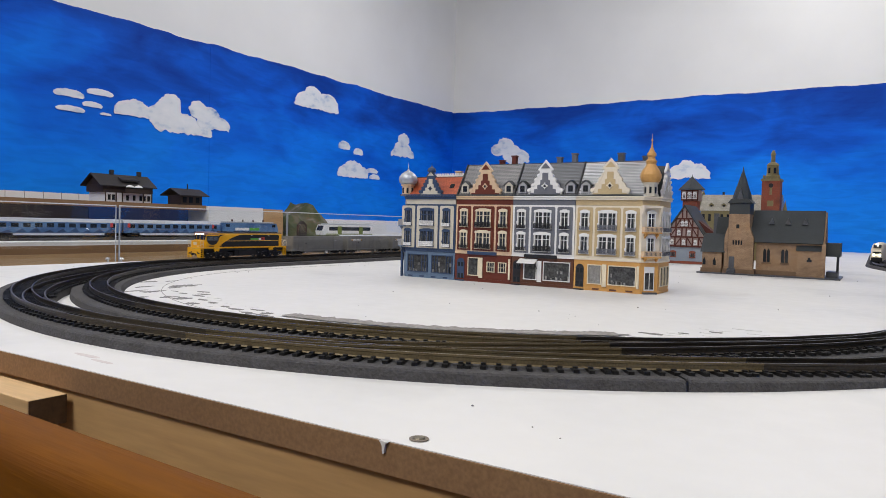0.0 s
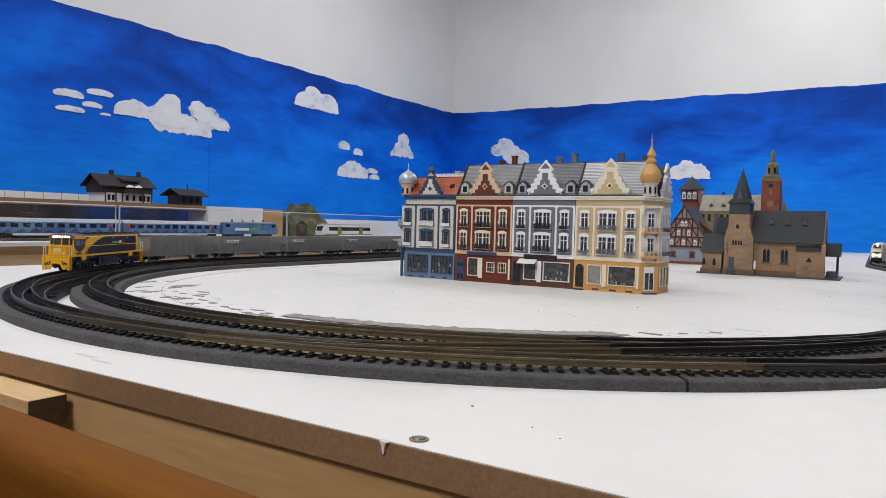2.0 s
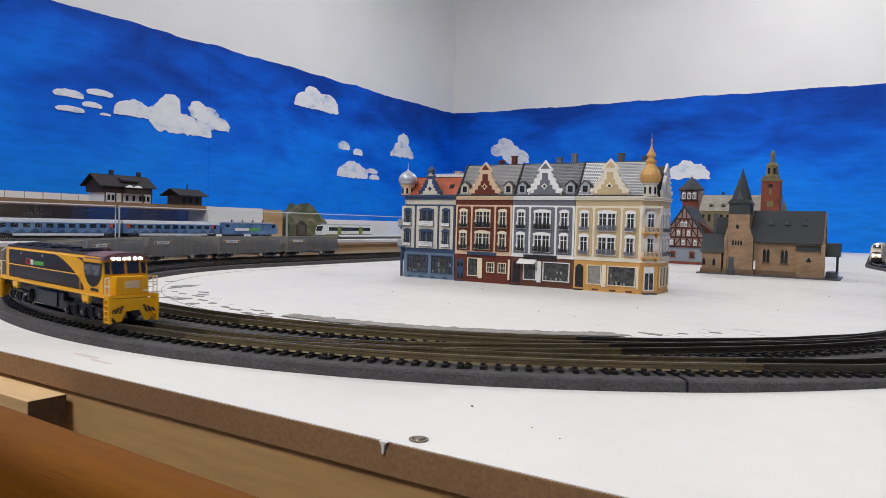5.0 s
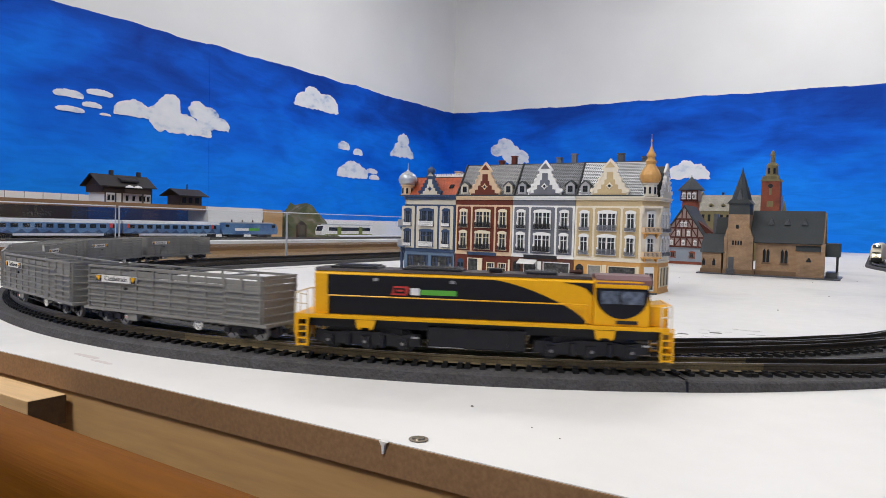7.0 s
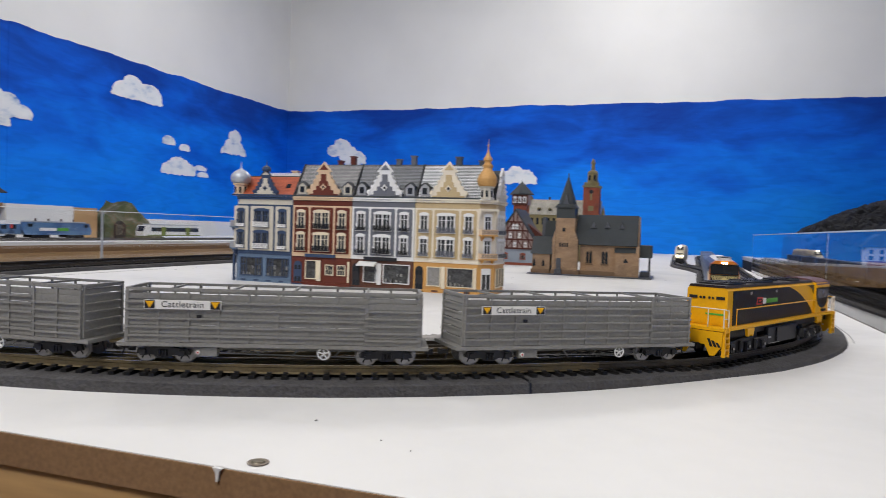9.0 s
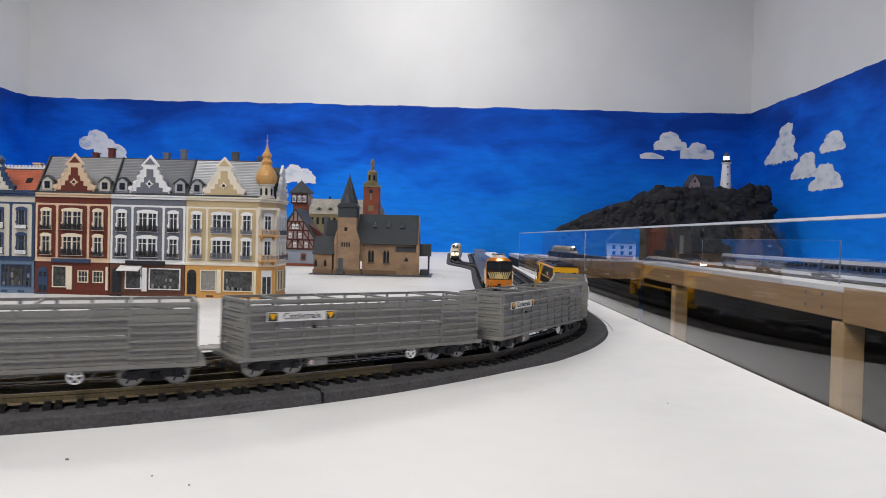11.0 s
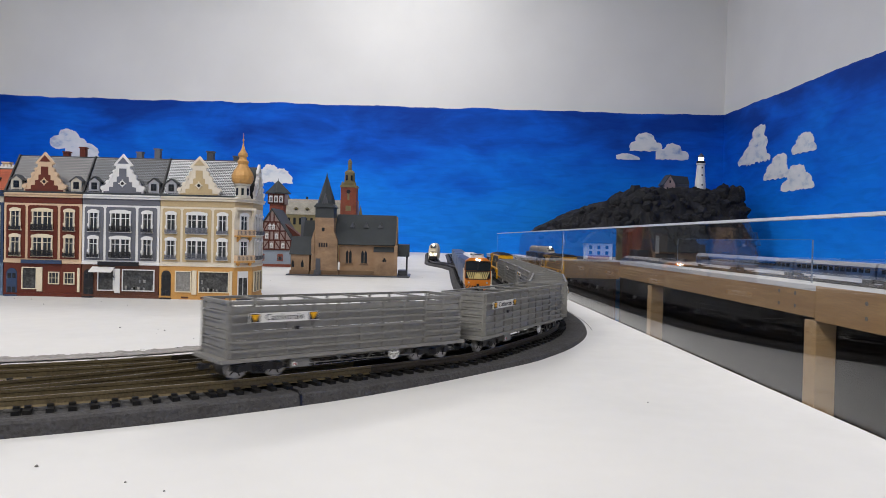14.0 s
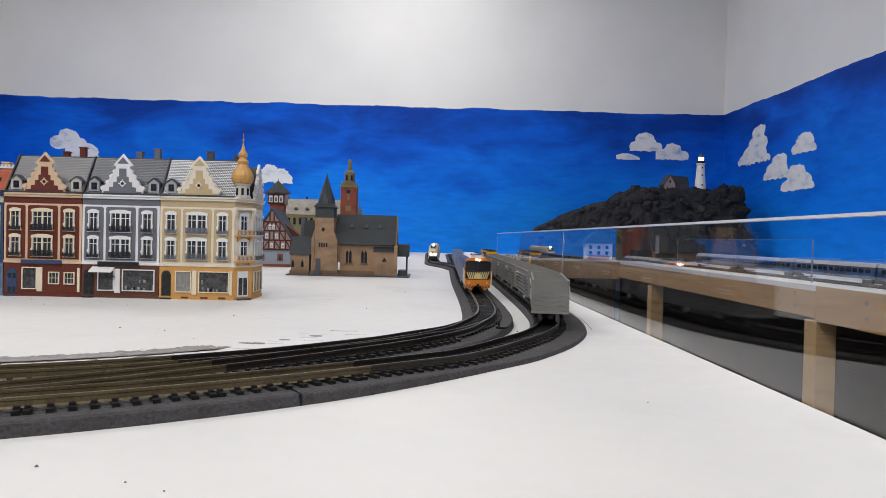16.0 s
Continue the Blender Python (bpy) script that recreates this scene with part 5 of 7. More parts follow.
part("side_roof", prism(B(), [(0.030, 0.1250), (0.068, 0.1250), (0.050, 0.1660), (0.044, 0.1660)], WY - 0.002, WY + 0.0165, "x"), "slate_d", hy)
# copper onion turret over the corner
tu = part("turret", lathe(B(), [(0.0105, 0.0), (0.0105, 0.0022), (0.0092, 0.0026), (0.0088, 0.0150), (0.0104, 0.0158), (0.0108, 0.0172)], WY + 0.006, 0.011, 0.1248, 8), "h_cream", hy, "octagonal turret drum")
part("onion_dome", lathe(B(), [(0.0100, 0.0), (0.0118, 0.002), (0.0132, 0.006), (0.0132, 0.010), (0.0112, 0.0150), (0.0080, 0.0195), (0.0058, 0.0235), (0.0066, 0.0258), (0.0070, 0.0275), (0.0048, 0.0300), (0.0042, 0.0325), (0.0060, 0.0345),
                             (0.0056, 0.0370), (0.0034, 0.0400), (0.0018, 0.0440), (0.0008, 0.0485), (0.0006, 0.0520), (0.0011, 0.0530), (0.0011, 0.0545), (0.0003, 0.0560), (0.0002, 0.0620)], WY + 0.006, 0.011, 0.1422, 16),
     "gold", tu, "copper-gold onion dome", smooth=False)
for a in (-120, -75, -30, 15):
    w2 = part("turret_window", box(B(), -0.0014, 0.0014, -0.0003, 0.0003, 0.0030, 0.0115), "win", tu)
    w2.matrix_local = pose(WY + 0.006 + 0.0088 * math.cos(radians(a)), 0.011 + 0.0088 * math.sin(radians(a)), 0.1252, 0, 0, a + 90)
# blue corner house
WB = 0.1005
BLU = dict(trim="h_blue", panel="h_cream", shop="h_bluel", frame="h_blue", iron="white", roof="tiles_red", gtrim="h_blue", gface="h_cream", gk=0.80, gx=0.55, ridge=0.1545, dormers=False, chim=((0.80, 0.0045, 0.008),), cm="h_peach", verge=False,
           outline=[(0.012, 0), (WB - 0.0003, 0), (WB - 0.0003, 0.066), (0.0003, 0.066), (0.0003, 0.012)], wl="blue-grey wall with ivory panels", sl="pale blue shop floor", rl="red tiled roof", gut="h_blue", belt="h_blue")
hb = town_house(-0.6310, WB, BLU, "blue town house with ivory panels and a silver dome")
for x0, x1 in ((0.016, 0.053), (0.060, 0.097)):
    shop_window(hb, x0, x1, 0.0085, 0.0355, "h_blue")
for x0 in (0.016, 0.060):
    bm = B()
    for f in (0.0055, 0.0105, 0.0265, 0.0315):
        box(bm, x0 + f - 0.0005, x0 + f + 0.0005, -0.0014, -0.0009, 0.0095, 0.0345)
    for f, g in ((0.001, 0.0105), (0.0265, 0.036)):
        box(bm, x0 + f, x0 + g, -0.0013, -0.0009, 0.0245, 0.0253)
    part("shop_mullion", bm, "h_blue", hb, "dark blue shop window bars")
bm = B()
box(bm, 0.030, WB - 0.004, 0.0318, 0.0342, 0.1558, 0.1580)
for k in range(14):
    box(bm, 0.031 + k * 0.0046, 0.0335 + k * 0.0046, 0.0320, 0.0340, 0.1580, 0.1606)
part("ridge_crest", bm, "white", hb, "white ridge cresting")
part("party_wall", prism(B(), [(0.004, 0.1250), (0.060, 0.1250), (0.037, 0.1600), (0.029, 0.1600)], WB - 0.0032, WB - 0.0008, "x"), "h_peach", hb, "peach party wall")
for k in range(4):
    part("cellar_vent", box(B(), 0.018 + k * 0.021, 0.026 + k * 0.021, -0.0012, -0.0010, 0.0012, 0.0034), "h_blue", hb)
dm = part("corner_turret", lathe(B(), [(0.0108, 0.0), (0.0108, 0.0026), (0.0092, 0.003), (0.0092, 0.0150), (0.0112, 0.0158), (0.0114, 0.0176)], 0.006, 0.010, 0.1248, 12), "h_peach", hb, "round turret drum")
part("onion_dome", lathe(B(), [(0.0100, 0.0), (0.0136, 0.0025), (0.0150, 0.0075), (0.0140, 0.0120), (0.0105, 0.0165), (0.0060, 0.0195), (0.0025, 0.0215), (0.0008, 0.0240), (0.0006, 0.0290), (0.0002, 0.0340)], 0.006, 0.010, 0.1426, 16), "silver", dm, "silver onion dome", smooth=True)
for a in (-110, -60, -10):
    w2 = part("turret_window", box(B(), -0.0016, 0.0016, -0.0003, 0.0003, 0.0035, 0.0120), "win", dm)
    w2.matrix_local = pose(0.006 + 0.0092 * math.cos(radians(a)), 0.010 + 0.0092 * math.sin(radians(a)), 0.1252, 0, 0, a + 90)
part("gable_finial", lathe(B(), [(0.0062, 0), (0.0066, 0.003), (0.0052, 0.006), (0.0020, 0.008), (0.0006, 0.010), (0.0002, 0.016)], 0.55 * WB, 0.001, 0.1600, 10), "h_blue", hb)
BAYB = pose(0.0060, 0.0060, 0, 0, 0, -45)
for z in (0.0500, 0.0812):
    add_window(hb, BAYB @ pose(0, -0.0004, z), 0.0105, 0.0245, 2, "h_blue")
    bl = part("balcony", prism(B(), [(-0.0150, 0.0), (0.0085, 0.0), (0.0085, -0.0095), (-0.0150, -0.0095)], -0.0040, -0.0022, "z"), "h_bluel", hb, "pale corner balcony", bevel=0.0003)
    bl.matrix_local = BAYB @ pose(0, 0, z)
    bm = B()
    for k in range(11):
        box(bm, -0.0146 + k * 0.00225, -0.0138 + k * 0.00225, -0.0094, -0.0088, -0.0021, 0.0062)
    for x0 in (-0.0148, 0.0077):
        for k in range(4):
            box(bm, x0, x0 + 0.0007, -0.0086 + k * 0.0022, -0.0080 + k * 0.0022, -0.0021, 0.0062)
        box(bm, x0, x0 + 0.0007, -0.0094, 0.0, 0.0062, 0.0072)
    box(bm, -0.0140, 0.0076, -0.0096, -0.0087, 0.0062, 0.0072)
    part("balcony_rail", bm, "palegrey", bl, "pale balcony railing")
    cb = part("corbel", prism(B(), [(0.0, -0.0041), (-0.0075, -0.0041), (-0.0050, -0.0090), (0.0, -0.0140)], -0.0100, 0.0040, "x"), "h_blue", bl)
part("corner_post", box(B(), 0.0012, 0.0042, 0.0015, 0.0045, 0.0, 0.0418), "h_blue", hb)
part("skylight", prism(B(), [(0.0135, 0.1370), (0.0182, 0.1425), (0.0176, 0.1432), (0.0128, 0.1376)], 0.080, 0.087, "x"), "win", hb)

# ---- church ----
M["church"] = stone("sandstone", (0.33, 0.215, 0.13), (0.40, 0.27, 0.165), (0.22, 0.14, 0.085))
M["church_d"] = paint("stone_base", (0.23, 0.145, 0.085), 0.8, 0.35, 40)
ch = thing("church", "brown sandstone church with slate roofs and a pointed tower", "model church", m=pose(-0.25, 1.432, 0))
part("base_plate", box(B(), -0.050, 0.196, -0.012, 0.105, 0.0, 0.0024), "slate", ch, "grey base plate")
tw = part("tower", box(B(), 0.004, 0.042, 0.0, 0.046, 0.0025, 0.1165), "church", ch, "sandstone tower")
part("buttress", prism(B(), [(-0.002, 0.0025), (0.0039, 0.0025), (0.0039, 0.092), (0.0015, 0.086), (-0.002, 0.072)], -0.002, 0.012), "church", tw)
part("buttress", prism(B(), [(0.0421, 0.0025), (0.050, 0.0025), (0.050, 0.070), (0.0421, 0.090)], -0.002, 0.012), "church", tw)
part("plinth", box(B(), -0.004, 0.0535, -0.0032, 0.047, 0.0025, 0.0105), "church_d", tw)
part("belfry", box(B(), 0.0045, 0.0415, 0.0, 0.046, 0.1167, 0.1370), "slate_d", tw, "dark slate-hung belfry")
part("spire_skirt", prism(B(), [(0.001, 0.1372), (0.045, 0.1372), (0.039, 0.1450), (0.007, 0.1450)], -0.003, 0.049), "slate_d", tw)
sp = lathe(B(), [(0.0185, 0.0), (0.0160, 0.010), (0.0015, 0.056), (0.0004, 0.064)], 0.023, 0.023, 0.1452, 8)
part("spire", sp, "slate_d", tw, "pointed slate spire")
for x0 in (0.017,):
    part("spire_gablet", prism(B(), [(x0, 0.1452), (x0 + 0.012, 0.1452), (x0 + 0.006, 0.165)], 0.0005, 0.018), "slate", tw)
part("opening", box(B(), 0.018, 0.0235, -0.0005, -0.0001, 0.089, 0.0965), "win", tw)
for k in range(4):
    part("opening", box(B(), 0.0125 + k * 0.0048, 0.0155 + k * 0.0048, -0.0005, -0.0001, 0.0575, 0.0660), "win", tw)
part("door", box(B(), 0.0070, 0.0165, -0.0012, -0.0001, 0.0120, 0.0345), "slate", tw, "grey wooden door")
st_ = B()
for k in range(4):
    box(st_, 0.005, 0.0190, -0.0140 + k * 0.0030, -0.0033, 0.0025 + k * 0.0024, 0.0025 + (k + 1) * 0.0024)
part("stair", st_, "slate", tw)
# nave
part("nave_wall", box(B(), 0.0535, 0.164, 0.012, 0.090, 0.0025, 0.0640), "church", ch, "sandstone nave wall")
part("plinth", box(B(), 0.0538, 0.166, 0.009, 0.0118, 0.0025, 0.0105), "church_d", ch)
part("nave_roof", prism(B(), [(0.004, 0.0640), (0.008, 0.0628), (0.010, 0.0643), (0.092, 0.0643), (0.096, 0.0628), (0.0505, 0.1255)], 0.0425, 0.1655, "x"), "slate_d", ch, "dark slate nave roof")
part("ledge", box(B(), 0.0540, 0.124, 0.006, 0.0118, 0.0644, 0.0668), "slate", ch)
part("transept", box(B(), 0.124, 0.164, 0.0045, 0.0118, 0.0025, 0.0500), "church", ch, "stone side chapel")
part("transept_roof", prism(B(), [(0.0020, 0.0500), (0.0120, 0.0500), (0.0120, 0.0600)], 0.122, 0.166, "x"), "slate_d", ch)
part("buttress", prism(B(), [(-0.001, 0.0025), (0.010, 0.0025), (0.010, 0.065), (0.003, 0.062)], 0.164, 0.1705, "x"), "church", ch)
part("east_gable", prism(B(), [(0.012, 0.064), (0.089, 0.064), (0.0505, 0.123)], 0.1657, 0.1685, "x"), "church", ch, "stone gable")
for x0 in (0.071, 0.099, 0.128):
    part("roof_gablet", prism(B(), [(x0, 0.0985), (x0 + 0.0110, 0.0985), (x0 + 0.0055, 0.1100)], 0.0265, 0.045), "slate", ch, "small triangular dormer")
for x0 in (0.065, 0.096):
    bm = B()
    for k in range(2):
        c = x0 + 0.0036 + k * 0.0064
        prism(bm, [(c - 0.0026, 0.0265), (c + 0.0026, 0.0265), (c + 0.0026, 0.0475), (c, 0.0525), (c - 0.0026, 0.0475)], 0.0110, 0.0118)
    w2 = part("lancet_window", bm, "win", ch, "pair of dark pointed windows")
    part("sill", box(B(), x0 - 0.001, x0 + 0.0150, 0.0098, 0.0118, 0.0238, 0.0258), "church_d", w2)
bm = B()
for a in (90, 210, 330):
    cyl(bm, (0.1445 + 0.0024 * math.cos(radians(a)), 0.0036, 0.0335 + 0.0024 * math.sin(radians(a))), (0.1445 + 0.0024 * math.cos(radians(a)), 0.0044, 0.0335 + 0.0024 * math.sin(radians(a))), 0.0023, n=10)
part("trefoil_window", bm, "win", ch)
# west annexes
part("annex_wall", box(B(), -0.0425, -0.0062, 0.000, 0.055, 0.0025, 0.0415), "church", ch, "stone annexe")
part("plinth", box(B(), -0.0445, -0.0072, -0.0025, -0.0001, 0.0025, 0.0105), "church_d", ch)
part("annex_roof", prism(B(), [(-0.004, 0.0415), (0.060, 0.0415), (0.056, 0.078), (0.026, 0.078)], -0.0455, -0.0003, "x"), "slate_d", ch)
part("annex_upper", prism(B(), [(-0.0260, 0.0600), (-0.0003, 0.0600), (-0.0003, 0.1110), (-0.0215, 0.1110)], 0.030, 0.085), "slate_d", ch)
part("annex_stack", box(B(), -0.031, -0.0225, 0.040, 0.050, 0.06, 0.118), "slate", ch)
for x0 in (-0.0385, -0.0195):
    part("annex_window", prism(B(), [(x0 - 0.0028, 0.0165), (x0 + 0.0028, 0.0165), (x0 + 0.0028, 0.024), (x0, 0.0315), (x0 - 0.0028, 0.024)], -0.0006, -0.0001), "win", ch)
# apse porch
part("porch_wall", box(B(), 0.171, 0.190, 0.030, 0.080, 0.0025, 0.0125), "slate", ch)
part("porch_roof", box(B(), 0.1690, 0.193, 0.027, 0.083, 0.0410, 0.0660), "slate_d", ch, "dark porch roof")
for yy in (0.030, 0.078):
    part("post", box(B(), 0.1872, 0.1895, yy, yy + 0.0022, 0.0126, 0.0409), "iron", ch)

# ---- half-timbered house ----
M["timber"] = paint("dark_red_timber", (0.105, 0.025, 0.015), 0.6, 0.3, 60)
M["infill"] = paint("plaster_infill", (0.36, 0.27, 0.245), 0.6, 0.2, 60)
M["bluegrey"] = paint("blue_grey_render", (0.30, 0.34, 0.39), 0.6, 0.15, 50)
M["brick"] = stone("red_brick", (0.25, 0.055, 0.028), (0.32, 0.075, 0.04), (0.22, 0.10, 0.06), 160)
tf = thing("half_timbered_house", "half-timbered house with red beams and a stair tower", "model house", m=pose(-0.452, 1.765, 0))
part("plinth", box(B(), 0.0, 0.094, 0.0, 0.12, 0.0, 0.0065), "brick", tf)
part("ground_floor", box(B(), 0.001, 0.093, 0.001, 0.12, 0.0066, 0.0410), "bluegrey", tf, "blue-grey ground floor")
part("gable_wall", prism(B(), [(-0.002, 0.0412), (0.096, 0.0412), (0.096, 0.0640), (0.047, 0.1400), (-0.002, 0.0640)], -0.002, 0.12), "infill", tf, "plastered gable wall")
bm = B()
for z in (0.0412, 0.0640, 0.0870, 0.1090):
    hw = 0.049 if z < 0.065 else 0.049 * (0.1400 - z) / 0.0760
    box(bm, 0.047 - hw, 0.047 + hw, -0.0038, -0.0021, z, z + 0.0036)
for z, zz, xs in ((0.0448, 0.0640, (0.0, 0.012, 0.026, 0.040, 0.054, 0.068, 0.082, 0.094)), (0.0676, 0.0870, (0.014, 0.028, 0.042, 0.052, 0.066, 0.080)), (0.0906, 0.1090, (0.027, 0.038, 0.047, 0.056, 0.067)), (0.1126, 0.132, (0.042, 0.052))):
    for x0 in xs:
        box(bm, x0 - 0.0014, x0 + 0.0014, -0.0036, -0.0021, z, zz)
for x0, z0, x1, z1 in ((0.001, 0.0450, 0.011, 0.0636), (0.093, 0.0450, 0.083, 0.0636), (0.027, 0.0450, 0.039, 0.0636), (0.067, 0.0450, 0.055, 0.0636), (0.015, 0.0680, 0.027, 0.0866), (0.079, 0.0680, 0.067, 0.0866), (0.028, 0.0910, 0.037, 0.1086), (0.066, 0.0910, 0.057, 0.1086)):
    cyl(bm, (x0, -0.0028, z0), (x1, -0.0028, z1), 0.0012, n=4)
part("timber_frame", bm, "timber", tf, "dark red timber beams")
for z, xs in ((0.0480, (0.019, 0.047, 0.075)), (0.0712, (0.035, 0.059)), (0.0935, (0.0425, 0.0515))):
    for x0 in xs:
        add_window(tf, pose(x0, -0.0030, z), 0.0064, 0.0105, 2, "white")
for x0 in (0.022, 0.068):
    add_window(tf, pose(x0, 0.0008, 0.0160), 0.0135, 0.0150, 2, "brick")
for s in (-1, 1):
    part("roof", prism(B(), [(0.047, 0.1455), (0.047 + s * 0.058, 0.0575), (0.047 + s * 0.058, 0.0540), (0.047, 0.1402)], -0.007, 0.124), "slate_d", tf, "dark slate roof")
part("side_dormer", prism(B(), [(0.075, 0.062), (0.112, 0.062), (0.112, 0.078), (0.072, 0.108)], 0.03, 0.07), "timber", tf)
st2 = part("stair_tower", box(B(), 0.012, 0.048, 0.122, 0.158, 0.0, 0.160), "brick", tf, "red brick stair tower")
part("tower_room", box(B(), 0.008, 0.052, 0.118, 0.162, 0.1602, 0.1880), "infill", st2)
bm = B()
for x0 in (0.008, 0.0215, 0.0355, 0.049):
    box(bm, x0, x0 + 0.003, 0.1165, 0.1179, 0.1602, 0.1880)
box(bm, 0.008, 0.052, 0.1165, 0.1178, 0.1602, 0.1635)
box(bm, 0.008, 0.052, 0.1165, 0.1178, 0.1850, 0.1880)
part("tower_beam", bm, "timber", st2)
for x0 in (0.016, 0.030, 0.043):
    add_window(st2, pose(x0, 0.1172, 0.1665), 0.0085, 0.0150, 2, "white")
part("tower_roof", lathe(B(), [(0.0345, 0.0), (0.0335, 0.003), (0.0010, 0.036), (0.0003, 0.042)], 0.030, 0.140, 0.1882, 4), "slate_d", st2, "pointed slate roof").rotation_euler = (0, 0, 0)

# ---- town hall ----
M["olive"] = paint("olive_stone", (0.26, 0.215, 0.10), 0.7, 0.3, 50)
M["pale_tiles"] = tiled("weathered_pale_tiles", (0.36, 0.33, 0.27), (0.42, 0.39, 0.32), (0.25, 0.23, 0.19))
th = thing("town_hall", "town hall with pale roof and a tall brick clock tower", "model building", m=pose(-0.46, 2.2, 0))
part("wall", box(B(), 0.0, 0.215, 0.0, 0.11, 0.0, 0.143), "olive", th, "olive stone wall")
bm = B()
for k in range(12):
    box(bm, 0.006 + k * 0.0175, 0.0135 + k * 0.0175, -0.0015, -0.0003, 0.112, 0.133)
part("window", bm, "win", th)
part("roof", prism(B(), [(-0.004, 0.1432), (0.114, 0.1432), (0.070, 0.1930), (0.040, 0.1930)], -0.003, 0.218, "x"), "pale_tiles", th, "pale tiled roof")
for s in (0.0, 0.212):
    part("step_gable", prism(B(), [(-0.006, 0.1432), (0.116, 0.1432), (0.100, 0.165), (0.085, 0.184), (0.072, 0.198), (0.055, 0.206), (0.038, 0.198), (0.025, 0.184), (0.010, 0.165)], s - 0.006, s - 0.0032, "x"), "olive", th)
for k in range(4):
    add_dormer(th, 0.03 + k * 0.035, 0.008, 0.150, "olive", "pale_tiles")
for x0 in (0.052, 0.11):
    part("chimney", box(B(), x0, x0 + 0.006, 0.052, 0.058, 0.1931, 0.2020), "iron", th)
tt = part("clock_tower", box(B(), 0.172, 0.220, -0.03, 0.018, 0.0, 0.2290), "brick", th, "red brick tower")
part("gallery", box(B(), 0.1695, 0.2225, -0.0325, 0.0205, 0.2292, 0.2350), "olive", tt, bevel=0.0006)
part("lantern", lathe(B(), [(0.0200, 0.0), (0.0200, 0.010), (0.0165, 0.012), (0.0150, 0.038), (0.0165, 0.040), (0.0120, 0.046), (0.0060, 0.049), (0.0055, 0.068), (0.0075, 0.070), (0.0040, 0.080), (0.0004, 0.084)], 0.196, -0.006, 0.2351, 8), "olive", tt, "olive stone lantern")
for z, x0, ww, hh in ((0.190, 0.193, 0.006, 0.022), (0.157, 0.188, 0.016, 0.016)):
    part("window", box(B(), x0, x0 + ww, -0.0315, -0.0302, z, z + hh), "olive", tt)
part("clock", cyl(B(), (0.196, -0.0318, 0.216), (0.196, -0.0302, 0.216), 0.0062, n=16), "ink", tt, "dark clock face")
for x0 in (0.176, 0.214):
    part("finial", lathe(B(), [(0.003, 0), (0.003, 0.006), (0.0008, 0.012)], x0, -0.026, 0.2351, 6), "olive", tt)
for a in (-118, -62):
    w2 = part("lantern_window", box(B(), -0.003, 0.003, -0.0006, 0.0006, 0.016, 0.032), "win", tt)
    w2.matrix_local = pose(0.196 + 0.0157 * math.cos(radians(a + 0)), -0.006 + 0.0157 * math.sin(radians(a)), 0.2351, 0, 0, a + 90)
part("small_gable", prism(B(), [(0.222, 0.12), (0.240, 0.12), (0.236, 0.150), (0.231, 0.176), (0.226, 0.150)], -0.002, 0.002), "olive", th)

# ---- painted clouds on the walls ----
def cloud_paint(name):
    m, nt, b = nodes_of(name)
    n = tex(nt, "ShaderNodeTexNoise", 16.0, 9.0, (1, 1, 1.8))
    r = ramp(nt, n.outputs[0], [(0.24, (0.14, 0.27, 0.58)), (0.34, (0.50, 0.57, 0.68)), (0.46, (0.72, 0.74, 0.77)), (0.8, (0.82, 0.82, 0.83))])
    nt.links.new(r.outputs[0], b.inputs["Base Color"])
    b.inputs["Roughness"].default_value = 0.7
    b.inputs["Specular IOR Level"].default_value = 0.2
    bump(nt, b, n.outputs[0], 0.3, 0.001)
    return m


M["cloud"] = cloud_paint("painted_cloud_white")
WEST_CLOUDS = [
    [(1.292, 0.477, 0.05, 0.017)],
    [(1.4, 0.498, 0.048, 0.015)],
    [(1.298, 0.428, 0.05, 0.013)],
    [(1.372, 0.453, 0.036, 0.013)],
    [(1.421, 0.429, 0.021, 0.006)],
    [(1.526, 0.459, 0.075, 0.038), (1.48, 0.444, 0.031, 0.016), (1.569, 0.457, 0.037, 0.024)],
    [(1.678, 0.505, 0.047, 0.04), (1.657, 0.449, 0.067, 0.057), (1.747, 0.427, 0.063, 0.052), (1.819, 0.414, 0.046, 0.038)],
    [(1.804, 0.503, 0.043, 0.035), (1.853, 0.477, 0.059, 0.047), (1.915, 0.449, 0.049, 0.039)],
    [(2.45, 0.675, 0.058, 0.039), (2.409, 0.631, 0.076, 0.052), (2.55, 0.64, 0.082, 0.054), (2.596, 0.617, 0.042, 0.027)],
    [(2.685, 0.455, 0.044, 0.028)],
    [(2.796, 0.435, 0.037, 0.023)],
    [(2.758, 0.344, 0.078, 0.049), (2.71, 0.326, 0.071, 0.045), (2.81, 0.326, 0.07, 0.043)],
    [(2.913, 0.348, 0.049, 0.018)],
    [(2.937, 0.317, 0.044, 0.018)],
    [(3.194, 0.546, 0.055, 0.031), (3.184, 0.489, 0.083, 0.047), (3.138, 0.462, 0.059, 0.034), (3.247, 0.466, 0.051, 0.029)],
]
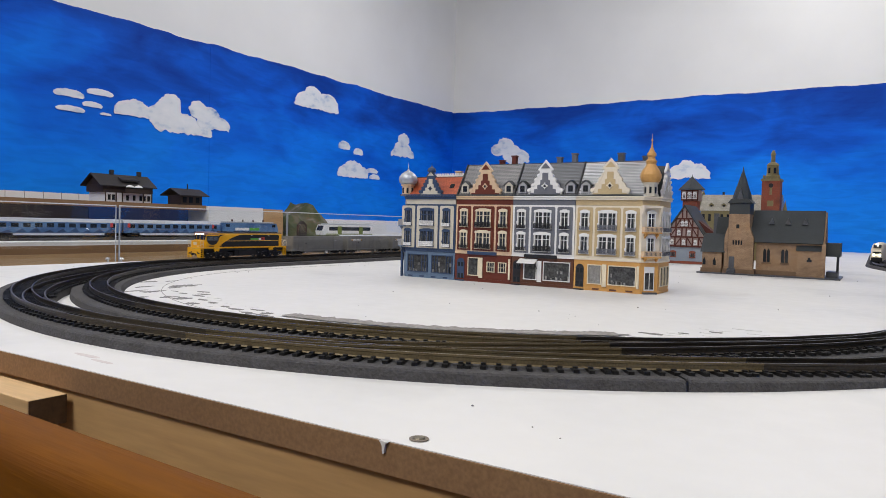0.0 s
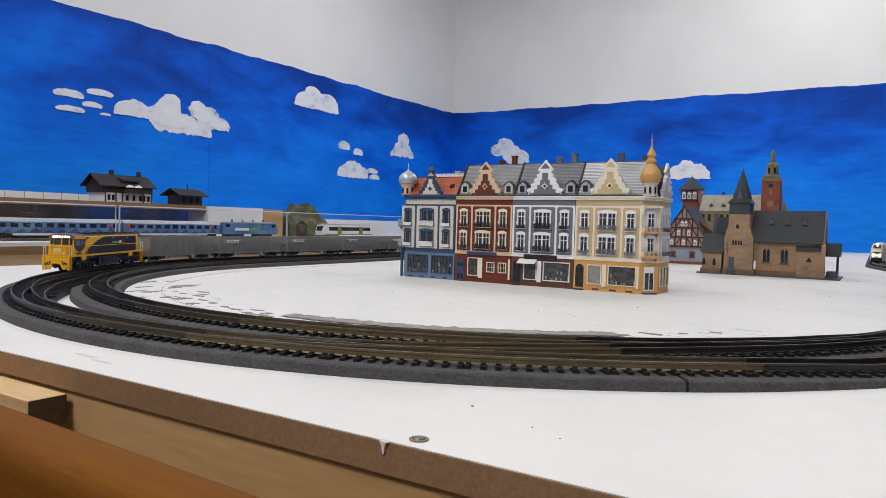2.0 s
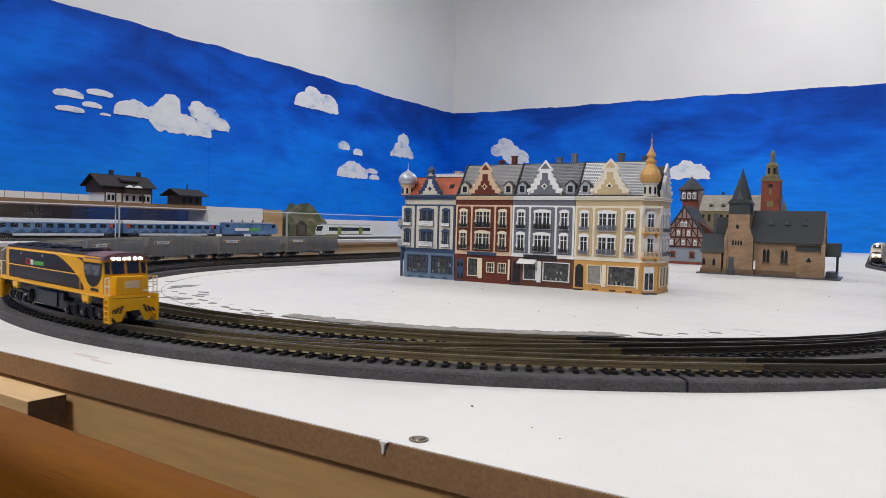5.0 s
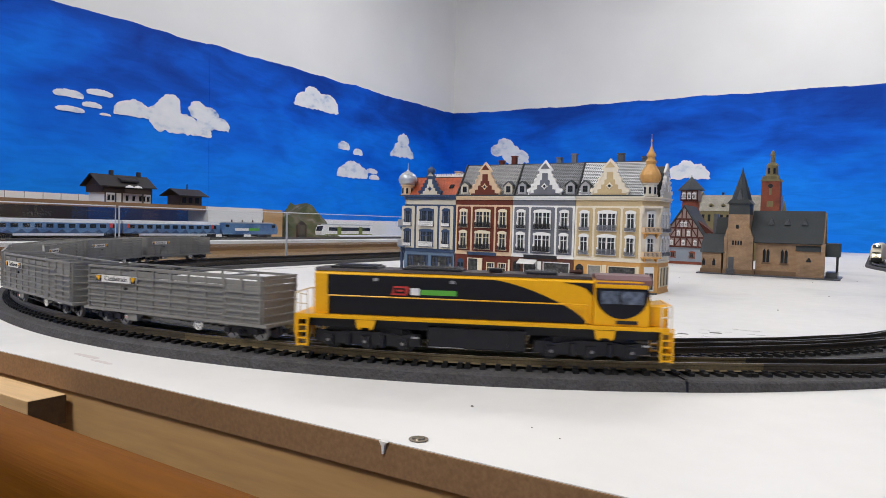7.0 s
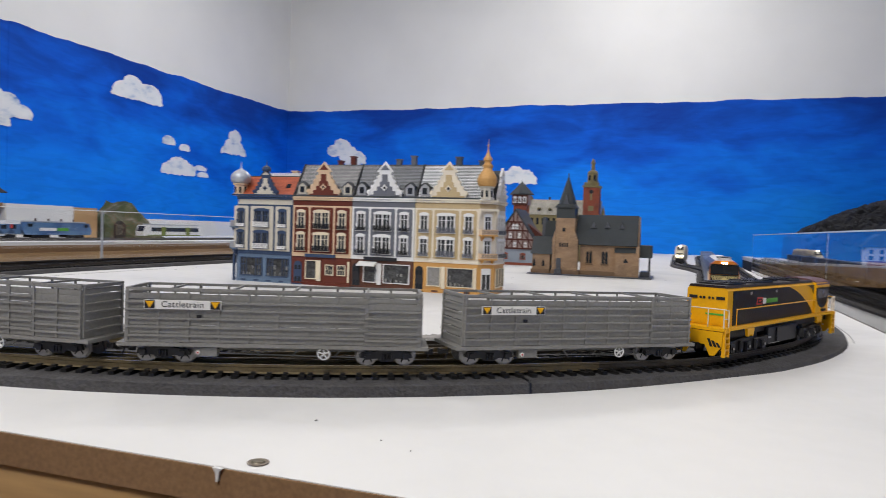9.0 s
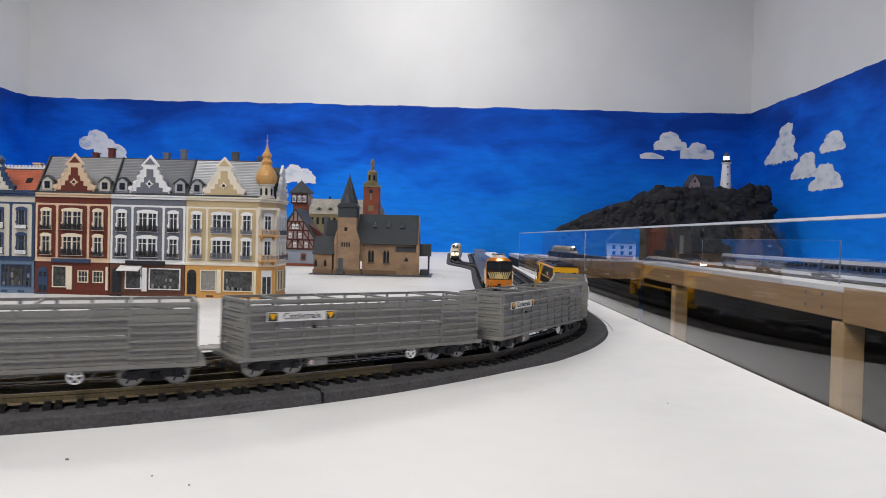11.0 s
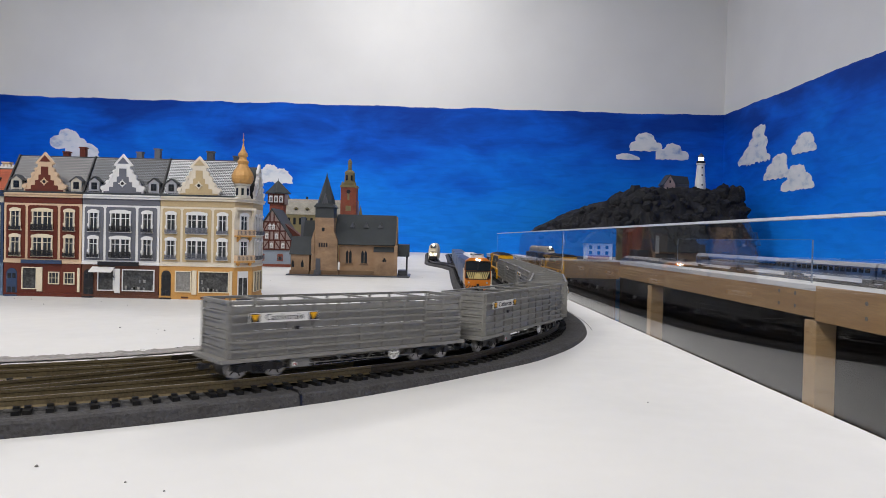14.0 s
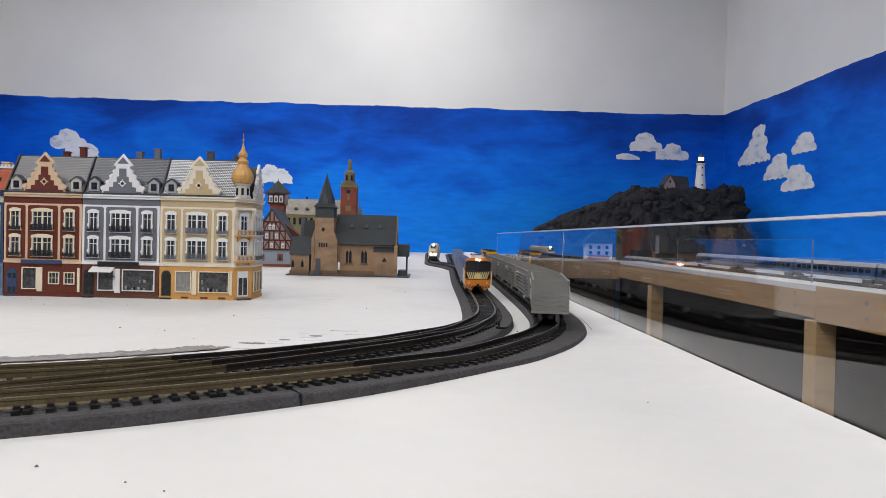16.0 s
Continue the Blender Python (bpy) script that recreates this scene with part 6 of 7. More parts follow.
NORTH_CLOUDS = [
    [(-1.909, 0.552, 0.056, 0.051), (-1.958, 0.534, 0.042, 0.037), (-1.87, 0.507, 0.059, 0.054), (-1.821, 0.473, 0.066, 0.06)],
    [(-0.856, 0.401, 0.045, 0.047), (-0.799, 0.379, 0.047, 0.049), (-0.898, 0.381, 0.04, 0.041), (-0.768, 0.361, 0.033, 0.035)],
    [(1.135, 0.611, 0.058, 0.057), (1.09, 0.586, 0.04, 0.039), (1.196, 0.583, 0.033, 0.033)],
    [(1.282, 0.564, 0.052, 0.051), (1.228, 0.544, 0.04, 0.039), (1.338, 0.547, 0.031, 0.03)],
    [(1.033, 0.533, 0.055, 0.021), (1.076, 0.528, 0.033, 0.015)],
]
EAST_CLOUDS = [
    [(3.331, 0.623, 0.062, 0.03), (3.333, 0.567, 0.089, 0.044), (3.369, 0.509, 0.124, 0.061), (3.458, 0.491, 0.078, 0.037), (3.266, 0.484, 0.065, 0.032)],
    [(2.918, 0.523, 0.069, 0.038), (2.96, 0.49, 0.062, 0.034), (2.869, 0.488, 0.042, 0.023)],
    [(3.124, 0.458, 0.069, 0.036), (3.146, 0.419, 0.094, 0.049), (3.212, 0.394, 0.063, 0.032), (3.08, 0.395, 0.053, 0.028)],
    [(2.977, 0.391, 0.076, 0.041), (2.938, 0.349, 0.086, 0.048), (3.038, 0.335, 0.065, 0.035), (2.868, 0.334, 0.038, 0.021)],
]
SCUFFS = [
    [(-0.778, 0.544, 0.0054, 0.0217)],
    [(-0.724, 0.501, 0.0043, 0.0206)],
    [(-0.673, 0.475, 0.0056, 0.0181)],
    [(-0.706, 0.539, 0.0098, 0.0266)],
    [(-0.695, 0.520, 0.0048, 0.0166)],
    [(-0.616, 0.455, 0.0071, 0.0143)],
    [(-0.595, 0.454, 0.0074, 0.0124)],
    [(-0.555, 0.436, 0.0071, 0.0097)],
    [(-0.691, 0.463, 0.0040, 0.0332)],
    [(-0.452, 0.434, 0.0064, 0.0070)],
    [(-0.767, 0.569, 0.0040, 0.0123)],
    [(-0.634, 0.436, 0.0040, 0.0077)],
]


def blob_sheet(blobs, place, thick, seed, rough=0.10, flat=True, n=140):
    """A thin painted patch whose ragged outline wraps a few overlapping ovals."""
    cx = sum(b[0] for b in blobs) / len(blobs)
    cz = sum(b[1] for b in blobs) / len(blobs)
    low = min(b[1] - b[3] * (0.55 if flat else 1.0) for b in blobs)
    ring = []
    for i in range(n):
        a = i * math.tau / n
        dx, dz = math.cos(a), math.sin(a)
        best = 0.002
        for bx, bz, rx, rz in blobs:
            ox, oz = (cx - bx) / rx, (cz - bz) / rz
            ux, uz = dx / rx, dz / rz
            qa, qb, qc = ux * ux + uz * uz, 2 * (ox * ux + oz * uz), ox * ox + oz * oz - 1
            disc = qb * qb - 4 * qa * qc
            if disc > 0:
                best = max(best, (-qb + math.sqrt(disc)) / (2 * qa))
        best *= 1 + rough * (noise.noise((math.cos(a) * 2.2 + seed * 7.1, math.sin(a) * 2.2, seed)) + 0.7 * noise.noise((math.cos(a) * 7 + seed, math.sin(a) * 7, seed * 3.0)) + 0.35 * noise.noise((math.cos(a) * 24 + seed, math.sin(a) * 24, seed * 5.0)))
        ring.append((cx + dx * best, max(cz + dz * best, low + (0.16 * (1 + noise.noise((dx * best * 60, seed, 2.0))) * (cz - low) if flat else 0.0))))
    bm = B()
    f, k = [bm.verts.new(place(u, v, thick)) for u, v in ring], [bm.verts.new(place(u, v, 0.0)) for u, v in ring]
    bm.faces.new(f)
    for i in range(n):
        j = (i + 1) % n
        bm.faces.new((f[i], f[j], k[j], k[i]))
    return bm


for wall, rows, place in ((WALL_W, WEST_CLOUDS, lambda u, v, d: (WX0 + 0.001 + d, u, v)), (WALL_N, NORTH_CLOUDS, lambda u, v, d: (u, WY1 - 0.001 - d, v)), (WALL_E, EAST_CLOUDS, lambda u, v, d: (WX1 - 0.001 - d, u, v))):
    for i, blobs in enumerate(rows):
        part("painted_cloud", blob_sheet(blobs, place, 0.0012 + 0.0006 * (i % 3), i + 1.5), "cloud", wall, "white hand-painted cloud")
M["scuff"] = paint("grey_scuffed_primer", (0.27, 0.26, 0.25), 0.8, 0.5, 120)
BOARD = bpy.data.objects["layout_board"]
for i, blobs in enumerate(SCUFFS):
    blobs = [(u, v, ru * 0.75, rv * 0.6) for u, v, ru, rv in blobs]
    part("paint_scuff", blob_sheet(blobs, lambda u, v, d: (u, v, d), 0.0003, i + 20.5, 0.8, False, 120), "scuff", BOARD, "patch of rubbed grey paint")
# flecks of filler and rubbed paint along the inside of the inner loop
rr = random.Random(4)
for k in range(60):
    a = 236 + k * 1.55 + rr.uniform(-0.6, 0.6)
    r0 = 0.4200 - rr.uniform(0.0, 0.034)
    x0, y0 = CX + r0 * math.cos(radians(a)), CY + r0 * math.sin(radians(a))
    bl = [(x0, y0, rr.uniform(0.004, 0.011), rr.uniform(0.0015, 0.004))]
    part("paint_scuff", blob_sheet(bl, lambda u, v, d: (u, v, d), 0.0002 + 0.0001 * (k % 3), k + 40.5, 0.6, False, 20), "scuff" if rr.random() < 0.55 else "board", BOARD)
# a strip of grey filler inside the inner loop, its edge broken by white paint
fil = B()
rows_ = []
for k in range(181):
    a = 269 + k * 0.225
    wob = noise.noise((k * 0.21, 3.0, 1.0)) + 0.6 * noise.noise((k * 0.9, 7.0, 2.0))
    r1, r0 = 0.4110 + 0.004 * noise.noise((k * 0.5, 1.0, 9.0)), 0.3910 - 0.007 * wob
    rows_.append([fil.verts.new((CX + q * math.cos(radians(a)), CY + q * math.sin(radians(a)), z)) for q, z in ((r0, 0.0001), (r0 + 0.0006, 0.0009), (r1, 0.0010))])
for p0, p1 in zip(rows_, rows_[1:]):
    for q in range(2):
        fil.faces.new((p0[q], p0[q + 1], p1[q + 1], p1[q]))
M["filler"] = paint("grey_filler", (0.36, 0.335, 0.315), 0.85, 0.6, 90, bumps=0.5, dirt=(0.45, 0.42, 0.4))
part("filler_strip", fil, "filler", BOARD, "ragged strip of grey filler on the board")
M["pinkstain"] = paint("faint_pink_stain", (0.64, 0.575, 0.555), 0.6, 0.2, 60)
for u0, v0, ru, rv in ((-0.390, 0.2335, 0.013, 0.0022), (-0.368, 0.2290, 0.011, 0.0016)):
    part("board_stain", blob_sheet([(u0, v0, ru, rv)], lambda u, v, d: (u, v, d), 0.0001, 80.5, 0.2, False, 60), "pinkstain", BOARD, "faint pink stain on the white board")
# pencil arcs drawn on the board
for path, lo, hi, off in ((OUTER_BED, 0.61, 0.70, -0.0325), (INNER, 0.35, 0.50, 0.062), (OUTER_BED, 0.645, 0.675, -0.0345)):
    n0 = len(path)
    part("pencil_line", ribbon(B(), path[int(lo * n0):int(hi * n0)], [(off - 0.0003, 0.0001), (off + 0.0003, 0.0001), (off + 0.0003, 0.0003), (off - 0.0003, 0.0003)], 3), "scuff", BOARD)

# crumbs and dust specks on the board
bm = B()
rr = random.Random(11)
for k in range(150):
    u, v = rr.uniform(BX0 + 0.05, BX1 - 0.02), rr.uniform(BY0 + 0.005, 2.2) ** 1.0
    r0 = rr.uniform(0.0003, 0.0010)
    lathe(bm, [(r0, 0.0), (r0 * 0.8, r0 * 0.6), (r0 * 0.2, r0 * 0.9)], u, v, 0.0001, 5)
tagged(part("board_crumbs", bm, "scuff"), "tiny grey crumbs and specks on the white board", "crumbs", kind="stuff")

# ---- neighbouring layout along the west wall ----
M["whitepaint"] = paint("white_table_paint", (0.74, 0.74, 0.73), 0.6, 0.12, 12)
LX = -1.5
setting("west_table", box(B(), WX0, LX, -1.0, WY1, -0.004, 0.0215), "whitepaint", "white painted table top of a neighbouring layout", "table")
setting("west_table_strip", box(B(), LX - 0.02, LX + 0.002, -1.0, WY1 - 0.01, -0.0045, 0.0135), "mdf", "brown edge strip of the neighbouring table", "table")
setting("west_table_beam", box(B(), LX - 0.03, LX + 0.004, -1.0, WY1 - 0.01, -0.085, -0.0048), "piney", "pine beam of the neighbouring table", "beam")
# dark box added for the shade under the west table
setting("west_table_skirt", box(B(), WX0, LX - 0.10, -1.0, WY1 - 0.01, FLOOR, -0.0055), "dark", "dark box painting the shade under the neighbouring table", "panel")
WTRACK = smooth_path([(-1.6, -0.4), (-1.6, 0.6), (-1.6, 1.4), (-1.602, 2.2), (-1.62, 3.3)], 0.008)
track("west_track", WTRACK, "dark model railway track beside the blue train", z=0.0165, foam_z=0.0217)
M["deckfront"] = paint("dark_stained_panel", (0.030, 0.022, 0.018), 0.45, 0.5, 6)
M["deckblue"] = paint("dark_blue_panel", (0.010, 0.022, 0.085), 0.5, 0.3, 10)
setting("upper_deck", box(B(), WX0, -1.75, 0.2, 1.420, 0.104, 0.119), "mdf", "brown upper deck over the hidden tracks", "deck")
setting("upper_deck_front", box(B(), -1.752, -1.744, 0.2, 1.04, 0.0715, 0.1035), "deckfront", "dark brown front panel of the upper deck", "panel")
setting("upper_deck_panel", box(B(), -1.752, -1.744, 1.042, 1.35, 0.0715, 0.1035), "deckblue", "dark blue front panel of the upper deck", "panel")
# dark sheet added for the shade beneath the deck
setting("upper_deck_back", box(B(), -1.90, -1.89, 0.2, 1.42, 0.0217, 0.1037), "dark", "dark sheet painting the shade behind the hidden tracks", "panel")
setting("deck_shelf", box(B(), -1.76, -1.735, 0.2, 1.42, 0.066, 0.0705), "mdf", "brown shelf edge under the upper deck", "shelf")
setting("deck_end_box", box(B(), -2.1, -1.742, 1.422, 1.645, 0.0217, 0.118), "whitepaint", "white painted end box of the upper deck", "panel")
setting("deck_end_panel", box(B(), -2.1, -1.742, 1.647, 1.735, 0.0217, 0.116), "piney", "raw wooden end panel of the upper deck", "panel")
setting("west_back_panel", box(B(), -2.12, -2.10, 1.74, WY1 - 0.02, 0.0217, 0.090), "whitepaint", "white back panel of the neighbouring table", "panel")
fence = thing("white_fence", "white panelled wall on the upper deck", "wall")
for k in range(16):
    part("panel", box(B(), -2.104, -2.098, 0.42 + k * 0.0535, 0.4725 + k * 0.0535, 0.1195, 0.1455), "whitepaint", fence)
    part("post", box(B(), -2.106, -2.097, 0.4726 + k * 0.0535, 0.4734 + k * 0.0535, 0.1195, 0.1465), "scuff", fence)

M["dwood"] = paint("dark_brown_wood", (0.045, 0.028, 0.020), 0.6, 0.4, 60)
M["broof"] = paint("dark_brown_roof", (0.030, 0.026, 0.026), 0.6, 0.4, 60)


def gabled_roof(bm, y0, y1, x0, x1, z0, z1, t=0.003):
    """Two slabs that meet on a ridge along y."""
    c = (x0 + x1) / 2
    for a in (x0, x1):
        prism(bm, [(a, z0), (c, z1), (c, z1 - t), (a, z0 - t)], y0, y1)
    return bm


def chalet():
    h = thing("chalet_station", "dark timber chalet station with white ground floor", "model house", m=pose(-1.93, 1.165, 0.1192))
    part("ground_floor", box(B(), -0.05, 0.03, 0.020, 0.172, 0.0, 0.030), "whitepaint", h, "white ground floor")
    bm = B()
    for y in (0.019, 0.052, 0.072, 0.141, 0.170):
        box(bm, 0.0302, 0.0318, y, y + 0.0032, 0.0, 0.031)
    part("timber", bm, "dwood", h)
    part("upper_floor", box(B(), -0.052, 0.032, 0.012, 0.174, 0.0302, 0.052), "dwood", h, "dark timber upper floor")
    part("gable", prism(B(), [(-0.052, 0.0522), (0.032, 0.0522), (-0.010, 0.0795)], 0.012, 0.174), "dwood", h)
    part("roof", gabled_roof(B(), -0.002, 0.184, -0.060, 0.040, 0.050, 0.0850), "broof", h, "dark overhanging roof")
    part("roof_dormer", prism(B(), [(0.006, 0.064), (0.030, 0.064), (0.030, 0.0685), (0.006, 0.077)], 0.075, 0.130), "broof", h)
    for y in (0.060, 0.150):
        part("chimney", box(B(), -0.016, -0.006, y, y + 0.010, 0.080, 0.098), "broof", h)
    for y in (0.028, 0.041, 0.086, 0.108, 0.130, 0.142, 0.157):
        w2 = part("window", box(B(), 0.0303, 0.0315, y, y + 0.008, 0.008, 0.022), "win", h)
        part("window_surround", box(B(), 0.0318, 0.0322, y - 0.001, y + 0.009, 0.0222, 0.024), "dwood", w2)
    for y in (0.090, 0.118):
        part("sunshade", lathe(B(), [(0.013, 0.0), (0.010, 0.004), (0.004, 0.0065), (0.0005, 0.0075)], 0.043, y, 0.047, 10), "white", h, "white parasol on the balcony")
    part("balcony", box(B(), 0.0325, 0.052, 0.070, 0.150, 0.0305, 0.0335), "dwood", h)
    part("balcony_rail", box(B(), 0.050, 0.0522, 0.070, 0.150, 0.0337, 0.042), "dwood", h)
    return h


chalet()
sh = thing("signal_hut", "small dark timber signal hut with a wide roof", "model house", m=pose(-1.93, 1.43, 0.1192))
part("wall", box(B(), -0.035, 0.03, 0.012, 0.095, 0.0, 0.034), "dwood", sh)
for y in (0.020, 0.044, 0.070):
    part("window", box(B(), 0.0302, 0.0314, y, y + 0.013, 0.010, 0.028), "win", sh)
part("roof", gabled_roof(B(), -0.004, 0.112, -0.054, 0.046, 0.034, 0.0560), "broof", sh)
part("flue", cyl(B(), (0, 0.06, 0.052), (0, 0.06, 0.072), 0.002), "broof", sh)
setting("hut_base", box(B(), -2.1, -1.86, 1.4205, 1.56, 0.1182, 0.1190), "mdf", "brown base under the signal hut", "panel")


# ---- trains on the neighbouring layout ----
def coach_paint(name, c1, c2):
    m, nt, b = nodes_of(name)
    n = tex(nt, "ShaderNodeTexNoise", 30.0, 4.0, (1, 0.6, 1))
    r = ramp(nt, n.outputs[0], [(0.42, c1), (0.56, c2)])
    nt.links.new(r.outputs[0], b.inputs["Base Color"])
    b.inputs["Roughness"].default_value = 0.4
    return m


M["coachblue"] = coach_paint("pale_blue_coach", (0.045, 0.11, 0.25), (0.095, 0.19, 0.35))
M["coachdark"] = coach_paint("blue_mountain_print", (0.010, 0.026, 0.075), (0.032, 0.075, 0.17))
M["silverroof"] = paint("silver_roof", (0.45, 0.47, 0.50), 0.35, 0.2, 30)
M["bluewhite"] = paint("pale_coach_skirt", (0.60, 0.63, 0.68), 0.4, 0.1)


def coach(name, label, m, length, body, skirt, roofm, windows=11, stripe=None):
    c = thing(name, label, "model coach", "coaches on the neighbouring layouts", m)
    hl = length / 2 - 0.002
    part("body", prism(B(), [(-0.0158, 0.010), (0.0158, 0.010), (0.0164, 0.020), (0.0152, 0.0345), (-0.0152, 0.0345), (-0.0164, 0.020)], -hl, hl, "x"), body, c)
    part("roof", prism(B(), [(-0.0153, 0.0347), (0.0153, 0.0347), (0.0120, 0.0412), (0.0050, 0.0432), (-0.0050, 0.0432), (-0.0120, 0.0412)], -hl, hl, "x"), roofm, c, smooth=False)
    for s in (-1, 1):
        part("skirt", box(B(), -hl + 0.045, hl - 0.045, *sorted((s * 0.0146, s * 0.0160)), 0.0045, 0.0096), skirt, c)
        for k in range(windows):
            x = -hl + 0.022 + k * (2 * hl - 0.044) / (windows - 1)
            part("window", box(B(), x - 0.0078, x + 0.0078, *sorted((s * 0.0160, s * 0.01655)), 0.0225, 0.0318), "win", c)
        if stripe:
            for k in range(9):
                x = -hl + 0.03 + k * (2 * hl - 0.06) / 8
                part("print", prism(B(), [(x - 0.014, 0.0105), (x + 0.014, 0.0105), (x + 0.003, 0.0165 + 0.003 * (k % 3))], *sorted((s * 0.0160, s * 0.0166))), stripe, c)
            for x in (-hl + 0.010, hl - 0.03):
                part("door_mark", box(B(), x, x + 0.007, *sorted((s * 0.0160, s * 0.0166)), 0.024, 0.034), "red", c)
        for x in (-hl + 0.028, hl - 0.028):
            part("bogie", box(B(), x - 0.017, x + 0.017, *sorted((s * 0.008, s * 0.0125)), 0.0008, 0.0085), "under", c)
    return c


ZT = 0.0290
for yc in (1.186, 0.882, 0.578, 0.274):
    coach("passenger_coach", "pale blue passenger coach with dark mountain print", pose(-1.6, yc, ZT, 0, 0, 90), 0.302, "coachblue", "bluewhite", "silverroof", 11, "coachdark")
el = thing("electric_locomotive", "pale blue electric locomotive with white and green bars", "model locomotive", m=pose(-1.6, 1.450, ZT, 0, 0, 90))
part("body", prism(B(), [(-0.105, 0.008), (0.105, 0.008), (0.1085, 0.020), (0.100, 0.040), (-0.100, 0.040), (-0.1085, 0.020)], -0.0165, 0.0165), "coachblue", el)
part("roof", box(B(), -0.092, 0.092, -0.012, 0.012, 0.0402, 0.0440), "silverroof", el, bevel=0.0008)
for s in (-1, 1):
    part("white_bar", box(B(), -0.062, -0.010, *sorted((s * 0.0166, s * 0.0170)), 0.0185, 0.0265), "white", el)
    part("green_bar", box(B(), -0.008, 0.030, *sorted((s * 0.0166, s * 0.0170)), 0.0185, 0.0265), "green", el)
    for x in (-0.055, 0.055):
        part("bogie", box(B(), x - 0.028, x + 0.028, *sorted((s * 0.008, s * 0.0150)), 0.0008, 0.0078), "under", el)
    for x in (-0.096, 0.082):
        part("cab_window", box(B(), x, x + 0.013, *sorted((s * 0.0166, s * 0.0170)), 0.0285, 0.0365), "win", el)
for x in (-0.06, -0.02, 0.02, 0.06):
    part("insulator", cyl(B(), (x, 0, 0.0441), (x, 0, 0.0505), 0.0022), "maroon", el)
rcar = thing("railcar", "white railcar with green bands and yellow doors", "model railcar", m=pose(-1.6, 1.905, ZT, 0, 0, 90))
part("body", prism(B(), [(-0.140, 0.006), (0.140, 0.006), (0.143, 0.018), (0.132, 0.0400), (-0.132, 0.0400), (-0.143, 0.018)], -0.016, 0.016), "white", rcar)
part("roof", box(B(), -0.120, 0.120, -0.012, 0.012, 0.0402, 0.0440), "silverroof", rcar, bevel=0.001)
M["olivegreen"] = paint("olive_green_band", (0.16, 0.20, 0.03), 0.4, 0.1)
for s in (-1, 1):
    part("window_band", box(B(), -0.110, 0.115, *sorted((s * 0.0161, s * 0.0165)), 0.0205, 0.0330), "win", rcar)
    part("green_band", box(B(), -0.128, 0.128, *sorted((s * 0.0161, s * 0.0165)), 0.0068, 0.0100), "olivegreen", rcar)
    for x in (-0.066, 0.050):
        part("door", box(B(), x, x + 0.020, *sorted((s * 0.0166, s * 0.0170)), 0.0085, 0.0350), "olivegreen", rcar)
for e in (-1, 1):
    part("windscreen", prism(B(), [(e * 0.1425, 0.020), (e * 0.1432, 0.020), (e * 0.1345, 0.0370), (e * 0.1338, 0.0370)], -0.013, 0.013), "win", rcar)


# ---- hills ----
def rock_mat(name, stops, scale):
    m, nt, b = nodes_of(name)
    n = tex(nt, "ShaderNodeTexNoise", scale, 8.0)
    v = tex(nt, "ShaderNodeTexVoronoi", scale * 2.2)
    r = ramp(nt, n.outputs[0], stops)
    r2 = ramp(nt, v.outputs["Distance"], [(0.0, (0.55, 0.55, 0.55)), (0.5, (1, 1, 1))])
    nt.links.new(mixc(nt, r.outputs[0], r2.outputs[0], 0.8, "MULTIPLY"), b.inputs["Base Color"])
    b.inputs["Roughness"].default_value = 0.85
    bump(nt, b, n.outputs[0], 0.8, 0.004)
    return m


M["greenrock"] = rock_mat("green_grey_rock", [(0.30, (0.035, 0.045, 0.018)), (0.48, (0.05, 0.062, 0.02)), (0.60, (0.11, 0.10, 0.07)), (0.72, (0.27, 0.26, 0.23))], 22.0)
M["blackrock"] = rock_mat("black_rock", [(0.30, (0.003, 0.003, 0.005)), (0.55, (0.009, 0.009, 0.012)), (0.75, (0.034, 0.034, 0.042))], 16.0)


def hill(x0, x1, y0, y1, z0, height, nx, ny, rough, seed):
    """A rock body: a grid raised by height(u, v) and broken by ridged noise, closed to its base."""
    bm = B()
    grid = []
    for i in range(nx + 1):
        row = []
        for j in range(ny + 1):
            u, v = i / nx, j / ny
            h = height(u, v)
            p = Vector((x0 + (x1 - x0) * u, y0 + (y1 - y0) * v, 0))
            k = 1 - abs(noise.noise((p.x * 11 + seed, p.y * 11, seed))) * 2
            k += 0.6 * (1 - abs(noise.noise((p.x * 27 + seed, p.y * 27, h * 20))) * 2)
            edge = min(1.0, 6 * min(u, 1 - u, v, 1 - v) + 0.0)
            w = min(i, nx - i, j, ny - j)
            dx = rough * 0.6 * noise.noise((p.x * 30, p.y * 30, seed + 4)) if w else 0
            dy = rough * 0.6 * noise.noise((p.x * 30, p.y * 30, seed + 9)) if w else 0
            row.append(bm.verts.new((p.x + dx, p.y + dy, z0 + (max(h + rough * k * edge, 0.0) if w else 0.0))))
        grid.append(row)
    for i in range(nx):
        for j in range(ny):
            bm.faces.new((grid[i][j], grid[i + 1][j], grid[i + 1][j + 1], grid[i][j + 1]))
    return bm


def west_height(u, v):
    # u runs away from the camera side, v along the wall: a flat shoulder, then a peak
    side = min(1.0, min(u, 1 - u) * 3.2)
    prof = 0.066 + 0.046 * max(0.0, 1 - abs(v - 0.68) / 0.24)
    if v > 0.86:
        prof = 0.060 * (1 - v) / 0.14 + 0.01
    return prof * side * min(1.0, v * 14)


tm = thing("tunnel_mountain", "green and grey model mountain with a tunnel portal", "model mountain")
part("rock", hill(-1.98, -1.70, 1.765, 2.005, 0.0217, west_height, 44, 50, 0.011, 3.0), "greenrock", tm)
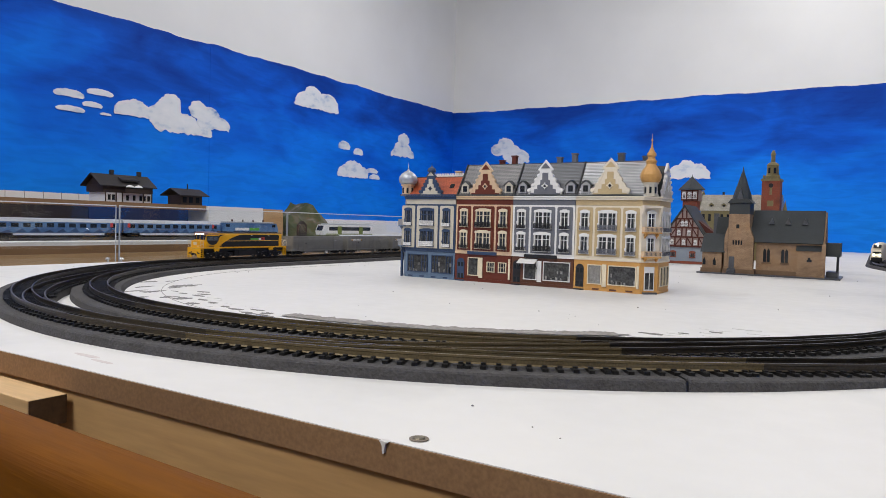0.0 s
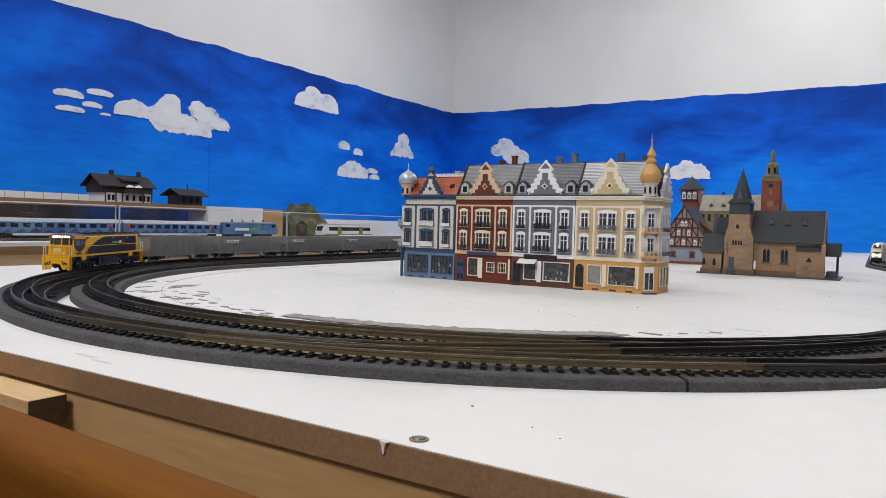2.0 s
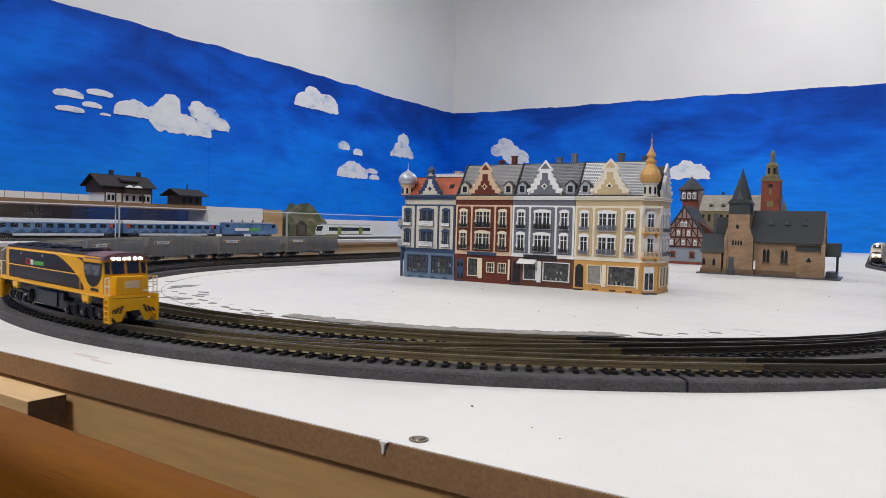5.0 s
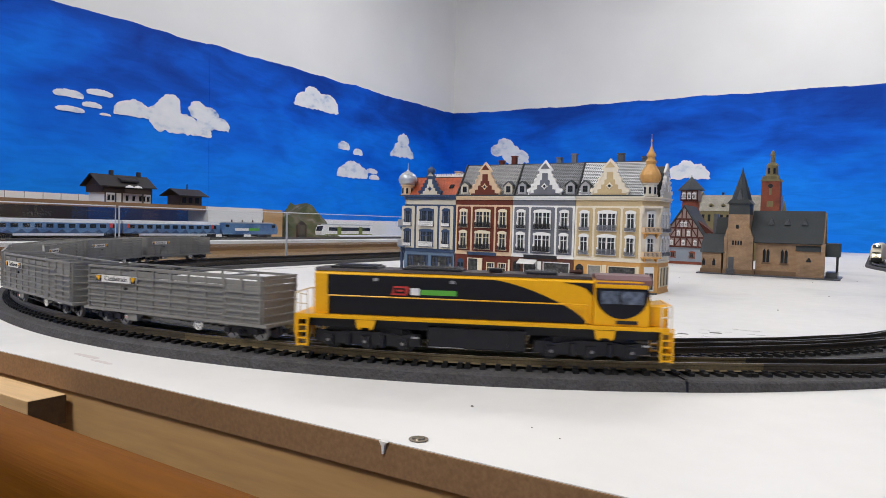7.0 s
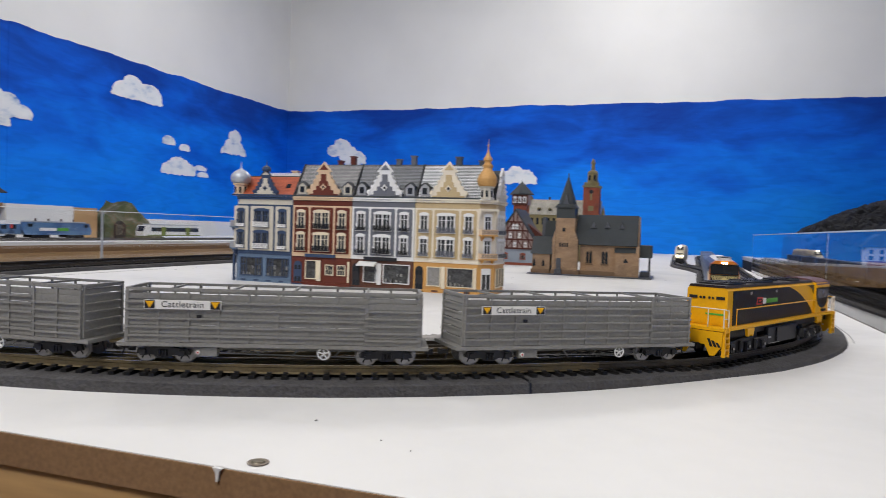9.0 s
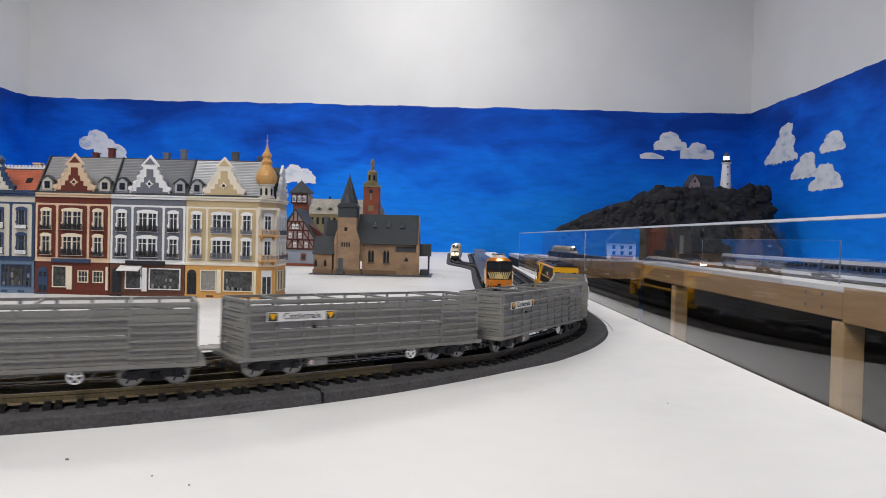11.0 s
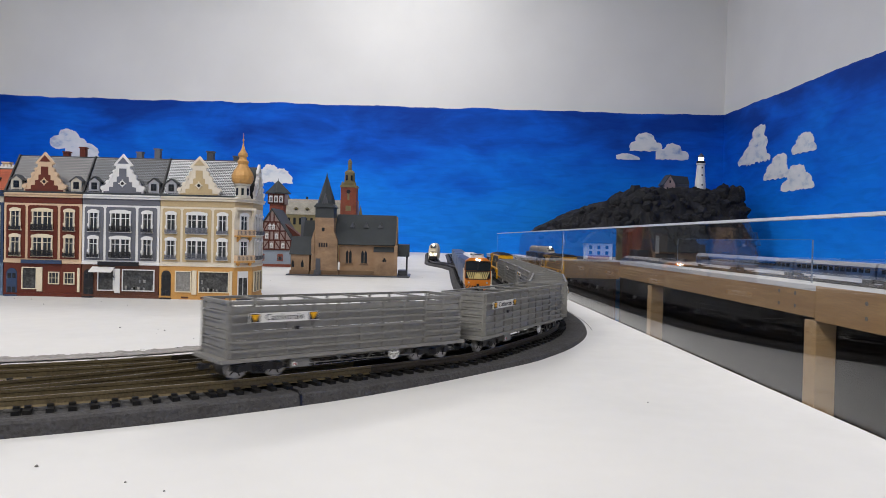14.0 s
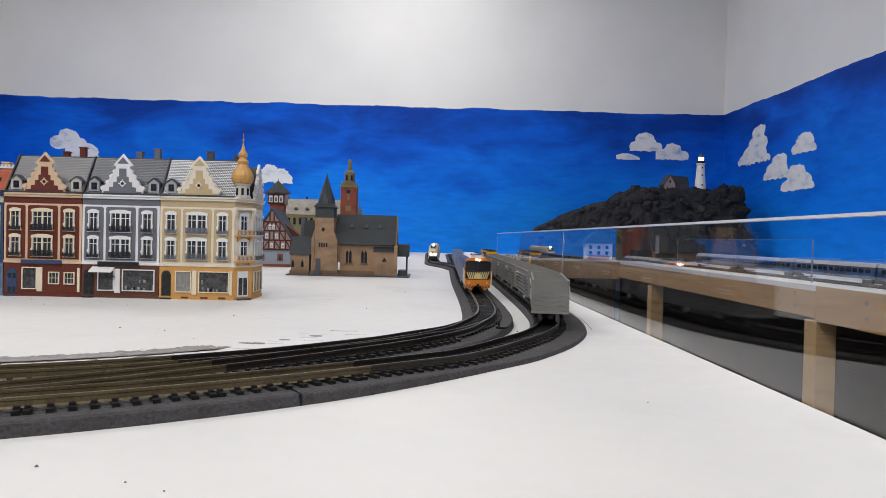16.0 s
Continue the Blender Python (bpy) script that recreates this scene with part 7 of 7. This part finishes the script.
part("portal", prism(B(), [(1.764, 0.0218), (1.800, 0.0218), (1.800, 0.066), (1.782, 0.080), (1.764, 0.066)], -1.705, -1.690, "x"), "dark", tm, "dark tunnel portal")

# ---- corner layout with lighthouse, and the pine table along the east wall ----
RX = 0.80
setting("east_table", box(B(), RX + 0.001, WX1, -1.0, WY1, -0.012, 0.0), "whitepaint", "white painted top of the pine table", "table")
setting("east_table_beam", box(B(), RX, RX + 0.04, -1.0, 1.47, -0.074, -0.0005), "piney", "pale pine front beam of the neighbouring table", "beam")
setting("east_table_far_beam", box(B(), RX, RX + 0.04, 1.472, 2.95, -0.068, -0.0125), "piney", "darker pine front beam of the neighbouring table", "beam")
setting("corner_table", box(B(), 0.30, RX, 2.95, WY1, -0.012, 0.004), "whitepaint", "white painted corner of the neighbouring table", "table")
setting("corner_table_beam", box(B(), 0.30, RX - 0.001, 2.942, 2.948, -0.075, -0.004), "piney", "brown front beam of the corner table", "beam")
# two dark boxes added for the shade under the east and corner tables
setting("east_table_skirt", box(B(), RX + 0.22, WX1 - 0.01, -1.0, WY1 - 0.01, FLOOR, -0.013), "dark", "dark box painting the shade under the pine table", "panel")
setting("corner_skirt", box(B(), 0.30, RX, 3.0, WY1 - 0.01, FLOOR, -0.013), "dark", "dark box painting the shade under the corner table", "panel")
for y0, y1 in ((1.466, 1.512), (2.53, 2.575), (0.40, 0.445)):
    tagged(part("table_leg", box(B(), RX + 0.001, RX + 0.045, y0, y1, FLOOR, -0.0745), "pine", bevel=0.002), "square pine table leg", "table leg", kind="structure")
for y in (1.22, 1.30, 1.55, 1.62):
    for z in (-0.022, -0.050):
        tagged(part("screw_head", cyl(B(), (RX - 0.0006, y, z), (RX + 0.002, y, z), 0.0045, n=10), "scuff"), "dull screw head in the pine beam", "screw")
for yc in (1.25, 1.56, 1.87, 2.18):
    coach("passenger_coach", "silver and blue passenger coach on the pine table", pose(0.90, yc, 0.0075, 0, 0, 90), 0.306, "coachdark", "bluewhite", "silverroof", 13)
ETR = smooth_path([(0.90, 0.2), (0.90, 1.0), (0.90, 2.0), (0.90, 2.9)], 0.02)
track("east_track", ETR, "dark model railway track on the pine table", z=-0.0058, foam_on=False)
sc2 = thing("acrylic_screen", "small clear acrylic screen on the pine table", "acrylic screen", "acrylic screens")
pn = part("pane", box(B(), 0.845, 0.848, 1.57, 2.40, 0.0003, 0.096), "glass", sc2)
pn.visible_shadow = False
for yy in (1.5695, 2.4005):
    part("joint", box(B(), 0.8447, 0.8483, yy - 0.0006, yy + 0.0006, 0.0003, 0.096), "edgedim", sc2)
part("top_edge", box(B(), 0.8448, 0.8482, 1.572, 2.398, 0.0962, 0.0972), "edgedim", sc2)


def mountain_height(u, v):
    # u along the north wall, v towards it
    x = 0.47 + 0.97 * u
    pts = ((0.47, 0.10), (0.60, 0.16), (0.78, 0.235), (0.90, 0.262), (0.935, 0.30), (0.97, 0.318), (1.05, 0.312), (1.20, 0.318), (1.40, 0.322), (1.44, 0.30))
    h = pts[-1][1]
    for (a, ha), (b, hb) in zip(pts, pts[1:]):
        if a <= x <= b:
            h = ha + (hb - ha) * (x - a) / (b - a)
            break
    return h * min(1.0, 0.25 + v * 2.6) * min(1.0, (1 - u) * 40)


lm = thing("rocky_headland", "black rocky headland in the corner of the room", "model mountain")
part("rock", hill(0.47, 1.44, 3.02, 3.70, 0.002, mountain_height, 150, 80, 0.018, 8.0), "blackrock", lm)
rk = random.Random(12)


def boulder_mesh(seed):
    bm = B()
    bmesh.ops.create_icosphere(bm, subdivisions=2, radius=1.0)
    for v in bm.verts:
        k = 1 + 0.45 * noise.noise((v.co.x * 1.3 + seed * 5, v.co.y * 1.3, v.co.z * 1.3)) + 0.2 * noise.noise((v.co.x * 3 + seed, v.co.y * 3, v.co.z * 3))
        v.co *= k
    return mesh_of(bm, "boulder", "blackrock")


BOULDERS = [boulder_mesh(s) for s in range(6)]
for k in range(280):
    u, v = rk.uniform(0.02, 0.985), rk.uniform(0.005, 0.36) ** 1.0
    h = mountain_height(u, v)
    if 0.56 < u < 0.88 and v > 0.28:
        continue
    r = rk.uniform(0.014, 0.030) * (0.75 + h)
    ob = new("boulder", BOULDERS[k % 6])
    ob.parent = lm
    ob.matrix_local = pose(0.47 + 0.97 * u, 3.02 + 0.68 * v, max(h + 0.004, 0.01), rk.uniform(0, 360), rk.uniform(0, 360), rk.uniform(0, 360)) @ Matrix.Diagonal((r * rk.uniform(0.8, 1.5), r, r * rk.uniform(0.7, 1.1), 1))
M["lantern"] = glow("cold_lantern_glow", (0.72, 0.80, 1.0), 3.0)
lh = thing("lighthouse", "white lighthouse with a lit lantern", "model lighthouse", m=pose(1.253, 3.26, 0.322))
part("tower", lathe(B(), [(0.0260, 0.0), (0.0250, 0.02), (0.0170, 0.128), (0.0215, 0.131), (0.0215, 0.135)], 0, 0, 0, 18), "white", lh, "white tapered tower", smooth=False)
part("gallery", lathe(B(), [(0.0190, 0.1352), (0.0190, 0.146), (0.0180, 0.146), (0.0180, 0.1360)], 0, 0, 0, 18), "ink", lh)
part("lantern", lathe(B(), [(0.0125, 0.136), (0.0125, 0.164)], 0, 0, 0, 12), "lantern", lh, "lit bluish-white lantern")
part("cap", lathe(B(), [(0.0145, 0.1642), (0.0130, 0.170), (0.0060, 0.178), (0.0010, 0.184)], 0, 0, 0, 12), "slate", lh, "grey lantern cap")
for z in (0.03, 0.075, 0.11):
    part("window", box(B(), -0.003, 0.003, -0.0262 + z * 0.066, -0.0232 + z * 0.066, z, z + 0.008), "win", lh)
kc = thing("keepers_cottage", "small grey cottage beside the lighthouse", "model house", m=pose(1.075, 3.24, 0.316))
part("wall", prism(B(), [(0.0, 0.0), (0.050, 0.0), (0.050, 0.040), (0.025, 0.078), (0.0, 0.040)], -0.01, 0.06), "infill", kc)
part("wing", box(B(), 0.0505, 0.118, 0.0, 0.05, 0.0, 0.045), "slate", kc)
part("roof", prism(B(), [(0.0535, 0.040), (0.118, 0.040), (0.108, 0.075), (0.030, 0.080)], -0.006, 0.056), "slate_d", kc)
for s in (-1, 1):
    part("roof", prism(B(), [(0.025, 0.084), (0.025 + s * 0.031, 0.036), (0.025 + s * 0.031, 0.032), (0.025, 0.0785)], -0.014, 0.064), "slate_d", kc)
for x, z in ((0.010, 0.012), (0.034, 0.012), (0.022, 0.044)):
    part("window", box(B(), x, x + 0.007, -0.0112, -0.0102, z, z + 0.012), "win", kc)
vh = thing("white_villa", "pale grey two-storey villa with a dark roof", "model house", m=pose(0.662, 2.985, 0.0045))
part("wall", box(B(), 0.0, 0.115, 0.0, 0.07, 0.0, 0.068), "white", vh)
part("plinth", box(B(), 0.010, 0.100, -0.012, -0.0005, 0.0, 0.017), "brick", vh)
part("roof", prism(B(), [(-0.012, 0.0682), (0.127, 0.0682), (0.095, 0.100), (0.070, 0.118), (0.045, 0.118), (0.020, 0.100)], -0.010, 0.08), "slate_d", vh)
for x in (0.015, 0.050, 0.085):
    for z in (0.020, 0.044):
        part("window", box(B(), x, x + 0.013, -0.0012, -0.0002, z, z + 0.015), "win", vh)
bh = thing("timber_station", "brown timber building with pale window boards", "model house", m=pose(0.86, 2.975, 0.0005))
part("wall", box(B(), 0.0, 0.15, 0.0, 0.07, 0.0, 0.125), "dwood", bh)
for x, w2, m2 in ((0.030, 0.06, "deckfront"), (0.098, 0.016, "curtain")):
    part("board", box(B(), x, x + w2, -0.0015, -0.0003, 0.035, 0.112), m2, bh)
part("window", box(B(), 0.040, 0.092, -0.0025, -0.0016, 0.050, 0.095), "win", bh)
part("roof", prism(B(), [(-0.01, 0.1252), (0.16, 0.1252), (0.14, 0.142), (0.01, 0.142)], -0.01, 0.08), "broof", bh)


# ---- standing trains on the inner and far tracks ----
def inner_pose(y):
    k = min(range(len(INNER)), key=lambda i: abs(INNER[i].y - y) + (9 if INNER[i].x < -0.3 else 0))
    p, t, nrm = frame_at(INNER, k)
    return pose(p.x, p.y, RAIL_Z, 0, 0, math.degrees(math.atan2(t.y, t.x)) + 180)


M["orange"] = paint("orange_enamel", (0.66, 0.20, 0.02), 0.38, 0.12, 60)
M["stripe_y"] = paint("cream_yellow_stripe", (0.66, 0.52, 0.22), 0.4, 0.1)
ol = thing("orange_locomotive", "orange diesel locomotive with black windscreen and striped front", "model locomotive", m=inner_pose(1.045))
sec = [(-0.0168, 0.009), (0.0168, 0.009), (0.0172, 0.030), (0.0160, 0.0400), (0.0110, 0.0440), (-0.0110, 0.0440), (-0.0160, 0.0400), (-0.0172, 0.030)]
part("body", prism(B(), sec, -0.112, 0.0878, "x"), "coachdark", ol, "dark blue body")
part("cab", prism(B(), sec, 0.088, 0.106, "x"), "orange", ol, "orange cab")
for s in (-1, 1):
    part("side_panel", box(B(), -0.105, 0.070, *sorted((s * 0.0173, s * 0.0177)), 0.014, 0.034), "coachdark", ol, "dark blue side panel")
    part("bogie", box(B(), 0.030, 0.090, *sorted((s * 0.010, s * 0.0150)), 0.0010, 0.0088), "under", ol)
    part("bogie", box(B(), -0.095, -0.035, *sorted((s * 0.010, s * 0.0150)), 0.0010, 0.0088), "under", ol)
part("roof", prism(B(), [(-0.0105, 0.0441), (0.0105, 0.0441), (0.0070, 0.0470), (-0.0070, 0.0470)], -0.110, 0.100, "x"), "white", ol, "white roof")
part("windscreen", box(B(), 0.1062, 0.1072, -0.0165, 0.0165, 0.0275, 0.0392), "win", ol, "wide black windscreen")
fr = part("front_panel", box(B(), 0.1062, 0.1070, -0.0162, 0.0162, 0.0175, 0.0270), "loco_k", ol)
for k in range(-5, 6):
    part("stripe", prism(B(), [(k * 0.0029 - 0.0007, 0.0258), (k * 0.0029 + 0.0007, 0.0258), (k * 0.0021 + 0.0007, 0.0166), (k * 0.0021 - 0.0007, 0.0166)], 0.1071, 0.1075, "x"), "stripe_y", fr)
part("emblem", prism(B(), [(-0.0050, 0.0205), (0, 0.0250), (0.0050, 0.0205), (0.0030, 0.0172), (-0.0030, 0.0172)], 0.1076, 0.1080, "x"), "stripe_y", fr, "yellow emblem shape")
for y in (-0.0018, 0.0018):
    part("headlight", cyl(B(), (0.1060, y, 0.0416), (0.1074, y, 0.0416), 0.0013, n=10), "lamp", ol, "lit headlight")
part("windscreen_post", box(B(), 0.1073, 0.1077, -0.0006, 0.0006, 0.0275, 0.0392), "ink", ol)
part("cab_brow", box(B(), 0.1062, 0.1084, -0.0158, 0.0158, 0.0394, 0.0402), "loco_k", ol, "black brow over the windscreen")
part("marker_panel", box(B(), 0.1071, 0.1080, -0.0150, 0.0150, 0.0159, 0.0166), "loco_k", ol)
for s in (-1, 1):
    part("grab_rail", rail_bar(B(), [(0.1066, s * 0.0178, 0.010), (0.1066, s * 0.0178, 0.0275)], 0.0006), "cream", ol, "pale grab rail")
    part("grab_rail", rail_bar(B(), [(0.0885, s * 0.0182, 0.010), (0.0885, s * 0.0182, 0.0300)], 0.0006), "cream", ol, "pale grab rail")
    part("cab_side_window", box(B(), 0.0915, 0.1025, *sorted((s * 0.0171, s * 0.0175)), 0.0275, 0.0365), "win", ol)
    part("marker_lamp", cyl(B(), (0.1070, s * 0.0118, 0.0122), (0.1096, s * 0.0118, 0.0122), 0.0013, n=8), "steel", ol)
    part("horn", cyl(B(), (0.094, s * 0.006, 0.0482), (0.101, s * 0.006, 0.0482), 0.0009, 0.0016), "steel", ol)
part("roof_unit", box(B(), 0.060, 0.084, -0.0080, 0.0080, 0.0471, 0.0490), "slate", ol, bevel=0.0004)
pl = part("pilot", prism(B(), [(-0.0165, 0.0158), (0.0165, 0.0158), (0.0160, 0.0060), (0.0080, 0.0020), (0.0045, 0.0080), (-0.0045, 0.0080), (-0.0080, 0.0020), (-0.0160, 0.0060)], 0.1062, 0.1090, "x"), "orange", ol, "orange pilot with black stripes")
for s in (-1, 1):
    for k in range(3):
        y0 = s * (0.0055 + k * 0.0034)
        part("stripe", prism(B(), [(y0, 0.0085), (y0 + s * 0.0014, 0.0085), (y0 + s * 0.0034, 0.0045 + 0.0008 * k), (y0 + s * 0.0018, 0.0045 + 0.0008 * k)], 0.1091, 0.1094, "x"), "ink", pl)
part("coupler", box(B(), 0.1063, 0.1130, -0.0016, 0.0016, 0.0080, 0.0108), "under", ol)
for k in range(5):
    fw = thing("flat_wagon", "dark blue container wagon behind the orange locomotive", "model wagon", "blue wagons", inner_pose(1.255 + 0.19 * k))
    part("frame", box(B(), -0.090, 0.090, -0.0145, 0.0145, 0.0085, 0.0120), "under", fw)
    part("container", box(B(), -0.086, 0.086, -0.0140, 0.0140, 0.0122, 0.0360), "coachdark", fw, "blue ribbed container", bevel=0.0005)
    for x in (-0.06, 0.06):
        part("bogie", box(B(), x - 0.016, x + 0.016, -0.0105, 0.0105, 0.0012, 0.0084), "under", fw)

ic = thing("express_train", "cream streamlined express train with lit headlights", "model train", m=pose(-0.001, 2.125, RAIL_Z, 0, 0, -92))
secs = []
bm = B()
prof = [(0.0, 0.0105, 0.020), (0.006, 0.0130, 0.030), (0.016, 0.0145, 0.038), (0.032, 0.0155, 0.046), (0.055, 0.0162, 0.0500), (0.30, 0.0162, 0.0500)]
for d, hw, zt in prof:
    ring = []
    for a in range(0, 181, 20):
        ring.append(bm.verts.new((-d, hw * math.copysign(abs(math.cos(radians(a))) ** 0.6, math.cos(radians(a))), 0.005 + (zt - 0.005) * math.sin(radians(a)) ** 0.5)))
    secs.append(ring)
for r0, r1 in zip(secs, secs[1:]):
    for i in range(len(r0) - 1):
        bm.faces.new((r0[i], r0[i + 1], r1[i + 1], r1[i]))
    bm.faces.new((r0[0], r0[-1], r1[-1], r1[0]))
bm.faces.new(secs[0])
bm.faces.new(secs[-1])
part("body", bm, "cream", ic, "cream rounded body", smooth=False)
part("windscreen", prism(B(), [(-0.0135, 0.0375), (-0.0120, 0.0385), (-0.0285, 0.0455), (-0.0300, 0.0450)], -0.0088, 0.0088), "win", ic, "black windscreen")
for y in (-0.0068, 0.0068):
    part("headlight", cyl(B(), (-0.006, y, 0.0190), (0.0022, y, 0.0190), 0.0026, n=12), "lamp", ic, "bright round headlight")
part("top_light", cyl(B(), (-0.032, 0, 0.0480), (-0.026, 0, 0.0480), 0.0022, n=10), "lamp", ic, "lit roof light")
# black block added for the shadowed lower part of the nose
part("bumper", box(B(), -0.020, 0.0012, -0.0125, 0.0125, 0.0010, 0.0125), "under", ic, "black block painting the shade on the lower nose", bevel=0.0015)
part("nose_band", box(B(), -0.008, 0.0006, -0.0090, 0.0090, 0.0240, 0.0268), "win", ic, "black band between the lamps")
part("skirt", box(B(), -0.28, -0.002, -0.012, 0.012, 0.0010, 0.0062), "under", ic)

# ---- movement ----
ARC = (OUTER[1] - OUTER[0]).length


def on_track(s):
    u = max(0.0, min(s / ARC, len(OUTER) - 1.001))
    i = int(u)
    return OUTER[i].lerp(OUTER[i + 1], u - i)


def body_pose(s, half):
    a, b = on_track(s - half), on_track(s + half)
    c, d = (a + b) / 2, b - a
    return pose(c.x, c.y, RAIL_Z - (sag(a) + sag(b)) / 2, 0, math.degrees((sag(b) - sag(a)) / d.length), math.degrees(math.atan2(d.y, d.x)))


# distance of the locomotive's rear end along the outer loop, by time
RUN = [(0.0, 2.224), (1.5, 2.480), (3.0, 2.729), (5.0, 3.053), (6.5, 3.300), (7.5, 3.467), (9.0, 3.715), (12.5, 4.284), (14.0, 4.531), (15.0, 4.700), (16.0, 4.877)]


def travelled(t):
    for (t0, s0), (t1, s1) in zip(RUN, RUN[1:]):
        if t <= t1:
            return s0 + (s1 - s0) * (t - t0) / (t1 - t0)
    return RUN[-1][1]


def roll(ws, back):
    """Turns a wheelset as far as it rolls."""
    x, r = ws.location.x, ws.location.z
    rows = []
    for k in range(0, 481):
        t = k / 30
        rows.append((t, pose(x, 0, r, 0, math.degrees((travelled(t) - back) / r) % 360, 0)))
    walk(ws, rows)


def run_car(car, back, half, off0=0.0, t_step=0.2):
    """Keys a car whose middle is that far behind the locomotive's rear end, and the swing of its bogies."""
    times = [min(k * t_step, 16.0) for k in range(int(16.0 / t_step) + 2)]
    times = sorted(set(times))
    bodies = [(t, body_pose(travelled(t) - back, half) @ pose(-off0, 0, 0)) for t in times]
    walk(car, bodies)
    for b in car.children:
        if b.name.startswith("bogie"):
            off = b.location.x
            rows = []
            for t, m in bodies:
                s = travelled(t) - back + (half if off > 0 else -half)
                d = on_track(s + 0.01) - on_track(s - 0.01)
                turn = math.degrees(math.atan2(d.y, d.x)) - math.degrees(m.to_euler().z)
                turn = (turn + 180) % 360 - 180
                rows.append((t, pose(off, 0, 0, 0, 0, turn)))
            walk(b, rows)
            for ws in b.children:
                if ws.name.startswith("wheelset"):
                    roll(ws, back)


def motions():
    run_car(LOCO, -0.1055, 0.0590, 0.003)
    for k, w in enumerate(WAGONS):
        run_car(w, 0.0845 + 0.1628 * k, 0.0545)


motions()
